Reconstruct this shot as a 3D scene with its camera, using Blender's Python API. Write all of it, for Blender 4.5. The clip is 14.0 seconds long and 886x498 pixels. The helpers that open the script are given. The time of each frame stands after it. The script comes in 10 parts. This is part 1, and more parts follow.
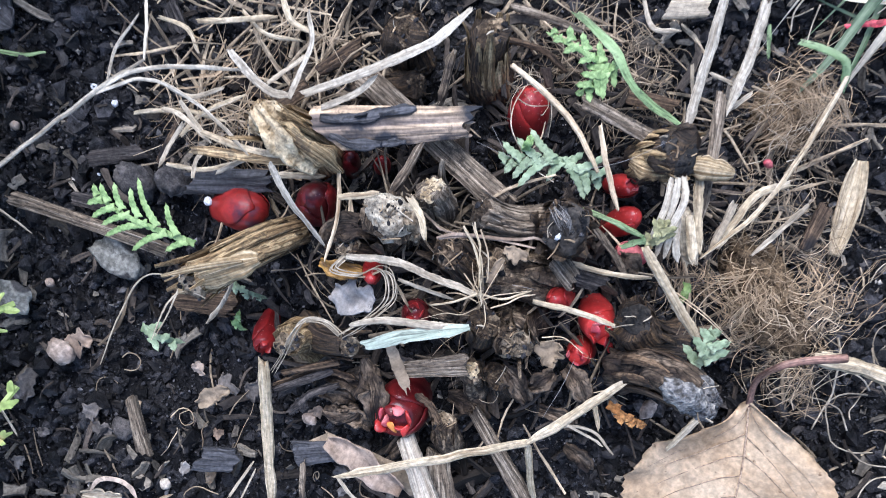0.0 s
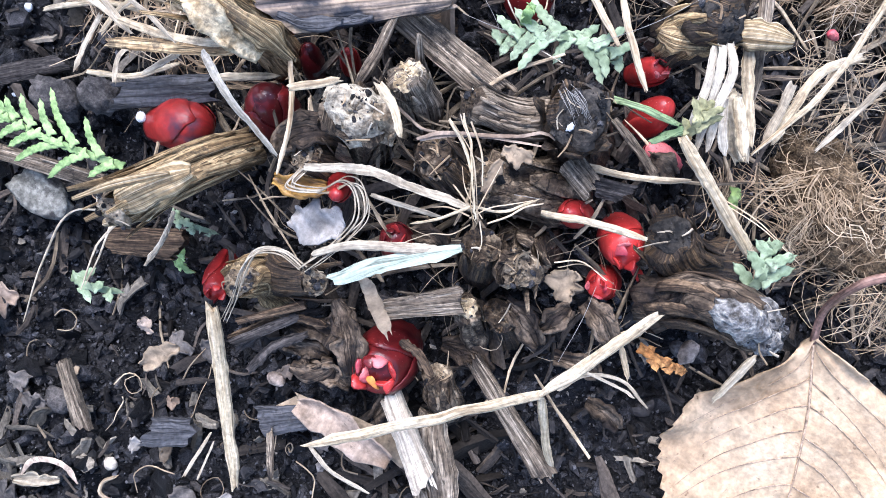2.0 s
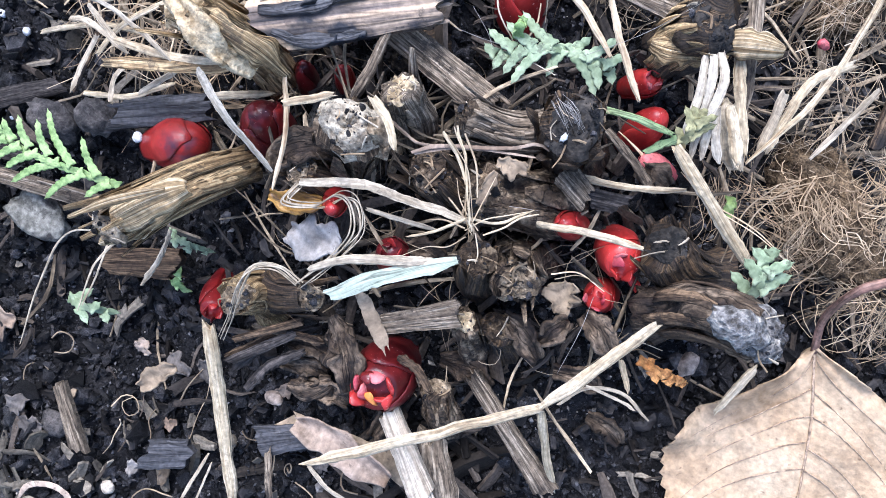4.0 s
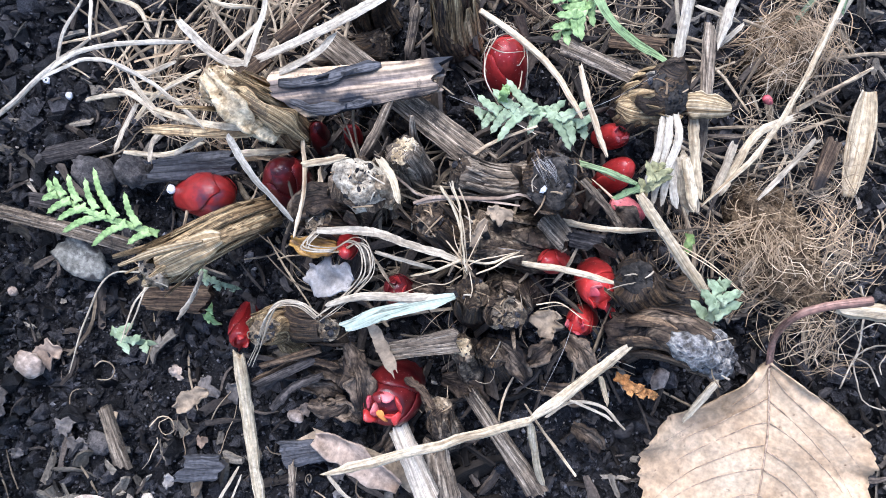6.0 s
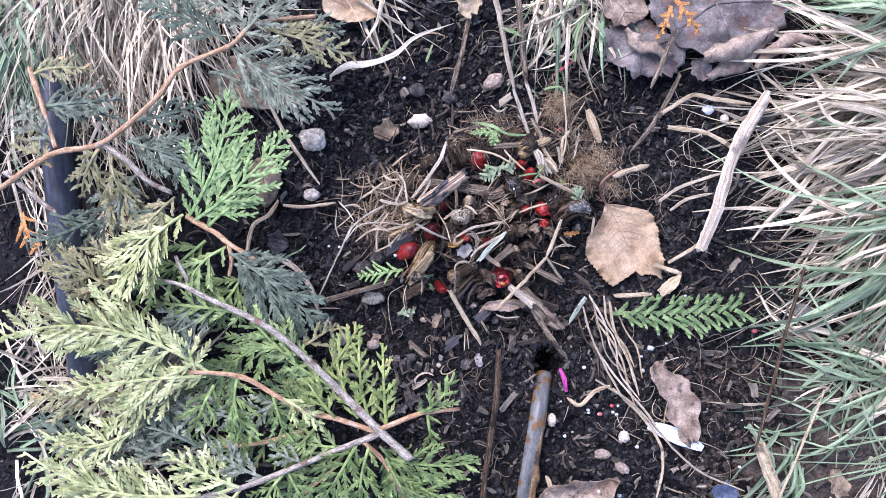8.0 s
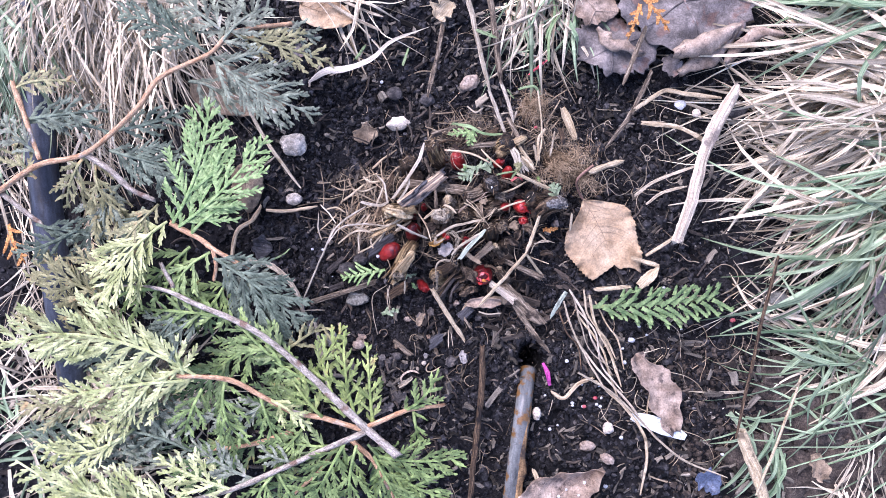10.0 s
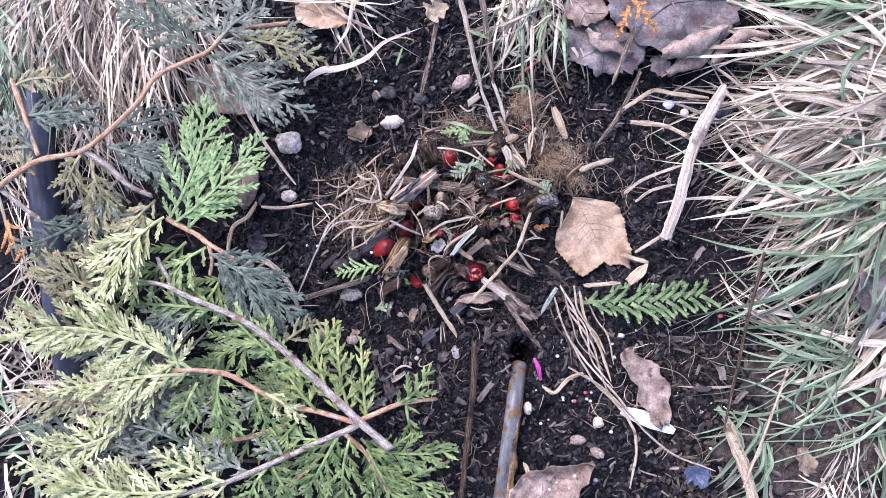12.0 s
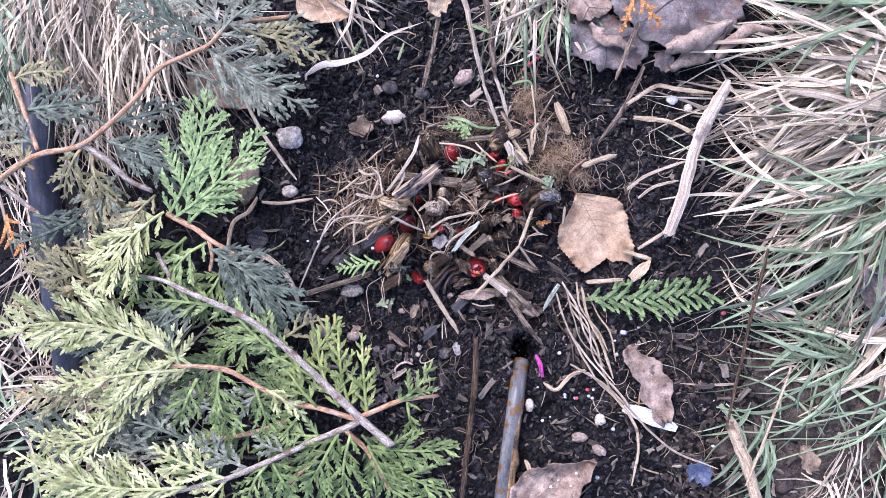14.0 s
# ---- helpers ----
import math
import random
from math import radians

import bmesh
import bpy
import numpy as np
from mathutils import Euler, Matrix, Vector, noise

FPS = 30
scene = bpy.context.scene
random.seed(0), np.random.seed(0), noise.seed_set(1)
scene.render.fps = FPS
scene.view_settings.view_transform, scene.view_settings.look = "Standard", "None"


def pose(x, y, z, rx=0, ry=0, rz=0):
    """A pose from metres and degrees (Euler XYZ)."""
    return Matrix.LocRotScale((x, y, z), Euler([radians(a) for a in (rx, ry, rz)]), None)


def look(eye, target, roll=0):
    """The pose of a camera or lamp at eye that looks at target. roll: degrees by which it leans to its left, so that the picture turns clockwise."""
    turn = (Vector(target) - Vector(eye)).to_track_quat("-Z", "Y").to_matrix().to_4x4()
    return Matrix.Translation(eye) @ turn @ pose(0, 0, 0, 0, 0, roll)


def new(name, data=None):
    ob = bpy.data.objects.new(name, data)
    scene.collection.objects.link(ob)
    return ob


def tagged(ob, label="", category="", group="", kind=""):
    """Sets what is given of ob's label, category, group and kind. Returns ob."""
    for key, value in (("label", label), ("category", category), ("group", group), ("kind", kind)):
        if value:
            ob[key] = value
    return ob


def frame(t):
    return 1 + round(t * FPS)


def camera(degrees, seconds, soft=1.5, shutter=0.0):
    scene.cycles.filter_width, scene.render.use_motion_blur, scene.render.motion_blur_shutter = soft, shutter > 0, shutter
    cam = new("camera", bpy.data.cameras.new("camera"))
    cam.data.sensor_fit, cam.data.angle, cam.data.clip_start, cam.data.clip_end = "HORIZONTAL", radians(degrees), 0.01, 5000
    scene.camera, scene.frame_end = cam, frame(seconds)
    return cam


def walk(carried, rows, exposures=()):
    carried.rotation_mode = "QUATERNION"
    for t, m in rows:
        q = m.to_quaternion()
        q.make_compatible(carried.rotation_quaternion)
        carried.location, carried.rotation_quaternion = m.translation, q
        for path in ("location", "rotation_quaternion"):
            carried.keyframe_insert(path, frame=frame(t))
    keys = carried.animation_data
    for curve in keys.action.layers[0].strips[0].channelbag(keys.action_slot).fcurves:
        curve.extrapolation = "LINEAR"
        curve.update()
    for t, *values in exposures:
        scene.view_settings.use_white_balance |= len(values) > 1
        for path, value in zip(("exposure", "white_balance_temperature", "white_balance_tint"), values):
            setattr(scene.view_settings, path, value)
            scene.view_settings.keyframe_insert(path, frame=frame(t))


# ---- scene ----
from mathutils.bvhtree import BVHTree
PATH = [
    (0, 0.02617, 0.06263, 0.22602, -4.667, 6.759, 33.13),
    (0.5, 0.02855, 0.04607, 0.19014, -5.984, 7.54, 33.413),
    (1, 0.02075, 0.04019, 0.18105, -6.695, 7.119, 33.26),
    (1.5, 0.03283, 0.04255, 0.18365, -6.582, 7.108, 32.216),
    (2, 0.03772, 0.04587, 0.18633, -5.736, 7.418, 31.062),
    (2.5, 0.03927, 0.04406, 0.1858, -5.353, 7.445, 30.682),
    (2.7, 0.03846, 0.04683, 0.18701, -5.326, 7.373, 30.556),
    (4.8, 0.04339, 0.04236, 0.18535, -3.131, 7.671, 29.88),
    (5, 0.04408, 0.04424, 0.18524, -3.207, 7.716, 29.718),
    (5.5, 0.04255, 0.0476, 0.19193, -2.895, 7.54, 29.419),
    (6, 0.03873, 0.05276, 0.21043, -3.442, 7.285, 28.934),
    (6.5, 0.03634, 0.04869, 0.26954, -4.604, 5.249, 24.946),
    (7, 0.01797, 0.04842, 0.40736, -4.309, 2.444, 13.71),
    (7.5, 0.00399, 0.04532, 0.5393, -1.681, 0.722, 2.536),
    (8, -0.0058, 0.02458, 0.59219, -1.195, 0.752, -0.613),
    (8.5, 0.00104, 0.01904, 0.59444, -1.14, 0.871, -1.907),
    (9, 0.0057, 0.01945, 0.59903, -1.113, 0.756, -2.319),
    (11.5, 0.0012, 0.014, 0.60549, -0.094, -0.068, -2.176),
    (12, 0.00565, 0.00911, 0.61182, -0.038, -0.021, -2.172),
    (12.5, 0.00632, 0.0056, 0.61228, 0.099, 0.058, -2.229),
    (13, 0.00616, 0.00383, 0.60896, 0.083, 0.057, -2.154),
    (13.5, 0.00502, 0.00629, 0.60768, 0.048, 0.013, -2.117),
    (14, 0.00473, 0.00888, 0.60818, -0.309, 0.009, -2.024),
]
cam = camera(59.0, 14.0, soft=0.9, shutter=0.15)
walk(cam, [(t, pose(x, y, z, rx, ry, rz)) for t, x, y, z, rx, ry, rz in PATH],
     [(0.0, 1.35, 5900, 14), (0.5, 1.6, 5960, 16), (1.0, 1.88, 5980, 16), (1.5, 1.82, 5970, 16), (2.5, 1.74, 5960, 16), (4.8, 1.59, 5920, 15), (5.5, 1.57, 5910, 15), (6.5, 1.65, 5920, 16), (8.0, 1.22, 6060, 27), (9.0, 1.45, 6090, 31), (11.5, 1.24, 6070, 33), (14.0, 1.23, 6070, 33)])

# ---- light: a bright overcast sky with a weak, very wide sun ----
world = bpy.data.worlds.new("overcast_sky")
scene.world = world
world.use_nodes = True
_n, _l = world.node_tree.nodes, world.node_tree.links
sky = _n.new("ShaderNodeTexSky")
sky.sky_type, sky.sun_disc, sky.sun_elevation, sky.sun_rotation = "NISHITA", False, radians(52), radians(-35)
sky.air_density, sky.dust_density, sky.ozone_density = 1.0, 1.5, 1.6
_l.new(sky.outputs[0], _n["Background"].inputs[0])
_n["Background"].inputs[1].default_value = 0.14
sun_data = bpy.data.lights.new("sun", "SUN")
sun_data.energy, sun_data.angle, sun_data.color = 1.6, radians(40), (0.95, 0.97, 1.0)
sun = new("sun", sun_data)
sun.matrix_world = look((-0.35, 0.5, 0.78), (0, 0, 0))

RNG = np.random.default_rng(7)


# ---- materials ----
def surface(name, dark, light, grain=(60, 60, 60), rough=0.8, bump=0.4, coords="UV", mid=None, fine=900.0,
            fine_mix=0.35, island=0.0, per_object=0.12, stain=None, stain_scale=40.0, stain_at=0.62, depth=0.0004, spread=(0.36, 0.64), through_light=0.0, streak=0.3,
            dirt=0.55, crack=None, shine=0.35):
    """Two scales of noise in a colour ramp, a stain with its own outline, cracks along the grain, specks of soil, and fine relief."""
    if crack is None:
        crack = 0.6 if coords == "UV" and grain[0] >= 5 * grain[1] and not island else 0.0
    if island:
        dirt = 0.0
    m = bpy.data.materials.new(name)
    m.use_nodes = True
    n, l = m.node_tree.nodes, m.node_tree.links
    b = n["Principled BSDF"]
    tc = n.new("ShaderNodeTexCoord")
    mp = n.new("ShaderNodeMapping")
    mp.inputs["Scale"].default_value = grain
    l.new(tc.outputs[coords], mp.inputs[0])
    big = n.new("ShaderNodeTexNoise")
    big.inputs["Scale"].default_value, big.inputs["Detail"].default_value, big.inputs["Roughness"].default_value = 1.0, 5.0, 0.62
    l.new(mp.outputs[0], big.inputs["Vector"])
    ramp = n.new("ShaderNodeValToRGB")
    e = ramp.color_ramp.elements
    e[0].position, e[0].color = spread[0], (*dark, 1)
    e[1].position, e[1].color = spread[1], (*light, 1)
    if mid:
        k = e.new((spread[0] + spread[1]) / 2)
        k.color = (*mid, 1)
    l.new(big.outputs[0], ramp.inputs[0])
    small = n.new("ShaderNodeTexNoise")
    small.inputs["Scale"].default_value, small.inputs["Detail"].default_value = fine, 3.0
    l.new(tc.outputs["Object"], small.inputs["Vector"])
    fr = n.new("ShaderNodeMapRange")
    fr.inputs[1].default_value, fr.inputs[2].default_value = 0.3, 0.7
    fr.inputs[3].default_value, fr.inputs[4].default_value = 1 - fine_mix, 1 + fine_mix
    l.new(small.outputs[0], fr.inputs[0])
    mul = n.new("ShaderNodeMix")
    mul.data_type, mul.blend_type = "RGBA", "MULTIPLY"
    mul.inputs[0].default_value = 1.0
    col = ramp.outputs[0]
    if streak:
        tight = n.new("ShaderNodeTexNoise")
        tight.inputs["Scale"].default_value, tight.inputs["Detail"].default_value, tight.inputs["Roughness"].default_value = 3.7, 4.0, 0.7
        l.new(mp.outputs[0], tight.inputs["Vector"])
        tr_ = n.new("ShaderNodeMapRange")
        tr_.inputs[1].default_value, tr_.inputs[2].default_value = 0.36, 0.64
        tr_.inputs[3].default_value, tr_.inputs[4].default_value = 1 - streak, 1 + streak
        l.new(tight.outputs[0], tr_.inputs[0])
        sx = n.new("ShaderNodeMix")
        sx.data_type, sx.blend_type = "RGBA", "MULTIPLY"
        sx.inputs[0].default_value = 1.0
        l.new(col, sx.inputs[6])
        l.new(tr_.outputs[0], sx.inputs[7])
        col = sx.outputs[2]
    if stain:
        sp = n.new("ShaderNodeTexNoise")
        sp.inputs["Scale"].default_value, sp.inputs["Detail"].default_value = stain_scale, 6.0
        l.new(tc.outputs["Object"], sp.inputs["Vector"])
        sr = n.new("ShaderNodeMapRange")
        sr.inputs[1].default_value, sr.inputs[2].default_value = stain_at, stain_at + 0.07
        l.new(sp.outputs[0], sr.inputs[0])
        sm = n.new("ShaderNodeMix")
        sm.data_type = "RGBA"
        l.new(sr.outputs[0], sm.inputs[0])
        l.new(col, sm.inputs[6])
        sm.inputs[7].default_value = (*stain, 1)
        col = sm.outputs[2]
    l.new(col, mul.inputs[6])
    l.new(fr.outputs[0], mul.inputs[7])
    col = mul.outputs[2]
    lines = None
    if crack:
        split = n.new("ShaderNodeTexNoise")
        split.inputs["Scale"].default_value, split.inputs["Detail"].default_value, split.inputs["Distortion"].default_value = 1.3, 3.0, 0.3
        l.new(mp.outputs[0], split.inputs["Vector"])
        away = n.new("ShaderNodeMath")
        away.operation = "SUBTRACT"
        l.new(split.outputs[0], away.inputs[0])
        away.inputs[1].default_value = 0.5
        size = n.new("ShaderNodeMath")
        size.operation = "ABSOLUTE"
        l.new(away.outputs[0], size.inputs[0])
        lines = n.new("ShaderNodeMapRange")
        lines.inputs[1].default_value, lines.inputs[2].default_value = 0.0, 0.035
        lines.inputs[3].default_value, lines.inputs[4].default_value = 1 - crack, 1.0
        l.new(size.outputs[0], lines.inputs[0])
        cx = n.new("ShaderNodeMix")
        cx.data_type, cx.blend_type = "RGBA", "MULTIPLY"
        cx.inputs[0].default_value = 1.0
        l.new(col, cx.inputs[6])
        l.new(lines.outputs[0], cx.inputs[7])
        col = cx.outputs[2]
    if dirt:
        place = n.new("ShaderNodeNewGeometry").outputs["Position"]
        specks = n.new("ShaderNodeTexNoise")
        specks.inputs["Scale"].default_value, specks.inputs["Detail"].default_value, specks.inputs["Roughness"].default_value = 430.0, 5.0, 0.75
        l.new(place, specks.inputs["Vector"])
        drift = n.new("ShaderNodeTexNoise")
        drift.inputs["Scale"].default_value, drift.inputs["Detail"].default_value = 75.0, 2.0
        l.new(place, drift.inputs["Vector"])
        both = n.new("ShaderNodeMath")
        both.operation = "MULTIPLY_ADD"
        l.new(drift.outputs[0], both.inputs[0])
        both.inputs[1].default_value = 0.55
        l.new(specks.outputs[0], both.inputs[2])
        dr = n.new("ShaderNodeMapRange")
        dr.inputs[1].default_value, dr.inputs[2].default_value = 0.86, 0.94
        dr.inputs[4].default_value = dirt
        l.new(both.outputs[0], dr.inputs[0])
        dm = n.new("ShaderNodeMix")
        dm.data_type = "RGBA"
        l.new(dr.outputs[0], dm.inputs[0])
        l.new(col, dm.inputs[6])
        dm.inputs[7].default_value = (0.022, 0.019, 0.018, 1)
        col = dm.outputs[2]
    hs = n.new("ShaderNodeHueSaturation")
    l.new(col, hs.inputs["Color"])
    amount = island if island else per_object
    if island:
        rnd = n.new("ShaderNodeNewGeometry").outputs["Random Per Island"]
    else:
        rnd = n.new("ShaderNodeObjectInfo").outputs["Random"]
    vr = n.new("ShaderNodeMapRange")
    vr.inputs[3].default_value, vr.inputs[4].default_value = 1 - amount, 1 + amount
    l.new(rnd, vr.inputs[0])
    l.new(vr.outputs[0], hs.inputs["Value"])
    l.new(hs.outputs[0], b.inputs["Base Color"])
    b.inputs["Roughness"].default_value = rough
    b.inputs["Specular IOR Level"].default_value = shine
    if bump:
        add = n.new("ShaderNodeMath")
        add.operation = "MULTIPLY_ADD"
        l.new(small.outputs[0], add.inputs[0])
        add.inputs[1].default_value = 0.5
        l.new(big.outputs[0], add.inputs[2])
        rise = add.outputs[0]
        if lines:
            cut = n.new("ShaderNodeMath")
            cut.operation = "MULTIPLY_ADD"
            l.new(lines.outputs[0], cut.inputs[0])
            cut.inputs[1].default_value = 0.6
            l.new(rise, cut.inputs[2])
            rise = cut.outputs[0]
        bp = n.new("ShaderNodeBump")
        bp.inputs["Strength"].default_value, bp.inputs["Distance"].default_value = bump, depth
        l.new(rise, bp.inputs["Height"])
        l.new(bp.outputs[0], b.inputs["Normal"])
    if through_light:
        tr = n.new("ShaderNodeBsdfTranslucent")
        l.new(hs.outputs[0], tr.inputs[0])
        mx = n.new("ShaderNodeMixShader")
        mx.inputs[0].default_value = through_light
        l.new(b.outputs[0], mx.inputs[1])
        l.new(tr.outputs[0], mx.inputs[2])
        l.new(mx.outputs[0], n["Material Output"].inputs[0])
    return m


ALONG = (1400, 60, 1)
SOIL = surface("black_soil", (0.0042, 0.0044, 0.0052), (0.020, 0.019, 0.020), (70, 70, 70), 0.7, 0.9, "Object", fine=1500, fine_mix=0.6, depth=0.0015, dirt=0.0, shine=0.12)
CRUMB = surface("soil_crumb", (0.0052, 0.0054, 0.0062), (0.047, 0.0445, 0.046), (260, 260, 260), 0.46, 1.0, "Object", fine=3200, fine_mix=0.7, island=0.9, depth=0.001, shine=0.2)
CLOD = surface("grey_clod", (0.03, 0.028, 0.028), (0.13, 0.115, 0.105), (180, 180, 180), 0.95, 0.9, "Object", fine=1800, fine_mix=0.4, depth=0.0007)
BITS = surface("mulch_bit", (0.012, 0.010, 0.009), (0.12, 0.094, 0.072), (500, 60, 1), 0.75, 0.7, fine=1200, island=0.8, spread=(0.25, 0.85), shine=0.2)
FLECK = surface("pale_fleck", (0.08, 0.07, 0.058), (0.42, 0.38, 0.325), (300, 300, 300), 0.85, 0.5, "Object", island=0.8, spread=(0.3, 0.75))
HAIR = surface("fine_pale_fibre", (0.25, 0.19, 0.12), (0.62, 0.53, 0.40), (900, 60, 1), 0.8, 0.2, island=0.5)
DUST = surface("black_fibre", (0.005, 0.005, 0.006), (0.045, 0.04, 0.037), (400, 60, 1), 0.6, 0.6, island=0.8, shine=0.2)
STRAWBIT = surface("brown_straw_bit", (0.08, 0.055, 0.034), (0.42, 0.325, 0.21), (700, 60, 1), 0.8, 0.5, island=0.7)
PEATROOT = surface("brown_rootlet", (0.15, 0.098, 0.055), (0.45, 0.325, 0.195), (900, 60, 1), 0.8, 0.3, island=0.4, fine_mix=0.2, streak=0)
GREYGRAIN = surface("dusty_soil_grain", (0.014, 0.014, 0.016), (0.11, 0.106, 0.108), (300, 300, 300), 0.6, 0.6, "Object", island=0.95)
GRIT = surface("grey_grit", (0.03, 0.03, 0.032), (0.16, 0.15, 0.145), (200, 200, 200), 0.7, 0.7, "Object", island=0.8)
STRAW = surface("dry_straw", (0.27, 0.19, 0.105), (0.58, 0.475, 0.33), ALONG, 0.6, 0.6, mid=(0.48, 0.38, 0.24), fine_mix=0.25, stain=(0.16, 0.12, 0.075), stain_scale=90, stain_at=0.62, crack=0.22, dirt=0.3)
PALE = surface("bleached_straw", (0.24, 0.19, 0.125), (0.55, 0.465, 0.34), ALONG, 0.65, 0.6, fine_mix=0.25, stain=(0.22, 0.165, 0.10), stain_scale=70, stain_at=0.62, crack=0.2, dirt=0.3)
STICK = surface("weathered_tan_stick", (0.32, 0.25, 0.175), (0.72, 0.62, 0.475), (700, 20, 1), 0.75, 0.7, mid=(0.52, 0.43, 0.32), fine_mix=0.25, depth=0.0005, stain=(0.23, 0.185, 0.15), stain_scale=50, stain_at=0.6, crack=0.35, dirt=0.3)
GREYWOOD = surface("weathered_wood", (0.085, 0.063, 0.044), (0.43, 0.345, 0.25), ALONG, 0.85, 0.9, mid=(0.19, 0.145, 0.10), fine_mix=0.3, depth=0.0006, stain=(0.045, 0.034, 0.026), stain_scale=60, stain_at=0.58, dirt=0.7, shine=0.25)
BROWNWOOD = surface("brown_wood", (0.032, 0.02, 0.013), (0.22, 0.145, 0.085), ALONG, 0.85, 0.9, mid=(0.095, 0.062, 0.038), fine_mix=0.35, depth=0.0006, stain=(0.018, 0.014, 0.012), stain_scale=70, stain_at=0.56, dirt=0.7, shine=0.25)
DARKWOOD = surface("dark_damp_wood", (0.015, 0.013, 0.013), (0.10, 0.085, 0.075), ALONG, 0.7, 0.9, fine_mix=0.4, depth=0.0006, shine=0.2)
CHAR = surface("charred_wood", (0.014, 0.014, 0.016), (0.10, 0.097, 0.10), (700, 40, 1), 0.55, 0.8, fine_mix=0.35, depth=0.0005, streak=0.2, shine=0.3)
CHARTOP = surface("half_charred_wood", (0.016, 0.017, 0.021), (0.52, 0.375, 0.24), (150, 8, 1), 0.7, 0.9, mid=(0.16, 0.125, 0.105), fine_mix=0.25, depth=0.0005, stain=(0.025, 0.027, 0.034), stain_scale=60, stain_at=0.49, spread=(0.36, 0.56), streak=0.4, crack=0.5)
FIBRE = surface("golden_stem_fibre", (0.10, 0.06, 0.025), (0.62, 0.46, 0.25), (1900, 50, 1), 0.65, 1.0, mid=(0.32, 0.21, 0.10), fine_mix=0.3, depth=0.0007, stain=(0.035, 0.024, 0.014), stain_scale=45, stain_at=0.60)
DARKFIBRE = surface("dark_stem_fibre", (0.018, 0.012, 0.009), (0.17, 0.105, 0.052), (1500, 55, 1), 0.7, 1.0, mid=(0.065, 0.044, 0.028), fine_mix=0.4, depth=0.0007, stain=(0.012, 0.011, 0.011), stain_scale=60, stain_at=0.56)
BARK = surface("mottled_stem_bark", (0.034, 0.023, 0.016), (0.31, 0.23, 0.15), (420, 140, 1), 0.85, 1.0, mid=(0.095, 0.066, 0.042), fine_mix=0.45, depth=0.001, stain=(0.02, 0.015, 0.012), stain_scale=110, stain_at=0.55, dirt=0.75, crack=0.5, shine=0.25)
PITH = surface("pale_pith", (0.075, 0.053, 0.033), (0.46, 0.365, 0.25), (300, 300, 300), 0.9, 1.0, "Object", mid=(0.24, 0.18, 0.115), fine_mix=0.4, depth=0.0011, stain=(0.07, 0.05, 0.032), stain_scale=240, stain_at=0.60, dirt=0.6, shine=0.25)
CREAM = surface("cream_pith", (0.28, 0.195, 0.10), (0.66, 0.53, 0.34), (260, 260, 260), 0.9, 1.0, "Object", fine_mix=0.25, depth=0.0009, stain=(0.25, 0.18, 0.1), stain_scale=200, stain_at=0.62)
FUZZ = surface("fuzzy_beige_pith", (0.14, 0.11, 0.078), (0.56, 0.49, 0.37), (300, 300, 300), 0.95, 1.0, "Object", mid=(0.40, 0.34, 0.25), fine_mix=0.35, depth=0.0010, stain=(0.12, 0.09, 0.06), stain_scale=300, stain_at=0.62)
MOULD = surface("mouldy_grey_pith", (0.05, 0.043, 0.034), (0.35, 0.32, 0.27), (420, 420, 420), 0.95, 1.0, "Object", mid=(0.17, 0.16, 0.15), fine_mix=0.4, depth=0.0016)
BLACKPITH = surface("black_rotten_pith", (0.006, 0.006, 0.006), (0.05, 0.042, 0.034), (260, 260, 260), 0.8, 1.0, "Object", fine_mix=0.4, depth=0.001)
DARKPITH = surface("brown_pith", (0.026, 0.018, 0.012), (0.27, 0.20, 0.125), (300, 300, 300), 0.9, 1.0, "Object", mid=(0.072, 0.05, 0.031), fine_mix=0.5, depth=0.0014, dirt=0.7, shine=0.25)
RED = surface("bright_red_bud_scale", (0.22, 0.012, 0.012), (0.48, 0.038, 0.033), (70, 40, 1), 0.32, 0.6, fine_mix=0.15, fine=600, stain=(0.70, 0.36, 0.32), stain_scale=1500, stain_at=0.655, depth=0.0003, streak=0.2, dirt=0.25)
MAROON = surface("dark_red_bud_scale", (0.05, 0.006, 0.008), (0.22, 0.018, 0.017), (70, 40, 1), 0.28, 0.6, fine_mix=0.15, fine=600, stain=(0.46, 0.26, 0.24), stain_scale=1500, stain_at=0.66, depth=0.0003, streak=0.2, dirt=0.25)
PURPLE = surface("dark_red_scale_with_purple_bloom", (0.13, 0.010, 0.011), (0.34, 0.026, 0.022), (70, 40, 1), 0.32, 0.6, fine_mix=0.15, fine=600, stain=(0.035, 0.028, 0.045), stain_scale=55, stain_at=0.52, depth=0.0003, streak=0.2, dirt=0.3)
PINK = surface("pink_bud", (0.40, 0.04, 0.06), (0.68, 0.20, 0.19), (160, 80, 1), 0.4, 0.5, fine_mix=0.2, fine=900, depth=0.0004, streak=0.2)
ORANGE = surface("orange_bud_tip", (0.55, 0.15, 0.03), (0.82, 0.42, 0.10), (130, 70, 1), 0.4, 0.3, fine_mix=0.2, depth=0.0003)
AMBER = surface("amber_bract", (0.16, 0.07, 0.015), (0.48, 0.26, 0.06), (300, 60, 1), 0.4, 0.4, fine_mix=0.2, depth=0.0003, through_light=0.2)
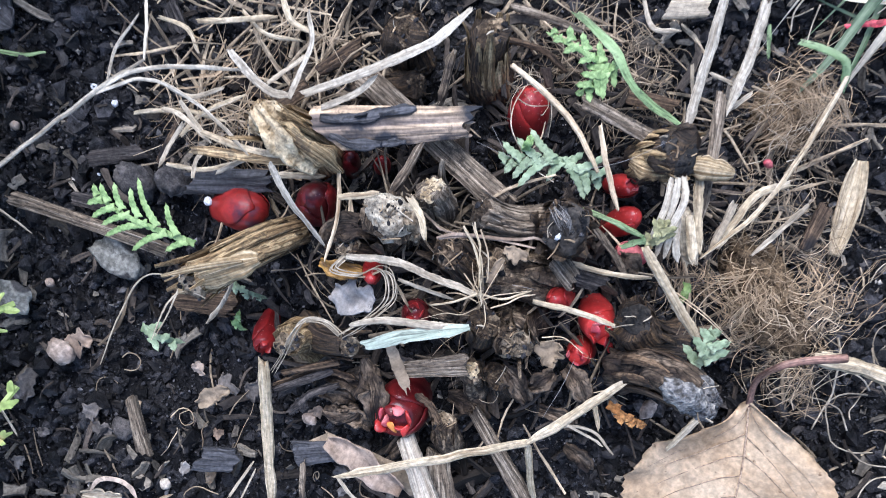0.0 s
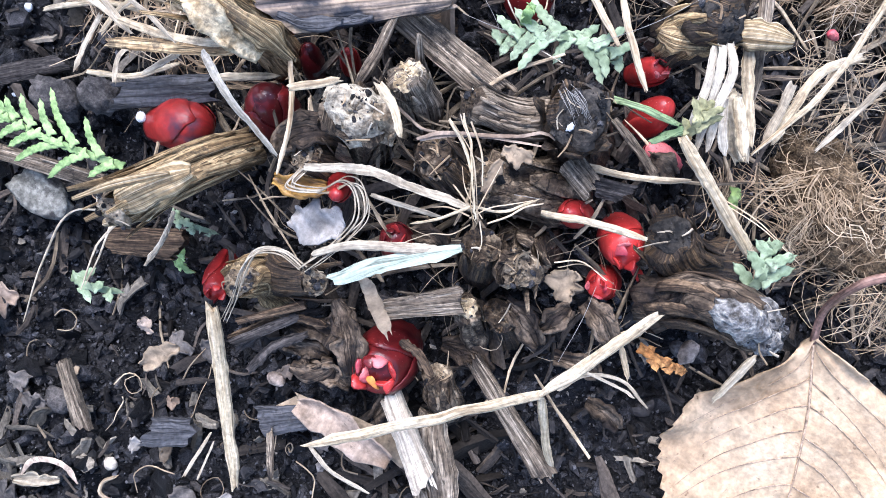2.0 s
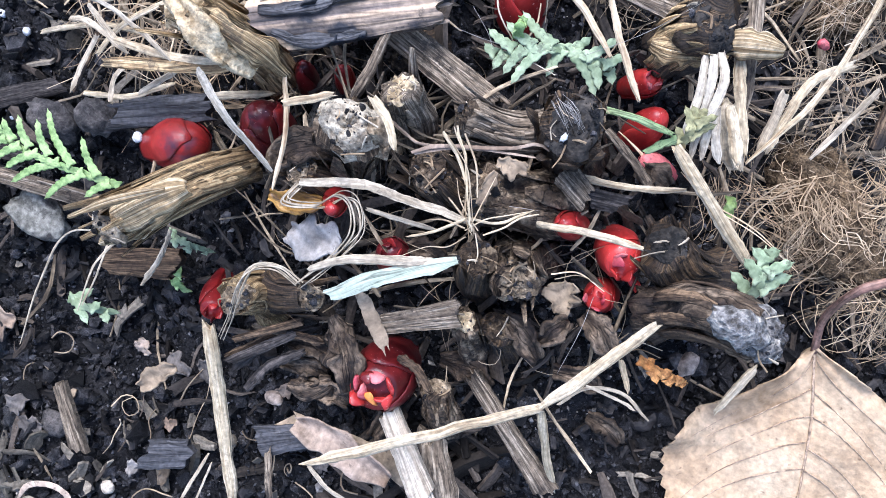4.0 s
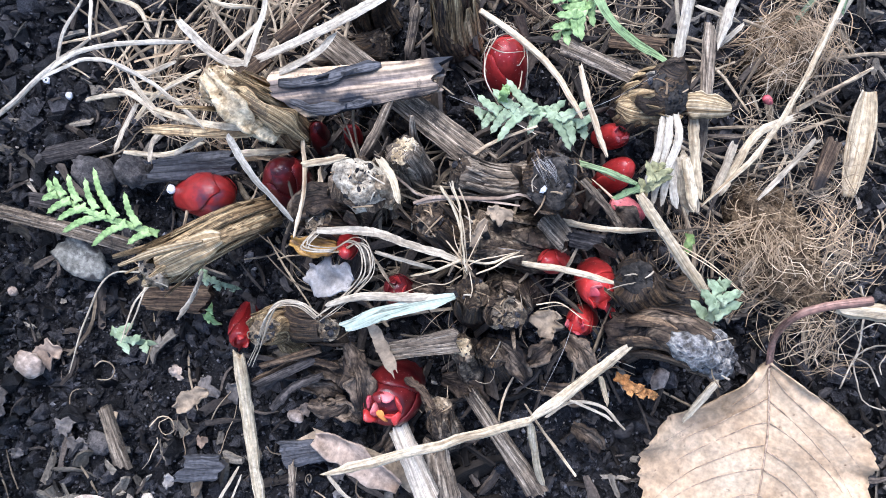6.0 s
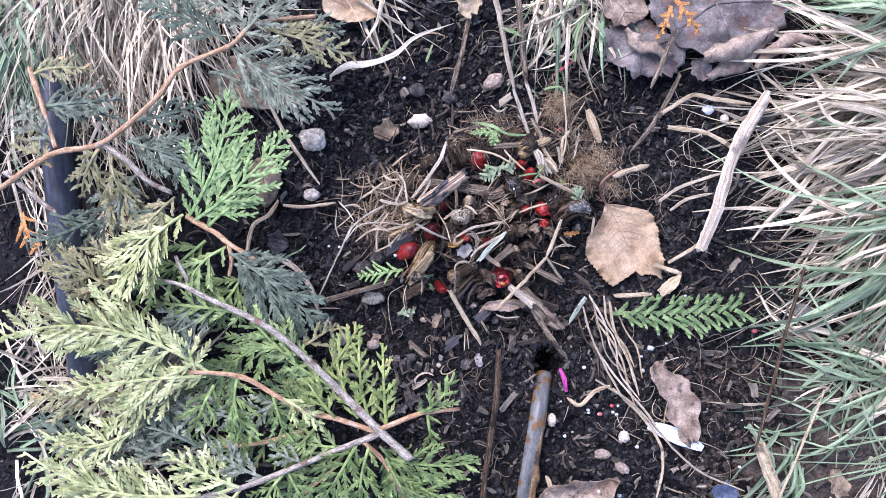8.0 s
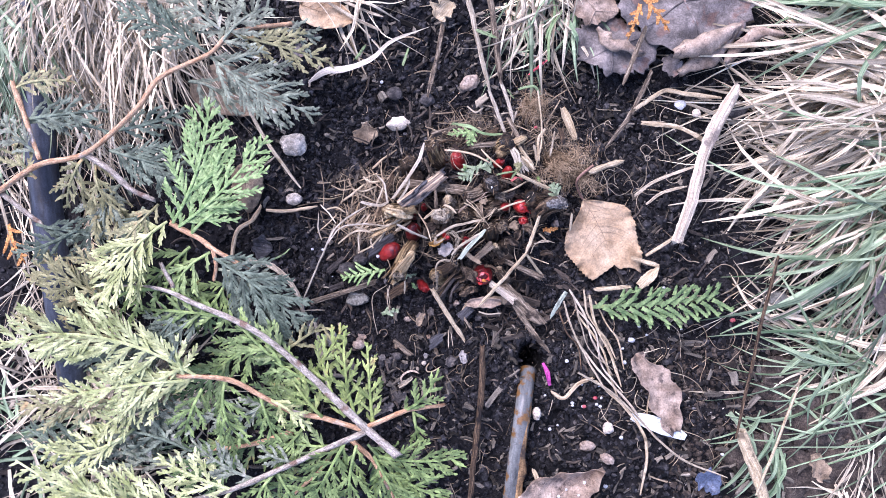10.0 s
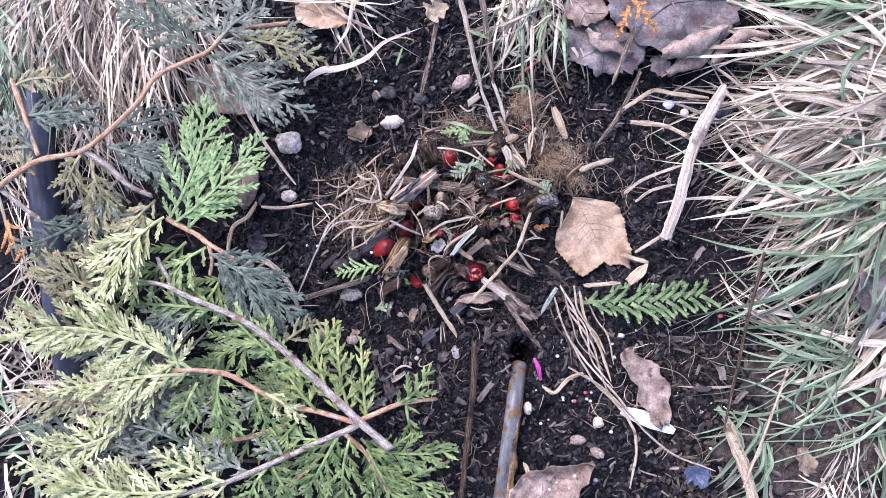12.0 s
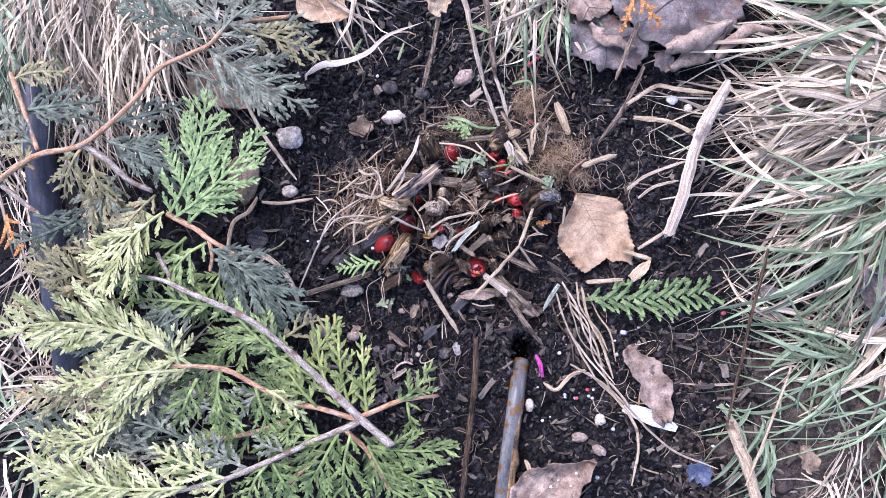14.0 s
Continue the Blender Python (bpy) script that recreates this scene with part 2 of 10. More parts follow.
LEAF = surface("tan_dead_leaf", (0.24, 0.15, 0.075), (0.60, 0.445, 0.285), (45, 45, 1), 0.6, 0.9, mid=(0.48, 0.33, 0.195), fine_mix=0.2, fine=800, stain=(0.20, 0.125, 0.07), stain_scale=430, stain_at=0.66, depth=0.0007, spread=(0.3, 0.62), through_light=0.1, streak=0.18, dirt=0.06)
LEAFVEIN = surface("leaf_vein", (0.34, 0.23, 0.14), (0.52, 0.38, 0.26), (1400, 200, 1), 0.6, 0.3, dirt=0.3)
PETIOLE = surface("reddish_petiole", (0.17, 0.085, 0.06), (0.36, 0.205, 0.15), (500, 30, 1), 0.5, 0.3)
BROWNLEAF = surface("brown_dead_leaf", (0.12, 0.084, 0.052), (0.35, 0.265, 0.175), (60, 60, 1), 0.75, 0.6, fine_mix=0.25, stain=(0.07, 0.05, 0.04), stain_scale=120, stain_at=0.62, depth=0.0006)
MAUVELEAF = surface("greyish_mauve_dead_leaf", (0.085, 0.073, 0.066), (0.29, 0.25, 0.225), (45, 45, 1), 0.75, 0.7, mid=(0.165, 0.142, 0.130), fine_mix=0.3, stain=(0.20, 0.125, 0.10), stain_scale=70, stain_at=0.6, depth=0.0009, dirt=0.4)
PALELEAF = surface("papery_pale_leaf", (0.20, 0.18, 0.16), (0.43, 0.40, 0.365), (80, 80, 1), 0.75, 0.5, fine_mix=0.2, depth=0.0005)
BARKFLAKE = surface("dark_bark_flake", (0.026, 0.018, 0.014), (0.20, 0.145, 0.098), (420, 90, 1), 0.8, 1.0, mid=(0.058, 0.04, 0.026), fine_mix=0.45, depth=0.001, stain=(0.014, 0.011, 0.010), stain_scale=120, stain_at=0.56, dirt=0.7, crack=0.5, shine=0.25)
PALEFIBRE = surface("pale_frayed_fibre", (0.20, 0.13, 0.06), (0.74, 0.60, 0.40), (1500, 20, 1), 0.7, 1.0, mid=(0.38, 0.27, 0.14), fine_mix=0.3, depth=0.0006, stain=(0.16, 0.11, 0.06), stain_scale=60, stain_at=0.63, crack=0.35, dirt=0.3)
BLEACHED = surface("sun_bleached_stalk", (0.26, 0.21, 0.145), (0.56, 0.495, 0.385), ALONG, 0.65, 0.6, fine_mix=0.25, stain=(0.26, 0.2, 0.125), stain_scale=70, stain_at=0.64, crack=0.2, dirt=0.3)
STONE = surface("pale_stone", (0.40, 0.335, 0.255), (0.80, 0.70, 0.57), (110, 110, 110), 0.85, 0.7, "Object", fine_mix=0.25, depth=0.0008, stain=(0.2, 0.17, 0.14), stain_scale=150, stain_at=0.62, dirt=0.15)
BUFFSTONE = surface("buff_stone", (0.25, 0.18, 0.13), (0.50, 0.40, 0.32), (110, 110, 110), 0.8, 0.6, "Object", fine_mix=0.2, depth=0.0006)
PERLITE = surface("white_perlite", (0.5, 0.5, 0.5), (0.85, 0.85, 0.84), (300, 300, 300), 0.9, 0.7, "Object", fine_mix=0.12, depth=0.0005, dirt=0.15)
ASH = surface("ashy_lump", (0.11, 0.105, 0.088), (0.37, 0.355, 0.30), (160, 160, 160), 0.95, 0.9, "Object", fine_mix=0.3, depth=0.0009, stain=(0.07, 0.065, 0.06), stain_scale=150, stain_at=0.54)
PEAT = surface("matted_brown_fibre", (0.03, 0.02, 0.012), (0.24, 0.165, 0.095), (500, 500, 500), 0.95, 1.0, "Object", fine_mix=0.5, fine=2500, depth=0.0015, shine=0.1)
BROWNSOIL = surface("bare_brown_soil", (0.022, 0.017, 0.014), (0.11, 0.085, 0.066), (120, 120, 120), 0.95, 1.0, "Object", fine_mix=0.45, depth=0.0015)
ROOT = surface("brown_rootlet", (0.22, 0.145, 0.078), (0.70, 0.55, 0.365), (900, 60, 1), 0.8, 0.3, island=0.55, fine_mix=0.2, streak=0)
ROOTDARK = surface("tan_rootlet", (0.16, 0.11, 0.065), (0.46, 0.36, 0.24), (900, 60, 1), 0.8, 0.3, island=0.45, fine_mix=0.2)
CEDAR_Y = surface("yellow_green_cedar", (0.22, 0.25, 0.085), (0.58, 0.60, 0.29), (60, 60, 60), 0.5, 0.5, "Object", fine_mix=0.2, island=0.28, streak=0.2)
CEDAR_G = surface("green_cedar", (0.063, 0.105, 0.03), (0.27, 0.355, 0.12), (55, 55, 55), 0.5, 0.5, "Object", fine_mix=0.22, island=0.4, streak=0.2)
CEDAR_B = surface("grey_green_cedar", (0.075, 0.09, 0.06), (0.29, 0.32, 0.22), (120, 120, 120), 0.6, 0.5, "Object", fine_mix=0.25, island=0.28, stain=(0.50, 0.48, 0.37), stain_scale=80, stain_at=0.64, streak=0.15)
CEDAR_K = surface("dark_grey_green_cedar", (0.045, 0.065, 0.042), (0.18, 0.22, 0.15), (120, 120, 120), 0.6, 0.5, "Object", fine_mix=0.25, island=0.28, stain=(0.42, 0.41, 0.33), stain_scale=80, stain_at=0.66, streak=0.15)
CEDAR_D = surface("dull_olive_cedar", (0.13, 0.128, 0.055), (0.37, 0.34, 0.17), (120, 120, 120), 0.6, 0.5, "Object", fine_mix=0.25, island=0.25, stain=(0.45, 0.30, 0.14), stain_scale=90, stain_at=0.6, streak=0.15)
CEDAR_O = surface("olive_green_cedar", (0.075, 0.11, 0.028), (0.27, 0.33, 0.10), (60, 60, 60), 0.5, 0.5, "Object", fine_mix=0.2, island=0.4, stain=(0.34, 0.27, 0.10), stain_scale=70, stain_at=0.63, streak=0.15)
CEDAR_L = surface("light_green_sprig", (0.13, 0.225, 0.07), (0.36, 0.475, 0.195), (300, 300, 300), 0.55, 0.4, "Object", fine_mix=0.18, island=0.2, streak=0.15)
CEDAR_P = surface("dusty_grey_green_sprig", (0.17, 0.23, 0.12), (0.40, 0.47, 0.30), (120, 120, 120), 0.65, 0.2, "Object", fine_mix=0.12, stain=(0.55, 0.56, 0.44), stain_scale=110, stain_at=0.66, streak=0.08)
CEDAR_R = surface("rusty_cedar", (0.34, 0.13, 0.035), (0.60, 0.30, 0.10), (260, 260, 260), 0.7, 0.4, "Object", fine_mix=0.25, island=0.2)
TWIGBARK = surface("grey_twig_bark", (0.22, 0.18, 0.135), (0.56, 0.49, 0.40), (420, 120, 1), 0.8, 0.8, fine_mix=0.3, depth=0.0006, stain=(0.22, 0.14, 0.10), stain_scale=90, stain_at=0.6, crack=0.4, dirt=0.3)
TWIGORANGE = surface("orange_brown_twig", (0.40, 0.21, 0.105), (0.74, 0.48, 0.29), (420, 90, 1), 0.65, 0.7, fine_mix=0.25, depth=0.0005, stain=(0.55, 0.48, 0.40), stain_scale=45, stain_at=0.60, crack=0.35, dirt=0.25)
GRASSDRY = surface("dry_grass", (0.20, 0.148, 0.085), (0.92, 0.80, 0.59), (700, 18, 1), 0.55, 0.5, island=0.7, fine_mix=0.2, through_light=0.12, streak=0.25)
GRASSGREEN = surface("green_grass", (0.085, 0.15, 0.07), (0.42, 0.51, 0.31), (900, 20, 1), 0.45, 0.4, island=0.45, fine_mix=0.15, through_light=0.15)
BLADE = surface("fresh_green_blade", (0.17, 0.27, 0.10), (0.36, 0.46, 0.23), (900, 25, 1), 0.5, 0.35, fine_mix=0.15, through_light=0.15, streak=0.2)
PALEGREEN = surface("pale_green_strip", (0.28, 0.33, 0.24), (0.50, 0.54, 0.43), (1200, 20, 1), 0.5, 0.35, fine_mix=0.12)
HOSE = surface("black_rubber_hose", (0.022, 0.027, 0.038), (0.06, 0.07, 0.092), (90, 20, 1), 0.38, 0.25, fine_mix=0.2, stain=(0.09, 0.085, 0.075), stain_scale=60, stain_at=0.66)
PIPE = surface("muddy_grey_plastic_pipe", (0.06, 0.062, 0.060), (0.20, 0.205, 0.195), (60, 14, 1), 0.25, 0.3, fine_mix=0.15, stain=(0.17, 0.088, 0.032), stain_scale=85, stain_at=0.50, crack=0.0, dirt=0.35)
MUD = surface("dried_mud", (0.10, 0.06, 0.03), (0.34, 0.21, 0.10), (160, 60, 1), 0.9, 1.0, fine_mix=0.4, depth=0.0008, stain=(0.05, 0.035, 0.025), stain_scale=90, stain_at=0.56)
GREYFLAKE = surface("grey_brown_leaf_flake", (0.042, 0.036, 0.032), (0.205, 0.178, 0.155), (80, 80, 1), 0.8, 0.8, fine_mix=0.35, stain=(0.06, 0.05, 0.042), stain_scale=150, stain_at=0.58, depth=0.0006, dirt=0.4)
WHITELEAF = surface("whitish_bleached_leaf", (0.30, 0.265, 0.21), (0.66, 0.60, 0.50), (900, 20, 1), 0.7, 0.5, fine_mix=0.2, stain=(0.3, 0.25, 0.19), stain_scale=70, stain_at=0.64, crack=0.2, dirt=0.2)
DUSKLEAF = surface("dusty_brown_leaf", (0.21, 0.145, 0.10), (0.47, 0.365, 0.28), (60, 60, 1), 0.8, 0.6, fine_mix=0.25, stain=(0.12, 0.09, 0.075), stain_scale=90, stain_at=0.62, depth=0.0006)
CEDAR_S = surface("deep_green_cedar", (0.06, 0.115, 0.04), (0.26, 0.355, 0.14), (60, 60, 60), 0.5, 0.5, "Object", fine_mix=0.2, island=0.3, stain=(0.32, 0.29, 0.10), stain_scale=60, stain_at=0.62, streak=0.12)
GREYBIT = surface("grey_brown_chip", (0.033, 0.029, 0.024), (0.26, 0.222, 0.17), (500, 50, 1), 0.85, 0.8, fine=1200, island=0.85, spread=(0.25, 0.8), shine=0.2)
TAGPINK = surface("magenta_plastic", (0.36, 0.035, 0.2), (0.52, 0.10, 0.33), (60, 60, 1), 0.4, 0.1, dirt=0.15)
TAGWHITE = surface("white_plastic", (0.72, 0.73, 0.71), (0.85, 0.86, 0.84), (60, 60, 1), 0.45, 0.1, dirt=0.15)
TAGBLUE = surface("dull_blue_film", (0.055, 0.075, 0.12), (0.13, 0.16, 0.23), (60, 60, 1), 0.5, 0.3)
TAGRED = surface("red_plastic_shred", (0.5, 0.03, 0.05), (0.75, 0.12, 0.14), (300, 60, 1), 0.5, 0.3)


# ---- mesh tools ----
def smooth_path(points, n):
    """Catmull-Rom through the points, n places along it."""
    p = np.array(points, float)
    if len(p) == 2:
        return p[0] + (p[1] - p[0]) * np.linspace(0, 1, n)[:, None]
    q = np.vstack([2 * p[0] - p[1], p, 2 * p[-1] - p[-2]])
    u = np.linspace(0, len(p) - 1, n)
    i = np.minimum(u.astype(int), len(p) - 2)
    f = (u - i)[:, None]
    a, b, c, d = q[i], q[i + 1], q[i + 2], q[i + 3]
    return 0.5 * (2 * b + (c - a) * f + (2 * a - 5 * b + 4 * c - d) * f ** 2 + (3 * b - a - 3 * c + d) * f ** 3)


class Shape:
    """Gathers rings, sheets and lumps into one mesh."""

    def __init__(self):
        self.v, self.f, self.uv, self.n = [], [], [], 0

    def add(self, verts, faces, uv):
        self.v.append(np.asarray(verts, float))
        self.f.extend([tuple(int(i) + self.n for i in f) for f in faces])
        self.uv.append(np.asarray(uv, float))
        self.n += len(verts)
        return self

    def tube(self, points, radius, sides=7, flat=1.0, n=None, twist=0.0, lumps=0.0, up=(0, 0, 1), rough_end=0.0, rng=RNG, shape=None):
        """radius: one number or several along the way; flat: height over width; lumps: uneven girth."""
        n = n or max(4, 3 * (len(points) - 1) + 2)
        p = smooth_path(points, n)
        r = np.interp(np.linspace(0, 1, n), np.linspace(0, 1, np.size(radius)), np.atleast_1d(radius)) if np.size(radius) > 1 else np.full(n, float(radius))
        t = np.gradient(p, axis=0)
        t /= np.linalg.norm(t, axis=1)[:, None] + 1e-12
        u = np.array(up, float)
        if np.mean(np.abs(t @ u)) > 0.93:
            u = np.array((0.3, 1.0, 0.1))
        side = np.cross(t, u)
        side /= np.linalg.norm(side, axis=1)[:, None] + 1e-12
        nor = np.cross(side, t)
        tw = np.linspace(0, twist, n)[:, None]
        s2, n2 = side * np.cos(tw) + nor * np.sin(tw), nor * np.cos(tw) - side * np.sin(tw)
        a = -math.pi / 2 + np.arange(sides) * 2 * math.pi / sides
        girth = 1 + lumps * rng.normal(0, 1, (n, sides))
        if shape is not None:
            girth = girth * shape(np.linspace(0, 1, n)[:, None], a[None, :])
        off = (np.cos(a)[None, :, None] * s2[:, None, :] + flat * np.sin(a)[None, :, None] * n2[:, None, :]) * (r[:, None] * girth)[:, :, None]
        v = p[:, None, :] + off
        if rough_end:
            v[-1] += t[-1] * rng.normal(0, rough_end, (sides, 1))
            v[0] += t[0] * rng.normal(0, rough_end, (sides, 1))
        length = np.concatenate([[0], np.cumsum(np.linalg.norm(np.diff(p, axis=0), axis=1))])
        uv = np.stack([np.broadcast_to(np.arange(sides)[None, :] * (2 * math.pi / sides) * r.mean() * max(flat, 0.4), (n, sides)),
                       np.broadcast_to(length[:, None], (n, sides))], -1).reshape(-1, 2) + rng.uniform(0, 3, 2)
        f = [(i * sides + j, i * sides + (j + 1) % sides, (i + 1) * sides + (j + 1) % sides, (i + 1) * sides + j) for i in range(n - 1) for j in range(sides)]
        f.append(tuple(range(sides - 1, -1, -1)))
        f.append(tuple((n - 1) * sides + j for j in range(sides)))
        return self.add(v.reshape(-1, 3), f, uv)

    def sheet(self, grid, thick, uvscale=1.0):
        """A grid of places (rows, columns, 3) as a sheet with thickness, under side included."""
        g = np.asarray(grid, float)
        a, b = g.shape[:2]
        du, dv = np.gradient(g, axis=0), np.gradient(g, axis=1)
        nor = np.cross(du, dv)
        nor /= np.linalg.norm(nor, axis=2)[:, :, None] + 1e-12
        if nor[:, :, 2].mean() < 0:
            nor = -nor
        top, low = g.reshape(-1, 3), (g - nor * thick).reshape(-1, 3)
        f, k = [], a * b
        for i in range(a - 1):
            for j in range(b - 1):
                q = (i * b + j, (i + 1) * b + j, (i + 1) * b + j + 1, i * b + j + 1)
                f += [q, tuple(x + k for x in reversed(q))]
        rim = [j for j in range(b)] + [i * b + b - 1 for i in range(1, a)] + [(a - 1) * b + j for j in range(b - 2, -1, -1)] + [i * b for i in range(a - 2, 0, -1)]
        for x, y in zip(rim, rim[1:] + rim[:1]):
            f.append((x, y, y + k, x + k))
        uv = np.concatenate([g[:, :, :2].reshape(-1, 2)] * 2) * uvscale
        return self.add(np.vstack([top, low]), f, uv)

    def lump(self, centre, size, level=2, rough=0.25, freq=1.6, turn=0.0, rng=RNG):
        """A rough stone-like lump; size: three half lengths."""
        v, f = ICO[level]
        seed = Vector(rng.uniform(0, 50, 3))
        k = np.array([1 + rough * (noise.noise(Vector(p) * freq + seed) + 0.5 * noise.noise(Vector(p) * freq * 2.7 + seed) + 0.25 * noise.noise(Vector(p) * freq * 6 + seed)) for p in v])
        w = v * k[:, None] * np.array(size)
        c, s = math.cos(turn), math.sin(turn)
        w = w @ np.array(((c, s, 0), (-s, c, 0), (0, 0, 1))) + np.array(centre)
        return self.add(w, f, w[:, :2])

    def mesh(self, name, material, smooth=True):
        me = bpy.data.meshes.new(name)
        v = np.vstack(self.v)
        base = np.array(((v[:, 0].min() + v[:, 0].max()) / 2, (v[:, 1].min() + v[:, 1].max()) / 2, v[:, 2].min()))
        me.from_pydata((v - base).tolist(), [], self.f)
        lay = me.uv_layers.new(name="UVMap")
        idx = np.empty(len(me.loops), int)
        me.loops.foreach_get("vertex_index", idx)
        lay.data.foreach_set("uv", np.vstack(self.uv)[idx].ravel())
        me.polygons.foreach_set("use_smooth", [smooth] * len(me.polygons))
        me.materials.append(material)
        me.update()
        return me, Vector(base)


def ico(level):
    bm = bmesh.new()
    bmesh.ops.create_icosphere(bm, subdivisions=level, radius=1.0)
    bm.verts.ensure_lookup_table()
    v = np.array([x.co[:] for x in bm.verts])
    f = [tuple(x.index for x in p.verts) for p in bm.faces]
    bm.free()
    return v, f


ICO = {k: ico(k) for k in (1, 2, 3, 4)}
ICO[0] = (np.array(((1, 0, 0), (-1, 0, 0), (0, 1, 0), (0, -1, 0), (0, 0, 1), (0, 0, -1)), float),
          [(0, 2, 4), (2, 1, 4), (1, 3, 4), (3, 0, 4), (2, 0, 5), (1, 2, 5), (3, 1, 5), (0, 3, 5)])


def thing(name, shape, material, label, category, group="", kind="", smooth=True):
    me, base = shape.mesh(name, material, smooth)
    ob = new(name, me)
    ob.location = base
    return tagged(ob, label, category, group, kind)


def holder(name, place, label, category, group="", kind=""):
    ob = new(name)
    ob.empty_display_size = 0.01
    ob.location = place
    return tagged(ob, label, category, group, kind)


def part(name, shape, material, parent, label="", smooth=True):
    me, base = shape.mesh(name, material, smooth)
    ob = new(name, me)
    ob.parent = parent
    up = parent
    while up:
        base = base - up.location
        up = up.parent
    ob.location = base
    return tagged(ob, label) if label else ob


def value_noise(x, y, seed):
    x, y = np.asarray(x, float), np.asarray(y, float)
    xi, yi = np.floor(x), np.floor(y)
    fx, fy = x - xi, y - yi
    fx, fy = fx * fx * (3 - 2 * fx), fy * fy * (3 - 2 * fy)

    def h(a, b):
        s = np.sin(a * 127.1 + b * 311.7 + seed * 74.7) * 43758.5453
        return s - np.floor(s)
    return (h(xi, yi) * (1 - fx) + h(xi + 1, yi) * fx) * (1 - fy) + (h(xi, yi + 1) * (1 - fx) + h(xi + 1, yi + 1) * fx) * fy - 0.5


HOLE = (0.0653, -0.0787)


def height(x, y):
    """The soil's surface: a low mound round the crown, clods, hollows, and the hole beside the pipe."""
    x, y = np.asarray(x, float), np.asarray(y, float)
    near = np.exp(-((x ** 2 + y ** 2) / 0.5 ** 2) ** 2)
    z = 0.010 * np.exp(-(((x - 0.02) / 0.085) ** 2 + ((y - 0.045) / 0.07) ** 2)) - 0.004
    z = z + near * (0.010 * value_noise(x / 0.04, y / 0.04, 1) + 0.006 * value_noise(x / 0.014, y / 0.014, 2) + 0.003 * value_noise(x / 0.005, y / 0.005, 3))
    z = z - 0.010 * np.exp(-(((x - 0.12) / 0.07) ** 2 + ((y - 0.105) / 0.055) ** 2))
    z = z - 0.009 * np.exp(-(((x - 0.120) / 0.040) ** 2 + ((y - 0.018) / 0.034) ** 2) ** 2)
    z = z - 0.06 * np.exp(-((((x - HOLE[0]) / 0.0095) ** 2 + ((y - HOLE[1]) / 0.013) ** 2) ** 2))
    return z


def gz(x, y):
    return float(height(x, y))


# ---- the ground, one sheet to the horizon ----
def build_ground():
    far = np.array((0.5, 0.56, 0.65, 0.8, 1.1, 1.7, 3, 6, 15, 50, 200, 900))
    xs = np.concatenate([-far[::-1], np.linspace(-0.46, 0.46, 300), far])
    ys = np.concatenate([-far[::-1], np.linspace(-0.34, 0.34, 225), far])
    X, Y = np.meshgrid(xs, ys)
    v = np.stack([X, Y, height(X, Y)], -1).reshape(-1, 3)
    w = len(xs)
    f = [(j * w + i, j * w + i + 1, (j + 1) * w + i + 1, (j + 1) * w + i) for j in range(len(ys) - 1) for i in range(w - 1)]
    me = bpy.data.meshes.new("ground")
    me.from_pydata(v.tolist(), [], f)
    me.polygons.foreach_set("use_smooth", [True] * len(me.polygons))
    me.materials.append(SOIL)
    tagged(new("ground", me), "black crumbly garden soil of a flower bed", "soil", kind="structure")


def scatter(name, label, material, count, box, size, level, squash, seed, sink=0.3, lift=0.0):
    """Many small crumbs as one stuff object, some of them lying on others by up to lift."""
    rng = np.random.default_rng(seed)
    bv, bf = ICO[level]
    x, y = rng.uniform(box[0], box[1], count), rng.uniform(box[2], box[3], count)
    r = size[0] * (size[1] / size[0]) ** (rng.uniform(0, 1, count) ** 1.8)
    q = rng.normal(0, 1, (count, 4))
    q /= np.linalg.norm(q, axis=1)[:, None]
    a, b, c, d = q.T
    R = np.stack([1 - 2 * (c * c + d * d), 2 * (b * c - a * d), 2 * (b * d + a * c), 2 * (b * c + a * d), 1 - 2 * (b * b + d * d), 2 * (c * d - a * b),
                  2 * (b * d - a * c), 2 * (c * d + a * b), 1 - 2 * (b * b + c * c)], -1).reshape(-1, 3, 3)
    k = bv[None] * (1 + rng.normal(0, 0.15 if level > 1 else 0.25, (count, len(bv)))[:, :, None]) * (r[:, None] * np.stack([np.ones(count), rng.uniform(*squash, count), rng.uniform(*squash, count)], -1))[:, None, :]
    v = np.einsum("nij,nkj->nki", R, k) + np.stack([x, y, height(x, y) + r * sink + lift * rng.uniform(0, 1, count) ** 1.5], -1)[:, None, :]
    f = (np.array(bf)[None] + (np.arange(count) * len(bv))[:, None, None]).reshape(-1, 3)
    me = bpy.data.meshes.new(name)
    me.from_pydata(v.reshape(-1, 3).tolist(), [], f.tolist())
    me.polygons.foreach_set("use_smooth", [False] * len(me.polygons))
    me.materials.append(material)
    tagged(new(name, me), label, "soil", kind="stuff")


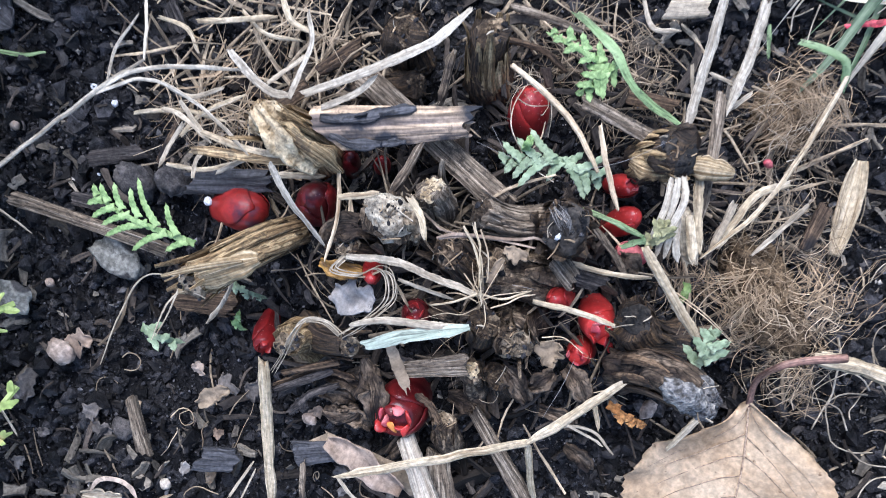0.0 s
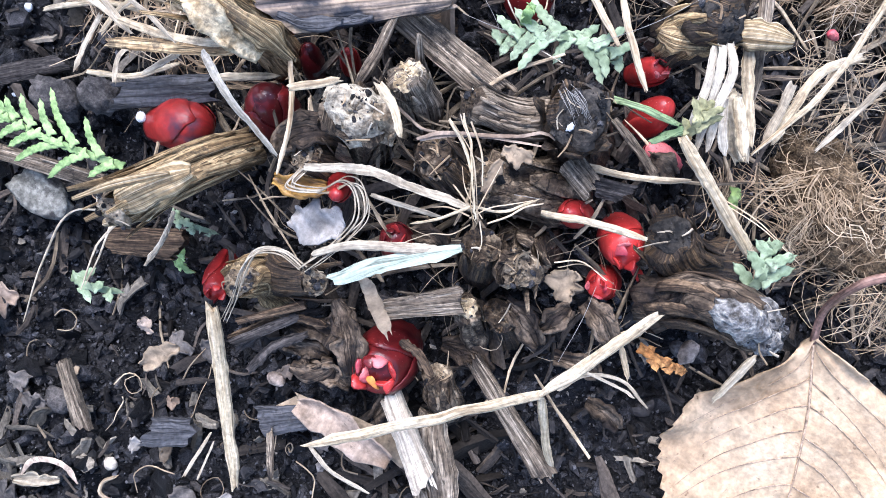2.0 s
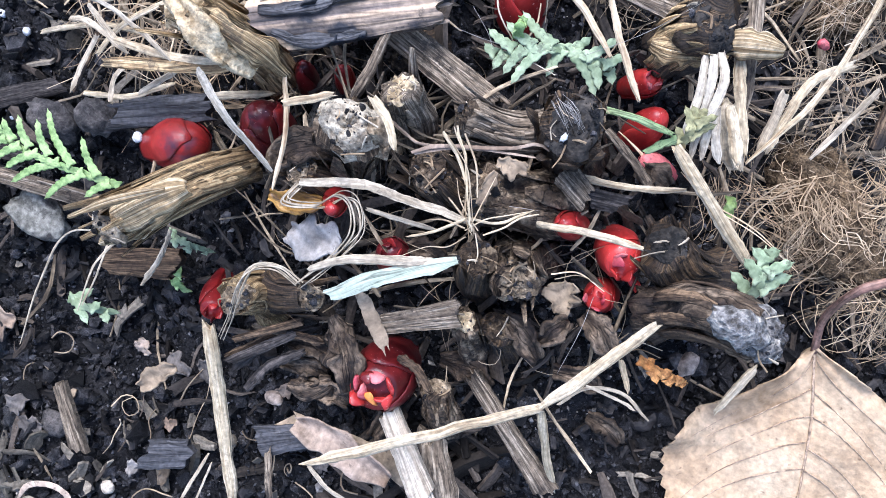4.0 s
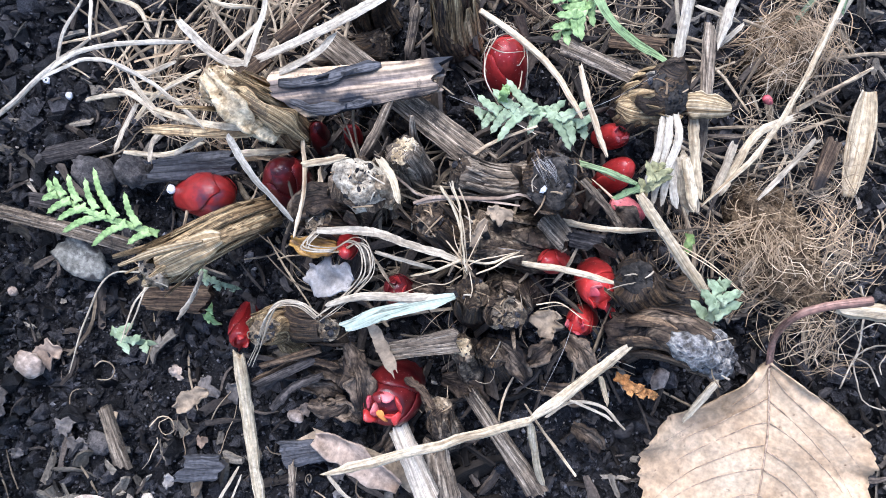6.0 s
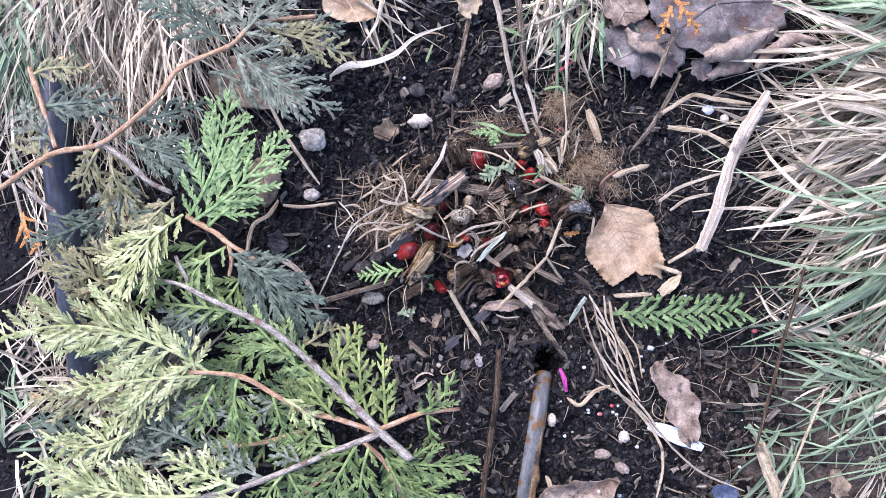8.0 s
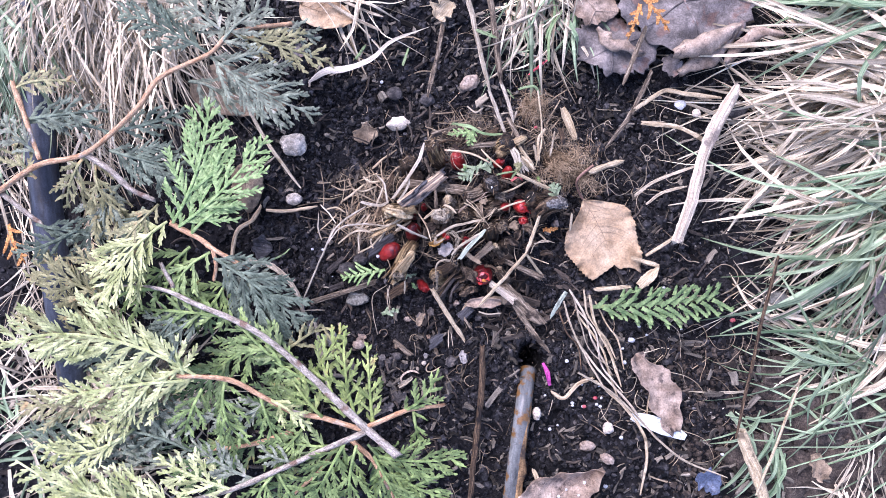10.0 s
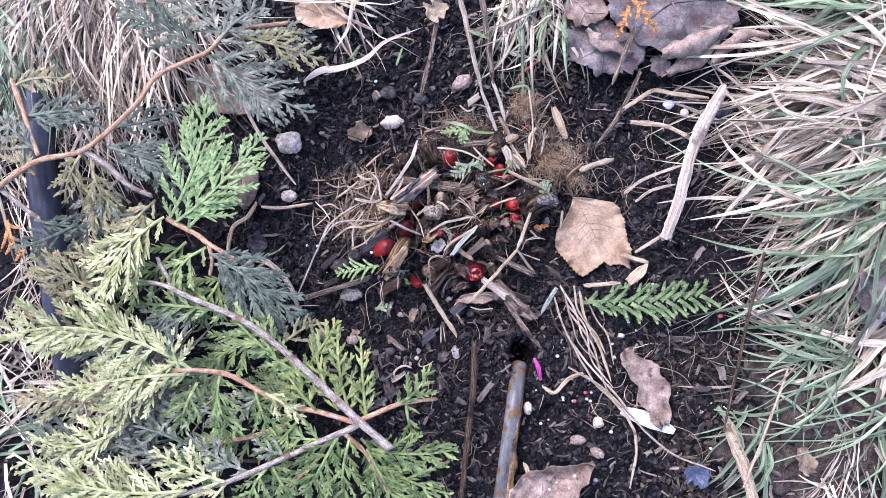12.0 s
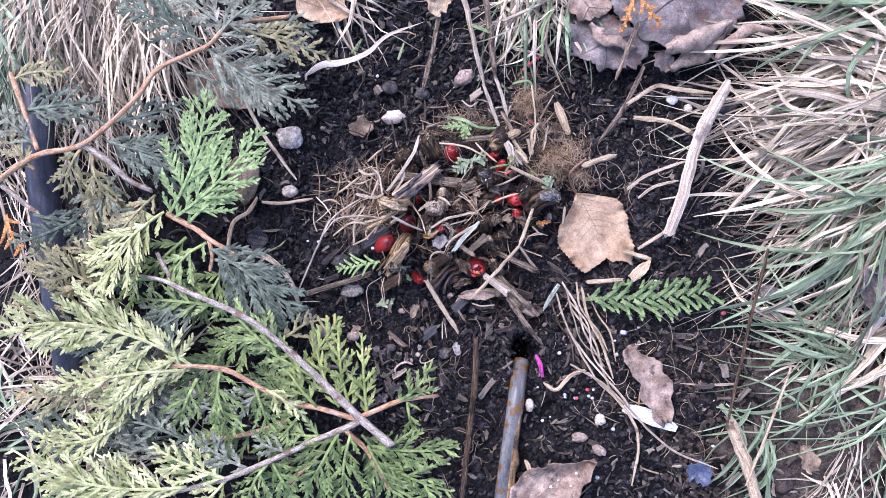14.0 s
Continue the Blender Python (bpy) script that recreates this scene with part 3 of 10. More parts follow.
def mulch(name, count, box, size, seed, material, label, lift=(0.0, 0.004), inside=None, ratio=(0.035, 0.13), flats=(0.25, 0.7), apart=False):
    """Small splinters and flakes of wood as one stuff object."""
    rng = np.random.default_rng(seed)
    s = Shape()
    heap = holder(name, (box[0], box[2], 0), label, "mulch") if apart else None
    k = 0
    while k < count:
        x, y = rng.uniform(box[0], box[1]), rng.uniform(box[2], box[3])
        if inside and rng.uniform() > math.exp(-(((x - inside[0]) / inside[2]) ** 2 + ((y - inside[1]) / inside[3]) ** 2)):
            continue
        k += 1
        if apart and s.n:
            part("splinter", s, material, heap, smooth=False)
            s = Shape()
        a, L = rng.uniform(0, math.pi), rng.uniform(*size)
        w = L * rng.uniform(*ratio)
        z = gz(x, y) + w * 0.5 * flats[0] + 0.001 + rng.uniform(*lift)
        d = np.array((math.cos(a), math.sin(a), rng.normal(0, 0.18))) * L / 2
        bend = np.array((-d[1], d[0], 0)) * rng.normal(0, 0.15)
        c = np.array((x, y, z))
        if ratio[1] < 0.05 or rng.uniform() < 0.25:
            s.tube([c - d, c + bend, c + d], [w * 0.72, w * 0.95, w, w * 0.6], 6, rng.uniform(*flats), 6, rng.normal(0, 0.8), 0.2, rough_end=w * 0.45, rng=rng)
            continue
        lean = np.array((-d[1], d[0], rng.normal(0, 0.4) * L)) / L * 2 * w * rng.uniform(0.6, 1.3)
        slant = rng.normal(0, 0.25, 2)
        g = np.zeros((4, 3, 3))
        for i, u in enumerate((-1, -0.35, 0.3, 1)):
            for j, v in enumerate((-1, 0.1, 1)):
                uu = u + (slant[0] if i == 0 else slant[1] if i == 3 else 0) * v * w / L * 2 + rng.normal(0, 0.07)
                g[i, j] = c + d * uu + bend * (1 - u * u) + lean * v * rng.uniform(0.55, 1.1) + np.array((0, 0, rng.normal(0, 0.12) * w))
        s.sheet(g, w * rng.uniform(*flats) * 1.6)
        one = np.stack(np.meshgrid(np.linspace(0, L, 4), np.linspace(0, 2 * w, 3), indexing="ij")[::-1], -1).reshape(-1, 2) + rng.uniform(0, 3, 2)
        s.uv[-1] = np.vstack([one, one])
    if apart:
        part("splinter", s, material, heap, smooth=False)
        return
    thing(name, s, material, label, "mulch", kind="stuff", smooth=False)


def dusting(name, label, material, count, box, size, seed, onto, long=False):
    """Crumbs or fibres of dirt that have come to rest on the things named."""
    rng = np.random.default_rng(seed)
    bpy.context.view_layer.update()
    v, f, n = [], [], 0
    for ob in bpy.data.objects:
        if ob.type == "MESH" and ob.name.split(".")[0] in onto:
            m = ob.matrix_world
            v += [m @ p.co for p in ob.data.vertices]
            f += [[n + i for i in p.vertices] for p in ob.data.polygons]
            n = len(v)
    tree = BVHTree.FromPolygons(v, f)
    s = Shape()
    bv, bf = ICO[1]
    left = count
    for _ in range(count * 12):
        if not left:
            break
        x, y = rng.uniform(box[0], box[1]), rng.uniform(box[2], box[3])
        hit = tree.ray_cast(Vector((x, y, 0.1)), Vector((0, 0, -1)))
        if hit[0] is None or hit[0].z < gz(x, y) + 0.001 or hit[1].z < 0.35:
            continue
        left -= 1
        c = np.array(hit[0])
        r = size[0] * (size[1] / size[0]) ** (rng.uniform() ** 1.8)
        if long:
            a = rng.uniform(0, math.pi)
            nor = np.array(hit[1])
            d = np.cross(nor, (math.cos(a), math.sin(a), 0))
            d = d / np.linalg.norm(d) * r
            w = rng.uniform(0.00008, 0.00026)
            s.tube([c - d + nor * w * 3, c + nor * w * 3 + np.array((-d[1], d[0], 0)) * rng.normal(0, 0.3), c + d + nor * w * 3], [w, w, w * 0.5], 4, 0.7, 7, 0, 0.1, rng=rng)
        else:
            k = bv * (1 + rng.normal(0, 0.22, (len(bv), 1))) * r * rng.uniform(0.5, 1, 3) + c + np.array((0, 0, r * 0.2))
            s.add(k, bf, k[:, :2])
    thing(name, s, material, label, "soil", kind="stuff", smooth=False)


# ---- kinds of things ----
def strand(name, label, category, pts, w, material, flat=0.35, ends=(0.8, 0.5), twist=0.0, seed=1, lumps=0.05, sides=8, group="", n=None, split=0):
    """A straw, blade, twig or stick through a few places, split into threads if asked; w is its width."""
    rng = np.random.default_rng(seed)
    s = Shape()
    n = n or max(12, 7 * len(pts))
    if sides < 16:
        pts = smooth_path(pts, 3 * len(pts))
        step = np.linalg.norm(pts[1] - pts[0])
        pts[1:-1] += rng.normal(0, 1, (len(pts) - 2, 3)) * min(0.02 * step, 0.09 * w) * np.array((1, 1, 0.6))
        girth = w / 2 * np.concatenate([[ends[0]], 1 + rng.normal(0, 0.07, 6), [ends[1]]])
        twist = twist + rng.normal(0, 0.5)
    else:
        girth = w / 2
    for k in range(split):
        way = np.array(pts) + rng.normal(0, 0.30 * w, 3) * np.array((1, 1, 0.3)) + np.cumsum(rng.normal(0, 0.16 * w, (len(pts), 3)), axis=0) * np.array((1, 1, 0.2))
        s.tube(way, np.array(girth) * (0.5 if k == 0 else rng.uniform(0.12, 0.3)), 6, flat, n, twist + rng.normal(0, 1.0), lumps, rng=rng)
    if not split:
        s.tube(pts, girth, sides, flat, n, twist, lumps, rough_end=w * (0.3 if sides < 16 else 0), rng=rng)
    return thing(name, s, material, label, category, group, smooth=sides >= 16)


def plank(name, label, category, a, b, w, h, material, seed=1, ragged=0.12, rough=0.03, group="", bow=0.0):
    """A split piece of wood from a to b with ragged ends and a grooved, uneven top."""
    rng = np.random.default_rng(seed)
    a, b = np.array(a, float), np.array(b, float)
    d = b - a
    L = np.linalg.norm(d)
    d = d / L
    side = np.cross(d, (0, 0, 1.0))
    side /= np.linalg.norm(side)
    up = np.cross(side, d)
    nu, nv = 15, 13
    cc = np.linspace(-1, 1, nv)
    end0 = np.convolve(rng.normal(0, ragged * w * 1.3, nv + 2), (0.3, 0.4, 0.3), 'valid') + cc * w * rng.normal(0, 0.22)
    end1 = np.convolve(rng.normal(0, ragged * w * 1.3, nv + 2), (0.3, 0.4, 0.3), 'valid') + cc * w * rng.normal(0, 0.22)
    lean = rng.normal(0, 0.09)
    ridge = np.convolve(rng.normal(0, rough * h, nv + 2), (0.25, 0.5, 0.25), 'valid')
    wide = (1 + 0.10 * np.sin(np.linspace(0, 3, nu) + rng.uniform(0, 6)) + rng.normal(0, 0.025, nu)) * (1 + lean * np.linspace(-1, 1, nu))

    def layer(k):
        g = np.zeros((nu, nv, 3))
        for j in range(nv):
            c = j / (nv - 1) * 2 - 1
            u = np.linspace(-end0[j] / L, 1 + end1[j] / L, nu)
            lift = (k * h / 2) * (1 - 0.45 * abs(c) ** 3) + (ridge[j] if k > 0 else 0) + np.convolve(rng.normal(0, rough * h * 0.7, nu + 2), (0.3, 0.4, 0.3), 'valid') + bow * L * (4 * u * (1 - u))
            g[:, j] = a + d * (u * L)[:, None] + side * (c * w / 2 * wide)[:, None] + up * lift[:, None]
        return g
    top, low = layer(1), layer(-1)
    s = Shape()
    f, k = [], nu * nv
    for i in range(nu - 1):
        for j in range(nv - 1):
            q = (i * nv + j, (i + 1) * nv + j, (i + 1) * nv + j + 1, i * nv + j + 1)
            f += [q, tuple(x + k for x in reversed(q))]
    rim = [j for j in range(nv)] + [i * nv + nv - 1 for i in range(1, nu)] + [(nu - 1) * nv + j for j in range(nv - 2, -1, -1)] + [i * nv for i in range(nu - 2, 0, -1)]
    for x, y in zip(rim, rim[1:] + rim[:1]):
        f.append((x, y, y + k, x + k))
    uu, vv = np.meshgrid(np.linspace(0, L, nu), np.linspace(0, w, nv), indexing="ij")
    uv = np.stack([vv, uu], -1).reshape(-1, 2) + rng.uniform(0, 3, 2)
    s.add(np.vstack([top.reshape(-1, 3), low.reshape(-1, 3)]), f, np.vstack([uv, uv + 0.37]))
    if L < 0.018:
        return thing(name, s, material, label, category, group, smooth=False)
    top_ob = holder(name, tuple((a + b) / 2), label, category, group)
    part("body", s, material, top_ob, smooth=False)
    for k in range(5):
        e, sg = (a, -1) if k % 2 else (b, 1)
        o = side * rng.uniform(-0.42, 0.42) * w + up * h * rng.uniform(-0.1, 0.45)
        q = e - sg * d * L * rng.uniform(0.12, 0.4) + o
        pts = [q, e + o + up * h * 0.05, e + sg * d * w * rng.uniform(0.05, 0.35) + o * 1.1]
        part("splinter", Shape().tube(pts, [w * 0.05, w * rng.uniform(0.04, 0.09), w * 0.01], 5, 0.5, 8, 0, 0.1, rng=rng), material, top_ob, smooth=False)
    return top_ob


def lump(name, label, category, c, size, material, rough=0.25, freq=1.6, turn=0.0, seed=1, level=3, group=""):
    return thing(name, Shape().lump(c, size, level, rough, freq, turn, np.random.default_rng(seed)), material, label, category, group)


def old_stem(label, a, b, r0, r1, skin, core, seed=1, strips=9, fray=0.25, lumps=0.07, hollow=0.25, dome=0.2, strip_skin=None):
    """A cut-off stem of last year from its base a to its cut end b: skin, cut face and loose strips of bark."""
    rng = np.random.default_rng(seed)
    a, b = np.array(a, float), np.array(b, float)
    d = b - a
    L = np.linalg.norm(d)
    d = d / L
    top = holder("old_stem", tuple(a), label, "plant stem", "cut stems of the crown")
    mid = (a + b) / 2 + rng.normal(0, 0.05 * L, 3)
    s = Shape()
    q = rng.uniform(0, 6.28, 8)

    def knobby(u, an):
        return 1 + 0.10 * np.cos(2 * an + q[0] + 1.5 * u) + 0.07 * np.cos(3 * an + q[1] - 2 * u) + 0.05 * np.cos(5 * an + q[2] + 3 * u) + 0.09 * np.sin(7 * u + q[3]) + 0.05 * np.sin(15 * u + 2 * an + q[4]) + 0.035 * np.cos(9 * an + q[5])
    s.tube([a, mid, b], [r0 * 1.05, r0, (r0 + r1) / 2, r1], 26, 1.0, 20, 0, lumps * 0.5, rough_end=r1 * 0.16, rng=rng, shape=knobby)
    body = part("stem", s, skin, top)
    ref = np.cross(d, (0.2, 0.9, 0.35))
    ref /= np.linalg.norm(ref)
    oth = np.cross(d, ref)
    face = Shape()
    tilt = rng.uniform(0, 6.28)
    rings, seg = 8, 24
    face_r = 0.97
    sink = 0.0 if dome > 0.55 else 0.05 * r1
    v, uv = [b + d * (r1 * dome * (1 - hollow) * 0.6 - sink)], [(0, 0)]
    for i in range(1, rings + 1):
        q = i / rings
        for j in range(seg):
            an = 2 * math.pi * j / seg
            rr = r1 * (face_r if sink == 0 else 0.93) * q * (1 + rng.normal(0, 0.06)) * (1 + 0.10 * math.cos(2 * an + tilt) + 0.07 * math.cos(3 * an + 2 * tilt))
            hgt = r1 * (dome * (1 - q * q) - hollow * dome * math.exp(-(q / 0.4) ** 2) + rng.normal(0, 0.085)) + (0 if i < rings else -0.12 * r1) - sink
            v.append(b + rr * (math.cos(an) * ref + math.sin(an) * oth) + d * hgt)
            uv.append((rr * math.cos(an), rr * math.sin(an)))
    f = [(0, 1 + j, 1 + (j + 1) % seg) for j in range(seg)]
    for i in range(rings - 1):
        for j in range(seg):
            f.append((1 + i * seg + j, 1 + (i + 1) * seg + j, 1 + (i + 1) * seg + (j + 1) % seg, 1 + i * seg + (j + 1) % seg))
    face.add(np.array(v), f, np.array(uv))
    part("cut_face", face, core, top, "rough pithy cut face")
    for k in range(strips):
        an = 2 * math.pi * (k + rng.uniform(-0.3, 0.3)) / strips
        out = math.cos(an) * ref + math.sin(an) * oth
        s0, s1 = rng.uniform(-0.02, 0.35), 1 + rng.uniform(-0.25, fray)
        pts = []
        for q in np.linspace(s0, s1, 4):
            rr = (r0 + (r1 - r0) * min(q, 1)) * (1.03 + rng.uniform(0, 0.07)) + max(0, q - 0.9) * L * rng.uniform(0.0, 0.5)
            pts.append(a + d * L * q + out * rr + (mid - (a + b) / 2) * (1 - (2 * min(q, 1) - 1) ** 2))
        wd = rng.uniform(0.10, 0.42) * r1
        part("bark_strip", Shape().tube(pts, [wd, wd * 1.15, wd, wd * 0.4], 6, 0.17, 9, rng.normal(0, 0.3), 0.08, up=tuple(out), rng=rng), strip_skin or skin, body)
    return top


def shoot(label, base, tip, r, skin, seed=1, scales=3, open_tip=None, blunt=0.55):
    """A fat bud pushing out of the soil: a core and overlapping scales, some with an opened tip."""
    rng = np.random.default_rng(seed)
    base, tip = np.array(base, float), np.array(tip, float)
    d = tip - base
    L = np.linalg.norm(d)
    d = d / L
    ref = np.cross(d, (0.25, 0.9, 0.3))
    ref /= np.linalg.norm(ref)
    oth = np.cross(d, ref)
    top = holder("peony_shoot", tuple(base), label, "plant shoot", "red shoots of the crown")

    def girth(q):
        return r * (max(0.0, 1 - (max(q - 0.42, 0) / 0.60) ** 2.4) ** blunt) * (0.72 + 0.28 * min(1, q / 0.42))

    def wrap(turn, span, low, high, grow, name, material, note=""):
        nu, nv = 14, 13
        g = np.zeros((nu, nv, 3))
        for i in range(nu):
            u = i / (nu - 1)
            narrow = 1 if u < 0.55 else max(0.04, math.cos((u - 0.55) / 0.45 * math.pi / 2)) ** 0.7
            for j in range(nv):
                c = j / (nv - 1) * 2 - 1
                an = turn + c * span / 2 * narrow
                q = low + (high - low) * u
                rr = girth(min(q, 0.995)) * grow * (1 + 0.012 * math.sin(an * 11 + turn) - 0.03 * abs(c) ** 6) + 0.0002
                g[i, j] = base + d * L * q + rr * (math.cos(an) * ref + math.sin(an) * oth)
        s = Shape()
        s.sheet(g, r * 0.025)
        uu, vv = np.meshgrid(np.linspace(0, L, nu), np.linspace(0, span * r, nv), indexing="ij")
        one = np.stack([vv, uu], -1).reshape(-1, 2) + rng.uniform(0, 2, 2)
        s.uv[-1] = np.vstack([one, one])
        part(name, s, material, top, note)

    core = Shape()
    nq = 16
    core.tube([base + d * L * q for q in np.linspace(0, 0.985 if not open_tip else 0.88, nq)], [girth(q) * 0.97 for q in np.linspace(0, 0.985 if not open_tip else 0.88, nq)], 18, 1.0, nq, 0, 0.008, rng=rng)
    part("core", core, skin, top)
    t0 = rng.uniform(0, 6.28)
    for k in range(scales):
        wrap(t0 + k * 2.2, rng.uniform(2.2, 2.9), -0.03, (0.80 if open_tip else 0.90) + 0.06 * (k % 2) + rng.uniform(-0.04, 0.04), 1.006 + 0.012 * k, "bud_scale", skin)
    if open_tip:
        for k in range(5 if r < 0.007 else 9):
            an = t0 + k * 2.4
            ring = 0.5 if k % 3 else 0.22
            out = math.cos(an) * ref + math.sin(an) * oth
            p0 = base + d * L * 0.78 + out * r * ring
            flare = r * rng.uniform(-0.25, 0.12) if k % 4 else r * 0.22
            pts = [p0, p0 + d * L * 0.11 + out * r * 0.08, p0 + d * L * rng.uniform(0.15, 0.21) + out * flare]
            part("inner_leaf", Shape().tube(pts, [r * 0.22, r * rng.uniform(0.26, 0.36), r * 0.26, r * 0.07], 8, 0.28, 10, rng.normal(0, 0.5), 0.1, up=tuple(out), rng=rng), open_tip[k % len(open_tip)], top, "curled unfolding leaf tip")
    return top


def spray(shape, base, tip, w, rng, girth=0.0021, lift=0.012, step=0.0042, droop=0.0):
    """A flat fern-like fan of scale-leaved cedar twiglets from base to tip; w is its full width."""
    base, tip = np.array(base, float), np.array(tip, float)
    ax = tip - base
    L = np.linalg.norm(ax)
    d = ax / L
    up = np.array((0, 0, 1.0))
    side = np.cross(d, up)
    side /= np.linalg.norm(side)
    bend = rng.normal(0, 0.07) * L
    roll = rng.normal(0, 0.16)
    side = side * math.cos(roll) + up * math.sin(roll)
    flatn = np.cross(side, d)

    def axis(s):
        return base + d * L * s + side * bend * 4 * s * (1 - s) + up * (lift * 4 * s * (1 - s) - droop * s * s)

    def scaly(p0, p1, g, curve):
        """A flat twiglet: each scale widens to its tip and the next one starts narrow."""
        n = max(2, round(float(np.linalg.norm(p1 - p0)) / 0.0021))
        r = 2 * n + 1
        u = np.linspace(0, 1, r)
        prof = g / 2 * np.append(np.tile((0.82, 1.02), n), 0.8) * np.clip((1.1 - u) * 2.2, 0.3, 1)
        shape.tube([p0, (p0 + p1) / 2 + curve, p1], prof, 4, 0.13, r, rng.normal(0, 0.2), 0.02, up=tuple(flatn), rng=rng)

    shape.tube([axis(s) for s in np.linspace(0, 1, 6)], [girth * 0.6, girth * 0.5, girth * 0.42], 5, 0.6, 14, 0, 0.1, up=tuple(flatn), rng=rng)
    count = max(5, int(L / step))
    for k in range(count):
        s = (k + 0.4 + rng.uniform(0, 0.4)) / count
        p = axis(s)
        sgn = 1 if k % 2 else -1
        if rng.uniform() < 0.06:
            continue
        full = w / 2 * (min(1, (s + 0.08) / 0.3) ** 0.7) * max(0.16, (1 - s) ** 0.6) * 1.25 * rng.uniform(0.7, 1.15)
        an = math.radians(rng.uniform(30, 50) - 10 * s)
        q = d * math.cos(an) + sgn * side * math.sin(an) + up * rng.normal(0, 0.06)
        e = p + q * full * 1.45
        curve = sgn * side * full * 0.07 + up * full * rng.normal(0.03, 0.04)
        scaly(p, e, girth, curve)
        sub = int(full * 1.45 / (step * rng.uniform(0.5, 0.68)))
        for i in range(sub):
            u = (i + 0.8) / (sub + 0.6)
            pp = p + (e - p) * u + curve * 4 * u * (1 - u) * 0.5
            sg = 1 if i % 2 else -1
            an2 = math.radians(rng.uniform(20, 34))
            way = q * math.cos(an2) + sg * np.cross(flatn, q) * math.sin(an2)
            ll = min(full * 0.55, 0.0125) * (1.1 - u * 0.7) * rng.uniform(0.45, 1.2)
            if ll > 0.002:
                scaly(pp, pp + way * ll + up * rng.normal(0, 0.05) * ll, girth * 0.92, way * 0)


def scales(p0, p1, size, rng, bow):
    """One flat twiglet of overlapping scale leaves from p0 to p1: a thin strap with scalloped edges and creases."""
    p0, p1 = np.array(p0, float), np.array(p1, float)
    L = np.linalg.norm(p1 - p0)
    n = max(2, round(L / (size * 0.95)))
    rows = 5 * n + 1
    path = smooth_path([p0, (p0 + p1) / 2 + bow, p1], rows)
    t = np.gradient(path, axis=0)
    t /= np.linalg.norm(t, axis=1)[:, None]
    o = np.cross((0, 0, 1.0), t)
    o /= np.linalg.norm(o, axis=1)[:, None]
    up = np.cross(t, o)
    g = np.zeros((rows, 7, 3))
    wide = size * 0.74
    for i in range(rows):
        u = i / (rows - 1)
        ph = (u * n) % 1.0 if i < rows - 1 else 0.99
        bulge = 0.62 + 0.38 * math.sin(math.pi * min(1, 0.18 + ph * 0.95)) ** 0.7
        half = wide * bulge * (1 - 0.45 * u) * (1 if u < 0.86 else max(0.18, math.sqrt(max(0.0, 1 - ((u - 0.86) / 0.14) ** 2)))) * rng.uniform(0.94, 1.06)
        for j in range(7):
            c = j / 3 - 1
            mid = math.sin(math.pi * ((u * n + 0.5) % 1.0)) ** 0.5
            rim = math.sin(math.pi * ph) ** 0.5
            z = wide * (0.14 * (1 - c * c) + 0.08 * (mid if abs(c) < 0.4 else rim) - (0.12 if 0.3 < abs(c) < 0.36 else 0))
            g[i, j] = path[i] + o[i] * half * c + up[i] * z + t[i] * wide * 0.35 * (1 - abs(c))
    s = Shape()
    s.sheet(g, size * 0.12)
    return s


def sprig(label, base, tip, w, material, seed=1, size=0.0022, pairs=7, lift=0.004, spread=(38, 52), name="cedar_sprig", taper=0.6, side_twigs=False):
    """A cedar sprig with its twiglets in one plane: stem and each twiglet."""
    rng = np.random.default_rng(seed)
    base, tip = np.array(base, float), np.array(tip, float)
    ax = tip - base
    L = np.linalg.norm(ax)
    d = ax / L
    side = np.cross(d, (0, 0, 1.0))
    side /= np.linalg.norm(side)
    top = holder(name, tuple(base), label, "cedar sprig")

    def axis(u):
        return base + d * L * u + side * 0.03 * L * math.sin(3 * u) + np.array((0, 0, lift * 4 * u * (1 - u)))
    part("stem", scales(base, tip, size * 0.9, rng, np.array((0, 0, lift))), material, top)
    for k in range(2 * pairs):
        u = (k + 0.7) / (2 * pairs + 0.6)
        sg = 1 if k % 2 else -1
        an = radians(rng.uniform(*spread))
        ll = w / 2 / math.sin(an) * min(1, (u + 0.12) / 0.3) * max(0.25, (1 - u) ** taper) * rng.uniform(0.85, 1.15)
        q = d * math.cos(an) + sg * side * math.sin(an)
        p = axis(u)
        e = p + q * ll + np.array((0, 0, rng.normal(0, 0.08) * ll))
        limb = part("twiglet", scales(p, e, size, rng, d * ll * 0.07 + np.array((0, 0, ll * 0.05))), material, top)
        if side_twigs:
            for m in range(int(ll / 0.007)):
                uu = (m + 0.8) / (int(ll / 0.007) + 0.4)
                a2 = radians(rng.uniform(28, 40)) * (1 if m % 2 else -1)
                q2 = q * math.cos(a2) + np.cross((0, 0, 1.0), q) * math.sin(a2)
                part("twiglet", scales(p + (e - p) * uu, p + (e - p) * uu + q2 * ll * 0.4 * (1.1 - 0.6 * uu), size * 0.9, rng, np.zeros(3)), material, limb)
    return top


def cedar_part(parent, base, tip, w, material, seed, droop=0.0, lift=0.012):
    """A spray that grows from the twig of the branch nearest to its base."""
    near, best = parent, 9.0
    for ob in parent.children:
        if ob.name.startswith("twig"):
            co = np.array([v.co for v in ob.data.vertices]) + np.array(ob.location) + np.array(parent.location)
            far = np.linalg.norm(co - np.array(base), axis=1).min()
            if far < best:
                near, best = ob, far
    s = Shape()
    spray(s, base, tip, w, np.random.default_rng(seed), lift=lift, droop=droop)
    return part("spray", s, material, near, smooth=False)


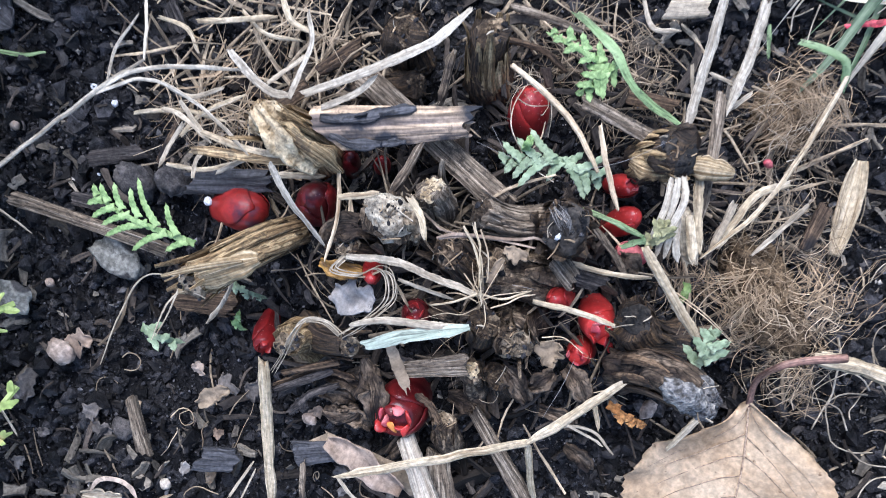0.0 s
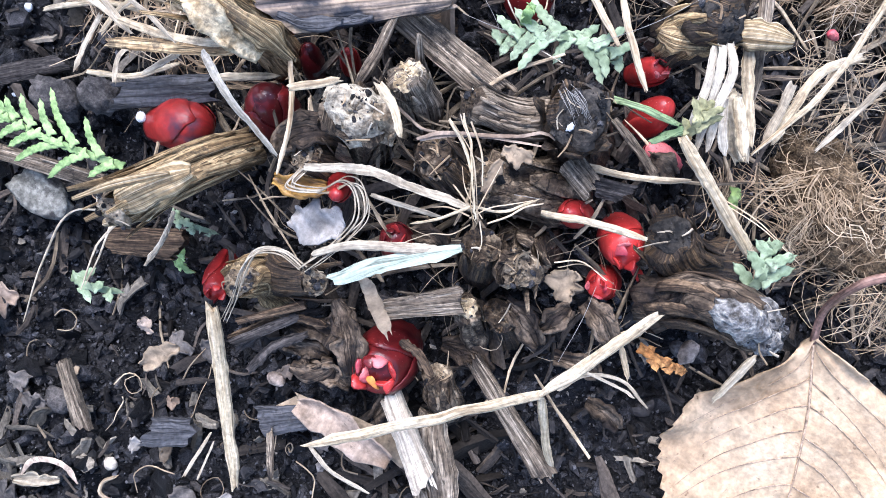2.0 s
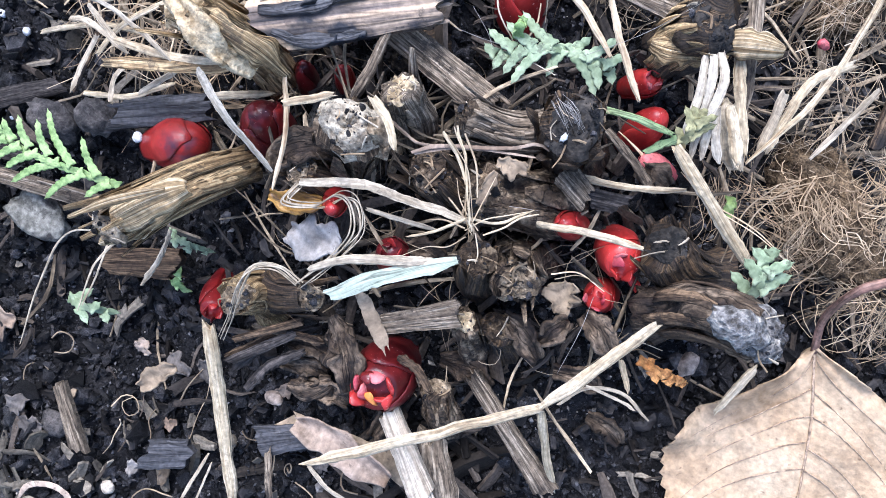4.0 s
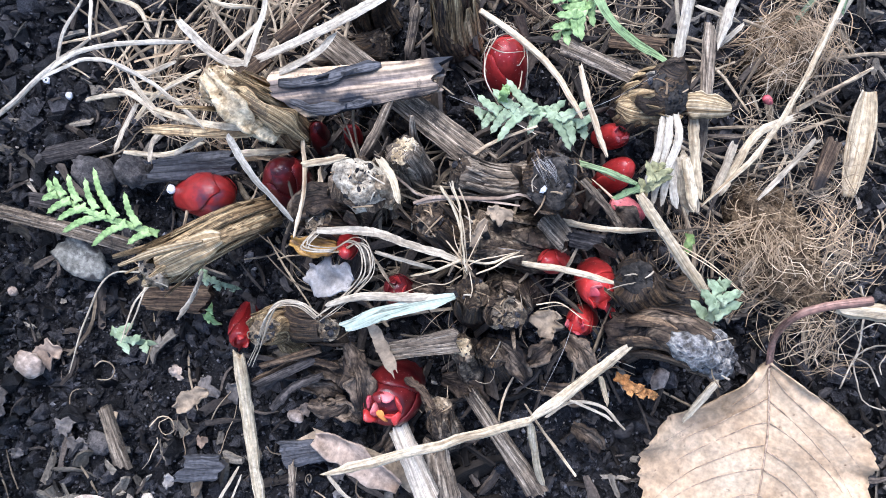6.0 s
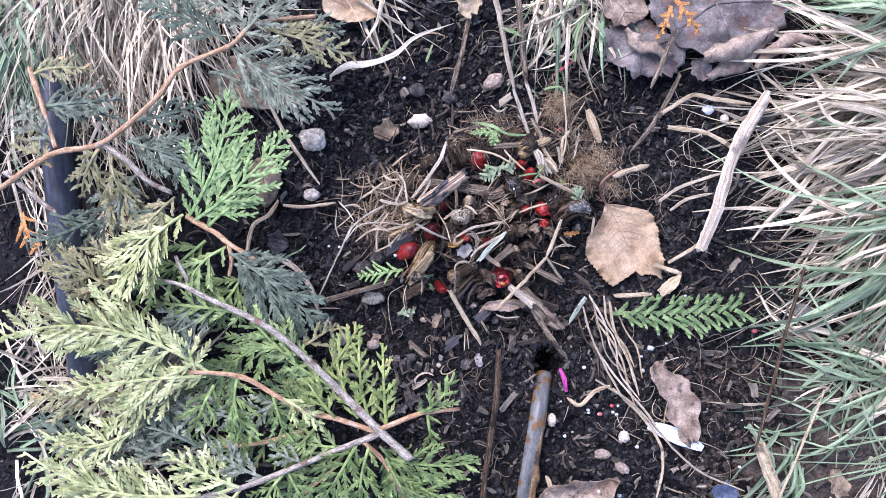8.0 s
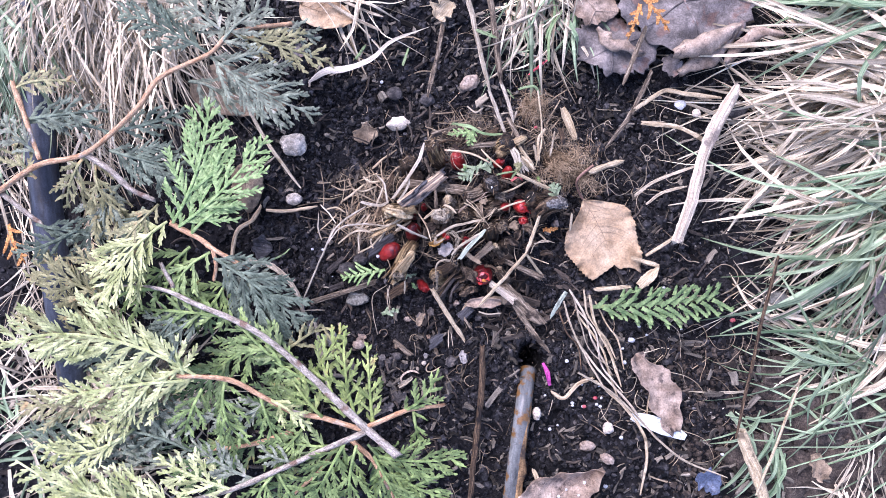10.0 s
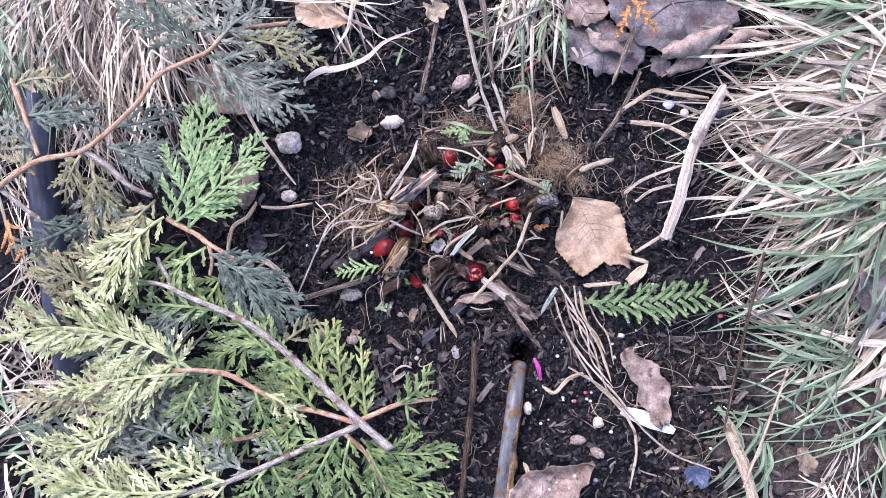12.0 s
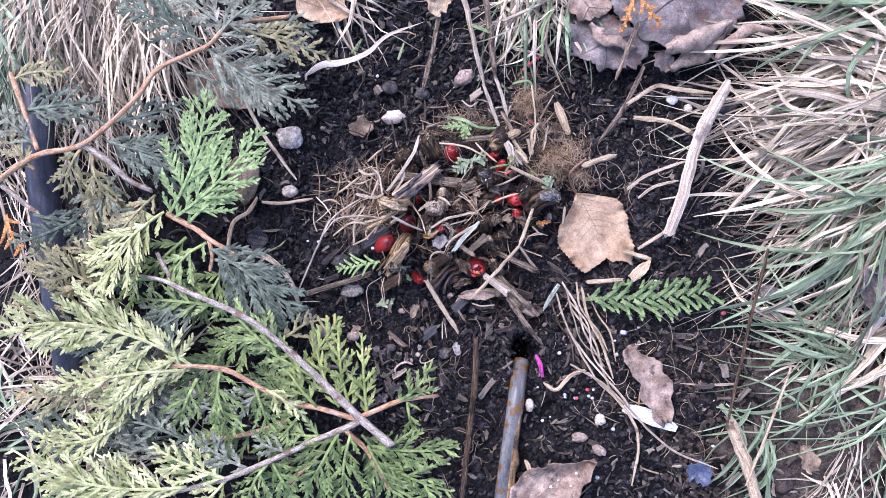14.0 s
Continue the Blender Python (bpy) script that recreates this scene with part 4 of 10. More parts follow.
def twig_part(parent, pts, r, material, name="twig", label=""):
    s = Shape()
    rng = np.random.default_rng(len(pts) + int(1e4 * abs(pts[0][0])))
    n = 9 * len(pts)
    q = rng.uniform(0, 6.28, 3)
    s.tube(pts, r, 10, 1.0, n, 0, 0.05, rough_end=0.0008, rng=rng,
           shape=lambda u, an: 1 + 0.22 * np.clip(np.sin(u * n * 0.55 + q[0]), 0.6, 1) - 0.13 + 0.10 * np.sin(an + 9 * u + q[1]) + 0.06 * np.sin(2 * an - 17 * u + q[2]))
    return part(name, s, material, parent, label)


def tangle(name, label, c, rx, ry, h, count, material, seed, thick=(0.0002, 0.0005), length=(0.02, 0.05), kind="", curl=1.3):
    """A wad of fine rootlets."""
    rng = np.random.default_rng(seed)
    s = Shape()
    for _ in range(count):
        a, q = rng.uniform(0, 6.28), math.sqrt(rng.uniform(0, 1))
        q *= 1 + 0.2 * math.sin(3 * a + seed) + 0.14 * math.sin(5 * a + 2 * seed)
        p = np.array((c[0] + rx * q * math.cos(a), c[1] + ry * q * math.sin(a), 0.0))
        p[2] = c[2] + h * max(0.05, 1 - q * q) * rng.uniform(0.2, 1.0)
        if value_noise(p[0] / 0.008, p[1] / 0.008, seed) < rng.uniform(-0.4, 0.42):
            continue
        L = rng.uniform(*length)
        turn, go = rng.normal(0, curl), rng.uniform(0, 6.28)
        pts, low = [p], rng.uniform(0.1, 1.0)
        for _k in range(6):
            go += turn * rng.uniform(0.4, 1.0) + rng.normal(0, 0.35 * curl)
            nx = pts[-1] + np.array((math.cos(go), math.sin(go), 0)) * L / 6
            e = ((nx[0] - c[0]) / rx) ** 2 + ((nx[1] - c[1]) / ry) ** 2
            if e > 1.1 and curl < 1:
                break
            if e > 0.8 and curl > 1:
                go = math.atan2(c[1] - nx[1], c[0] - nx[0]) + rng.normal(0, 0.9)
            nx[2] = max(c[2] + h * low * (1 - 0.8 * min(e, 1.2)) * rng.uniform(0.7, 1.1), gz(nx[0], nx[1]) + 0.0008)
            pts.append(nx)
        if len(pts) < 3:
            continue
        s.tube(pts, [rng.uniform(*thick), rng.uniform(*thick) * 0.7], 3 if thick[1] < 0.00018 else 4, 0.9, 15, rng=rng)
    return thing(name, s, material, label, "roots", kind=kind)


def wad(name, label, c, rx, ry, h, locks, each, material, seed, thick=(0.00006, 0.00028), length=(0.012, 0.04), wander=0.5, loose=0.0013, turn=0.0):
    """A matted wad of roots: locks of fibres that run together, kink and fray."""
    rng = np.random.default_rng(seed)
    s, ct, st = Shape(), math.cos(turn), math.sin(turn)
    for _ in range(locks):
        a, q = rng.uniform(0, 6.28), math.sqrt(rng.uniform(0, 1))
        q *= 1 + 0.22 * math.sin(3 * a + seed) + 0.15 * math.sin(5 * a + 2 * seed)
        ex, ey = rx * q * math.cos(a), ry * q * math.sin(a)
        p = np.array((c[0] + ex * ct - ey * st, c[1] + ex * st + ey * ct, 0.0))
        go = turn + a + math.pi / 2 + rng.normal(0, 0.9)
        L, way, z = rng.uniform(*length), [], rng.uniform(0.35, 1.0)
        p = p - np.array((math.cos(go), math.sin(go), 0)) * L / 2
        for _k in range(7):
            dx, dy = p[0] - c[0], p[1] - c[1]
            e = ((dx * ct + dy * st) / rx) ** 2 + ((dy * ct - dx * st) / ry) ** 2
            way.append(np.array((p[0], p[1], max(c[2] + h * z * math.sqrt(max(0.03, 1 - 0.8 * min(e, 1.2))), gz(p[0], p[1]) + 0.0008))))
            go += rng.normal(0, wander)
            p = p + np.array((math.cos(go), math.sin(go), 0)) * L / 6
        way = np.array(way)
        spread = loose * rng.uniform(0.4, 1.6)
        for _k in range(rng.integers(max(1, each // 3), each + 1)):
            off = rng.normal(0, spread, 3) * np.array((1, 1, 0.6)) + np.cumsum(rng.normal(0, spread * 0.35, (7, 3)), axis=0)
            i, j = rng.integers(0, 3), rng.integers(5, 8)
            t = thick[0] * (thick[1] / thick[0]) ** (rng.uniform() ** 1.7)
            s.tube((way + off)[i:j], [t, t * 0.85, t * 0.4], 3, 0.9, 10, 0, 0.08, rng=rng)
    return thing(name, s, material, label, "roots", kind="stuff", smooth=False)


def tuft(name, label, category, ways, w, material, seed=1, each=1, loose=0.0004):
    """Thin hairs, threads or rootlets of one plant, along several ways."""
    rng = np.random.default_rng(seed)
    s = Shape()
    for way in ways:
        way = np.array(way, float)
        for _ in range(each):
            off = rng.normal(0, loose, 3) + np.cumsum(rng.normal(0, loose * 0.4, way.shape), axis=0)
            off[:, 2] = np.abs(off[:, 2]) * 0.5
            t = w / 2 * rng.uniform(0.6, 1.2)
            s.tube(way + off, [t, t, t * 0.5], 5, 0.7, 6 * len(way), 0, 0.06, rng=rng)
    return thing(name, s, material, label, category, kind="stuff", smooth=False)


def torn_leaf(label, c, radii, material, seed, z, turn=0.0, wave=0.006, tear=0.10, name="leaf", veins=5, thick=0.0005):
    """A flat piece of a large dead leaf: an uneven torn outline round c, with buckles and raised veins."""
    rng = np.random.default_rng(seed)
    ph = rng.uniform(0, 6.28, 6)
    seg, rings = 84, 15
    k = len(radii)
    edge = []
    for i in range(seg):
        u = i / seg * k
        a, b, f = radii[int(u) % k], radii[(int(u) + 1) % k], u % 1.0
        edge.append((a + (b - a) * (f * f * (3 - 2 * f))) * (1 + tear * (noise.noise(Vector((i * 0.21, seed, 0))) + 0.7 * noise.noise(Vector((i * 0.63, 0, seed))))))

    def at(an, q):
        r = q * float(np.interp(an / (2 * math.pi) * seg % seg, np.arange(seg + 1), edge + edge[:1]))
        x, y = c[0] + r * math.cos(an + turn), c[1] + r * math.sin(an + turn)
        dz = wave * (math.sin(46 * x + ph[0]) * math.cos(57 * y + ph[1]) + 0.6 * math.sin(110 * x - 70 * y + ph[2]) + 0.35 * math.sin(230 * y + ph[3]) * math.sin(190 * x + ph[4])) + wave * 0.9 * q ** 4 * math.sin(5 * an + ph[5])
        return np.array((x, y, max(z + dz, gz(x, y) + 0.001)))
    v = [at(0, 0)]
    for i in range(1, rings + 1):
        for j in range(seg):
            v.append(at(2 * math.pi * j / seg, i / rings))
    f = [(0, 1 + j, 1 + (j + 1) % seg) for j in range(seg)]
    for i in range(rings - 1):
        for j in range(seg):
            f.append((1 + i * seg + j, 1 + (i + 1) * seg + j, 1 + (i + 1) * seg + (j + 1) % seg, 1 + i * seg + (j + 1) % seg))
    m = len(v)
    low = [tuple(x + m for x in reversed(q)) for q in f]
    o = 1 + (rings - 1) * seg
    rim = [(o + (j + 1) % seg, o + j, o + j + m, o + (j + 1) % seg + m) for j in range(seg)]
    v = np.array(v)
    top = holder(name, tuple(at(0, 0)), label, "leaf")
    s = Shape()
    s.add(np.vstack([v, v - np.array((0, 0, thick))]), f + low + rim, np.vstack([v[:, :2], v[:, :2]]))
    blade = part("blade", s, material, top)
    for i in range(veins):
        an = 2 * math.pi * (i + rng.uniform(-0.2, 0.2)) / max(1, veins)
        part("vein", Shape().tube([at(an + 0.12 * q * math.sin(3 * q), q * 0.94) + np.array((0, 0, thick * 0.5)) for q in np.linspace(0, 1, 8)], [0.0008, 0.0006, 0.0002], 5, 0.8, 22, 0, 0.1, rng=rng), material, blade)
    return top


def dead_leaf(label, base, tip, w, material, seed=1, curl=0.15, teeth=18, wide_at=0.35, tooth=0.03, veins=6, vein_skin=None, petiole=None, thick=0.00035, bend=0.0, skew=0.0, wave=0.05, petiole_w=0.0016, name="leaf", flip=1, point=0.62, back=0.05, vein_w=1.0, outline=None):
    """A fallen leaf from the foot of its blade to its tip: toothed blade, midrib, side veins, stalk."""
    rng = np.random.default_rng(seed)
    base, tip = np.array(base, float), np.array(tip, float)
    ax = tip - base
    L = np.linalg.norm(ax)
    d = ax / L
    side = np.cross(d, (0, 0, 1.0))
    side /= np.linalg.norm(side)
    up = np.cross(side, d)
    ph = rng.uniform(0, 6.28, 4)

    def mid(s):
        return base + d * L * s + side * bend * L * 4 * s * (1 - s)

    def half(s):
        q = s ** (math.log(0.5) / math.log(wide_at))
        return (math.sin(math.pi * min(max(q, 0), 1)) ** point) * w / 2

    def at(s, c):
        k = half(s) * (1 + (skew if c > 0 else -skew))
        end = 0.0
        if outline:
            k = L * float(np.interp(s, np.linspace(0, 1, 11), outline[0 if c > 0 else 1]))
            end = L * s ** 5 * (float(np.interp(c, (-1, -0.8, -0.45, -0.15, 0, 0.3, 1), outline[2])) + 0.018 * ((c * 8) % 1.0))
        z = flip * curl * w * abs(c) ** 2 * 0.5 + wave * w * (0.5 * math.sin(5 * s + 2.2 * c + ph[0]) + 0.35 * math.sin(9 * s - 4 * c + ph[1]) + 0.2 * math.sin(17 * s + 9 * c + ph[2])) + wave * w * abs(c) ** 6 * (0.9 * math.sin(24 * s + ph[3] + 2 * c) + 0.6 * math.sin(41 * s + ph[1]))
        return mid(s) + side * c * k + up * z + d * (end - back * L * abs(c) ** 1.5 * (1 - s))

    nu, nv = max(60, 4 * teeth), 25
    g = np.zeros((nu, nv, 3))
    for i in range(nu):
        s = i / (nu - 1)
        saw = tooth * ((s * teeth) % 1.0) * (0.6 + 0.8 * math.sin(3.1 * s + ph[3]) ** 2) + 0.6 * tooth * math.sin(11 * s + ph[2])
        for j in range(nv):
            c = j / (nv - 1) * 2 - 1
            g[i, j] = at(s, c * (1 + saw * abs(c) ** 8))
            if abs(c) < 0.999:
                g[i, j] += up * w * 0.006 * (noise.noise(Vector((s * 9, c * 6, ph[0]))) + 0.6 * noise.noise(Vector((s * 22, c * 15, ph[1]))))
    holder_ob = holder(name, tuple(base), label, "leaf")
    s = Shape()
    s.sheet(g, thick)
    blade = part("blade", s, material, holder_ob)
    vs = vein_skin or material
    lift = up * (thick * 0.7)
    part("midrib", Shape().tube([at(q, 0) + lift for q in np.linspace(0.0, 0.97, 9)], [w * 0.012 * vein_w, w * 0.009 * vein_w, w * 0.003 * vein_w], 6, 0.8, 24), vs, blade)
    for k in range(veins):
        for sg in (-1, 1):
            s0 = 0.02 + 0.72 * (k + rng.uniform(-0.2, 0.3) * (k > 0)) / max(1, veins)
            run = 0.36 - 0.14 * k / veins + rng.uniform(-0.05, 0.05)
            pts = [at(min(s0 + run * u ** 1.35, 0.97), sg * 0.9 * u) + lift * 0.8 for u in np.linspace(0, 1, 6)]
            part("side_vein", Shape().tube(pts, [w * 0.0065 * vein_w, w * 0.0042 * vein_w, w * 0.0016 * vein_w], 5, 0.8, 16), vs, blade)
    if petiole:
        part("stalk", Shape().tube([tuple(at(0.02, 0))] + list(petiole), [petiole_w * 0.5, petiole_w * 0.5, petiole_w * 0.62], 8, 0.9, 22, 0, 0.04), PETIOLE, holder_ob, "reddish brown stalk")
    return holder_ob


def scrap(name, label, category, pts, w, material, seed=1, curl=0.3, ragged=0.18, thick=0.0004, wave=0.1, parent=None):
    """A torn, curled scrap of leaf, husk or paper along a few places."""
    rng = np.random.default_rng(seed)
    nu, nv = 30, 11
    p = smooth_path(pts, nu)
    t = np.gradient(p, axis=0)
    t /= np.linalg.norm(t, axis=1)[:, None]
    side = np.cross(t, (0, 0, 1.0))
    side /= np.linalg.norm(side, axis=1)[:, None]
    g = np.zeros((nu, nv, 3))
    ph = rng.uniform(0, 6.28, 3)
    soft = np.array((1, 3, 5, 6, 5, 3, 1)) / 10.5
    edge = [np.clip(1 + np.convolve(rng.normal(0, ragged * 1.5, nu + 6), soft, "valid") + rng.normal(0, ragged * 0.22, nu), 0.3, 1.8) for _ in range(2)]
    for i in range(nu):
        u = i / (nu - 1)
        k = (math.sin(math.pi * (0.08 + 0.86 * u)) ** 0.6) * w / 2
        el, er = edge[0][i], edge[1][i]
        for j in range(nv):
            c = j / (nv - 1) * 2 - 1
            e = c * (1 + ((er if c > 0 else el) - 1) * abs(c) ** 3)
            z = curl * w * c * c * 0.6 + wave * w * (math.sin(6 * u + 2 * c + ph[0]) * 0.5 + math.sin(13 * u - 5 * c + ph[1]) * 0.3)
            g[i, j] = p[i] + side[i] * e * k + np.array((0, 0, z))
    s = Shape()
    s.sheet(g, thick)
    uu, vv = np.meshgrid(np.linspace(0, np.linalg.norm(p[-1] - p[0]), nu), np.linspace(0, w, nv), indexing="ij")
    one = np.stack([vv, uu], -1).reshape(-1, 2) + rng.uniform(0, 2, 2)
    s.uv[-1] = np.vstack([one, one])
    if parent:
        return part(name, s, material, parent, label)
    return thing(name, s, material, label, category)


def grass(name, label, material, tufts, seed, width=(0.0007, 0.0056), stray=0.22, bend=0.6, thin=1.9):
    """Blades that fan out of tufts: foot, half sizes of the foot, direction, spread, count, lengths, height."""
    rng = np.random.default_rng(seed)
    s = Shape()
    for cx, cy, hx, hy, deg, spread, count, l0, l1, h0, h1 in tufts:
        for k_ in range(int(count * 1.9)):
            if k_ % 8 == 0:
                tx, ty, ta, tl = cx + hx * rng.uniform(-1, 1), cy + hy * rng.uniform(-1, 1), deg + rng.normal(0, spread), rng.uniform(0.75, 1.2)
            x, y = tx + rng.normal(0, 0.006), ty + rng.normal(0, 0.006)
            a = radians(ta + rng.normal(0, 50 if rng.uniform() < stray else 11))
            L = rng.uniform(l0, l1) * tl
            w = width[0] + (width[1] - width[0]) * rng.uniform(0, 1) ** thin
            top = rng.uniform(h0, h1)
            p, pts = np.array((x, y, 0.0)), []
            curl, k = rng.normal(0, bend), 5
            kink = rng.integers(1, 4) if rng.uniform() < 0.35 else -1
            for i in range(k + 1):
                u = i / k
                g = max(gz(p[0], p[1]), -0.006)
                pts.append(p + np.array((0, 0, g + 0.0015 + top * (math.sin(math.pi * min(1, 0.12 + 0.88 * u)) ** 0.8) * rng.uniform(0.75, 1.1))))
                a += curl / k + rng.normal(0, 0.06) + (rng.normal(0, 0.5) if i == kink else 0)
                p = p + np.array((math.cos(a), math.sin(a), 0)) * L / k
            s.tube(pts, [w * 0.42, w * 0.5, w * 0.47, w * 0.36, w * 0.08], 4, rng.uniform(0.05, 0.14), 13, rng.normal(0, 0.6), 0.04, rng=rng)
    thing(name, s, material, label, "grass", kind="stuff", smooth=False)



# ---- the bed ----
build_ground()
scatter("soil_crumbs", "coarse black soil crumbs", CRUMB, 9000, (-0.16, 0.22, -0.12, 0.17), (0.0007, 0.0030), 1, (0.5, 1.0), 11)
scatter("soil_crumbs", "fine black soil crumbs", CRUMB, 42000, (-0.15, 0.18, -0.11, 0.15), (0.0003, 0.0013), 0, (0.5, 1.0), 12, 0.3, 0.0022)
scatter("soil_crumbs", "black soil crumbs round the bed", CRUMB, 20000, (-0.38, 0.38, -0.23, 0.24), (0.0010, 0.0036), 0, (0.5, 1.0), 13)
mulch("mulch_bits", 650, (-0.15, 0.2, -0.11, 0.16), (0.002, 0.008), 21, BITS, "small splinters of mulch in the soil")
mulch("mulch_heap", 300, (-0.09, 0.12, -0.05, 0.13), (0.006, 0.018), 22, BITS, "brown splinters heaped round the crown", (0.0, 0.010), (0.015, 0.045, 0.065, 0.05), (0.025, 0.09), apart=True)
mulch("leaf_crumbs", 260, (-0.17, 0.23, -0.13, 0.18), (0.0015, 0.0055), 25, GREYBIT, "grey flakes of leaf and bark in the soil", (0.0, 0.002), None, (0.2, 0.5), (0.1, 0.3))
mulch("soil_fibres", 2200, (-0.17, 0.23, -0.13, 0.18), (0.001, 0.005), 28, DUST, "dark fibres and crumbs of peat in the soil", (0.0, 0.002), None, (0.15, 0.4), (0.3, 0.7))
mulch("mulch_bits", 60, (0.03, 0.11, -0.06, -0.01), (0.005, 0.02), 29, BITS, "brown splinters below the crown", (0.0, 0.006))
scatter("pale_flecks", "tiny pale flecks of grit and straw", FLECK, 1500, (-0.17, 0.23, -0.13, 0.18), (0.0002, 0.0008), 0, (0.3, 1.0), 26, 0.5, 0.003)
scatter("soil_crumbs", "dusty grey grains lying on the black soil", GREYGRAIN, 25000, (-0.15, 0.17, -0.11, 0.14), (0.0002, 0.0008), 0, (0.4, 1.0), 15, 0.5, 0.0026)
scatter("soil_crumbs", "dusty grey grains on the soil round the bed", GREYGRAIN, 3500, (-0.30, 0.30, -0.21, 0.22), (0.0004, 0.0012), 0, (0.4, 1.0), 16, 0.5, 0.003)
scatter("grit", "grey grit and crumbs in the soil", GRIT, 2600, (-0.36, 0.36, -0.22, 0.23), (0.0005, 0.0022), 1, (0.4, 1.0), 14)
scatter("pale_flecks", "tiny pale flecks of grit round the bed", FLECK, 1300, (-0.36, 0.36, -0.22, 0.23), (0.0004, 0.0013), 0, (0.3, 1.0), 27, 0.5, 0.003)
mulch("mulch_bits", 600, (-0.36, 0.36, -0.21, 0.22), (0.004, 0.014), 23, BITS, "scattered splinters and leaf crumbs")
mulch("mulch_bits", 260, (-0.30, 0.30, -0.21, 0.22), (0.005, 0.020), 35, GREYBIT, "grey-brown chips strewn over the bed", (0.0, 0.002), None, (0.035, 0.13), (0.25, 0.5))
mulch("straw_litter", 200, (-0.30, 0.32, -0.21, 0.22), (0.008, 0.026), 36, STRAWBIT, "thin straw bits strewn over the bed", (0.0, 0.003), None, (0.012, 0.035), (0.4, 0.8))
scatter("soil_crumbs", "lumpy crumbs of black soil at the outer bed", CRUMB, 2600, (-0.14, 0.18, -0.21, -0.06), (0.0012, 0.0042), 1, (0.5, 1.0), 51)
mulch("mulch_bits", 200, (-0.14, 0.18, -0.21, -0.06), (0.003, 0.010), 61, GREYBIT, "grey-brown chips of mulch at the outer bed", (0.0, 0.002), None, (0.08, 0.2), (0.3, 0.7))
scatter("soil_crumbs", "lumpy crumbs of black soil at the outer bed", CRUMB, 1600, (-0.15, 0.17, 0.10, 0.21), (0.0012, 0.0042), 1, (0.5, 1.0), 52)
mulch("mulch_bits", 130, (-0.15, 0.17, 0.10, 0.21), (0.003, 0.010), 62, GREYBIT, "grey-brown chips of mulch at the outer bed", (0.0, 0.002), None, (0.08, 0.2), (0.3, 0.7))
scatter("soil_crumbs", "lumpy crumbs of black soil at the outer bed", CRUMB, 900, (0.09, 0.19, -0.06, 0.10), (0.0012, 0.0042), 1, (0.5, 1.0), 53)
mulch("mulch_bits", 70, (0.09, 0.19, -0.06, 0.10), (0.003, 0.010), 63, GREYBIT, "grey-brown chips of mulch at the outer bed", (0.0, 0.002), None, (0.08, 0.2), (0.3, 0.7))
scatter("soil_crumbs", "lumpy crumbs of black soil at the outer bed", CRUMB, 600, (-0.15, -0.08, -0.06, 0.10), (0.0012, 0.0042), 1, (0.5, 1.0), 54)
mulch("mulch_bits", 50, (-0.15, -0.08, -0.06, 0.10), (0.003, 0.010), 64, GREYBIT, "grey-brown chips of mulch at the outer bed", (0.0, 0.002), None, (0.08, 0.2), (0.3, 0.7))
mulch("mulch_bits", 280, (-0.15, 0.17, 0.085, 0.21), (0.002, 0.007), 65, GREYBIT, "small grey-brown chips at the upper bed", (0.001, 0.004), None, (0.10, 0.3), (0.3, 0.7))
mulch("mulch_bits", 300, (-0.04, 0.19, -0.21, -0.05), (0.002, 0.007), 66, GREYBIT, "small grey-brown chips round the pipe", (0.001, 0.004), None, (0.10, 0.3), (0.3, 0.7))
scatter("grit", "grey-brown pebbly crumbs round the bed", CLOD, 900, (-0.16, 0.20, -0.21, 0.21), (0.0008, 0.0026), 1, (0.4, 0.9), 17)

# ---- charred and weathered wood on the crown ----
char_plank = plank("wood_piece", "split piece of wood, charred dark at its edges", "wood", (-0.0268, 0.0451, 0.03), (0.0035, 0.0662, 0.03), 0.0093, 0.0042, CHARTOP, seed=101, ragged=0.16)
scrap("char_crust", "blue-black charred crust", "wood", [(-0.0284, 0.0473, 0.0328), (-0.0231, 0.0501, 0.0332), (-0.0173, 0.0551, 0.0332), (-0.0117, 0.0601, 0.0330), (-0.0089, 0.0623, 0.0322)], 0.0034, CHAR, seed=700, curl=-0.1, ragged=0.14, wave=0.012, thick=0.0014, parent=char_plank)
scrap("char_crust", "blue-black charred crust", "wood", [(-0.0240, 0.0449, 0.0325), (-0.0178, 0.0462, 0.0326), (-0.0115, 0.0503, 0.0326), (-0.0069, 0.0542, 0.0322)], 0.0024, CHAR, seed=701, curl=-0.1, ragged=0.16, wave=0.012, thick=0.0014, parent=char_plank)
plank("wood_piece", "thick weathered brown stick under the charred wood", "wood", (-0.0259, 0.0617, 0.022), (0.0226, 0.0538, 0.022), 0.0071, 0.005, GREYWOOD, seed=102)
plank("wood_piece", "dark grey slab of charred wood", "wood", (-0.0562, 0.01, 0.012), (-0.0368, 0.023, 0.012), 0.0065, 0.0034, CHAR, seed=103)
plank("wood_piece", "pale grey split stick", "wood", (0.0242, 0.0869, 0.022), (0.0425, 0.0882, 0.022), 0.0041, 0.0027, GREYWOOD, seed=104)
plank("wood_piece", "pale weathered stick lying on soil", "wood", (0.0348, -0.0153, 0.016), (0.052, -0.0289, 0.016), 0.0058, 0.004, STICK, seed=105)
plank("wood_piece", "grey splintered stick on the soil", "wood", (0.0463, 0.0011, 0.012), (0.074, -0.013, 0.012), 0.0046, 0.0028, GREYWOOD, seed=106)
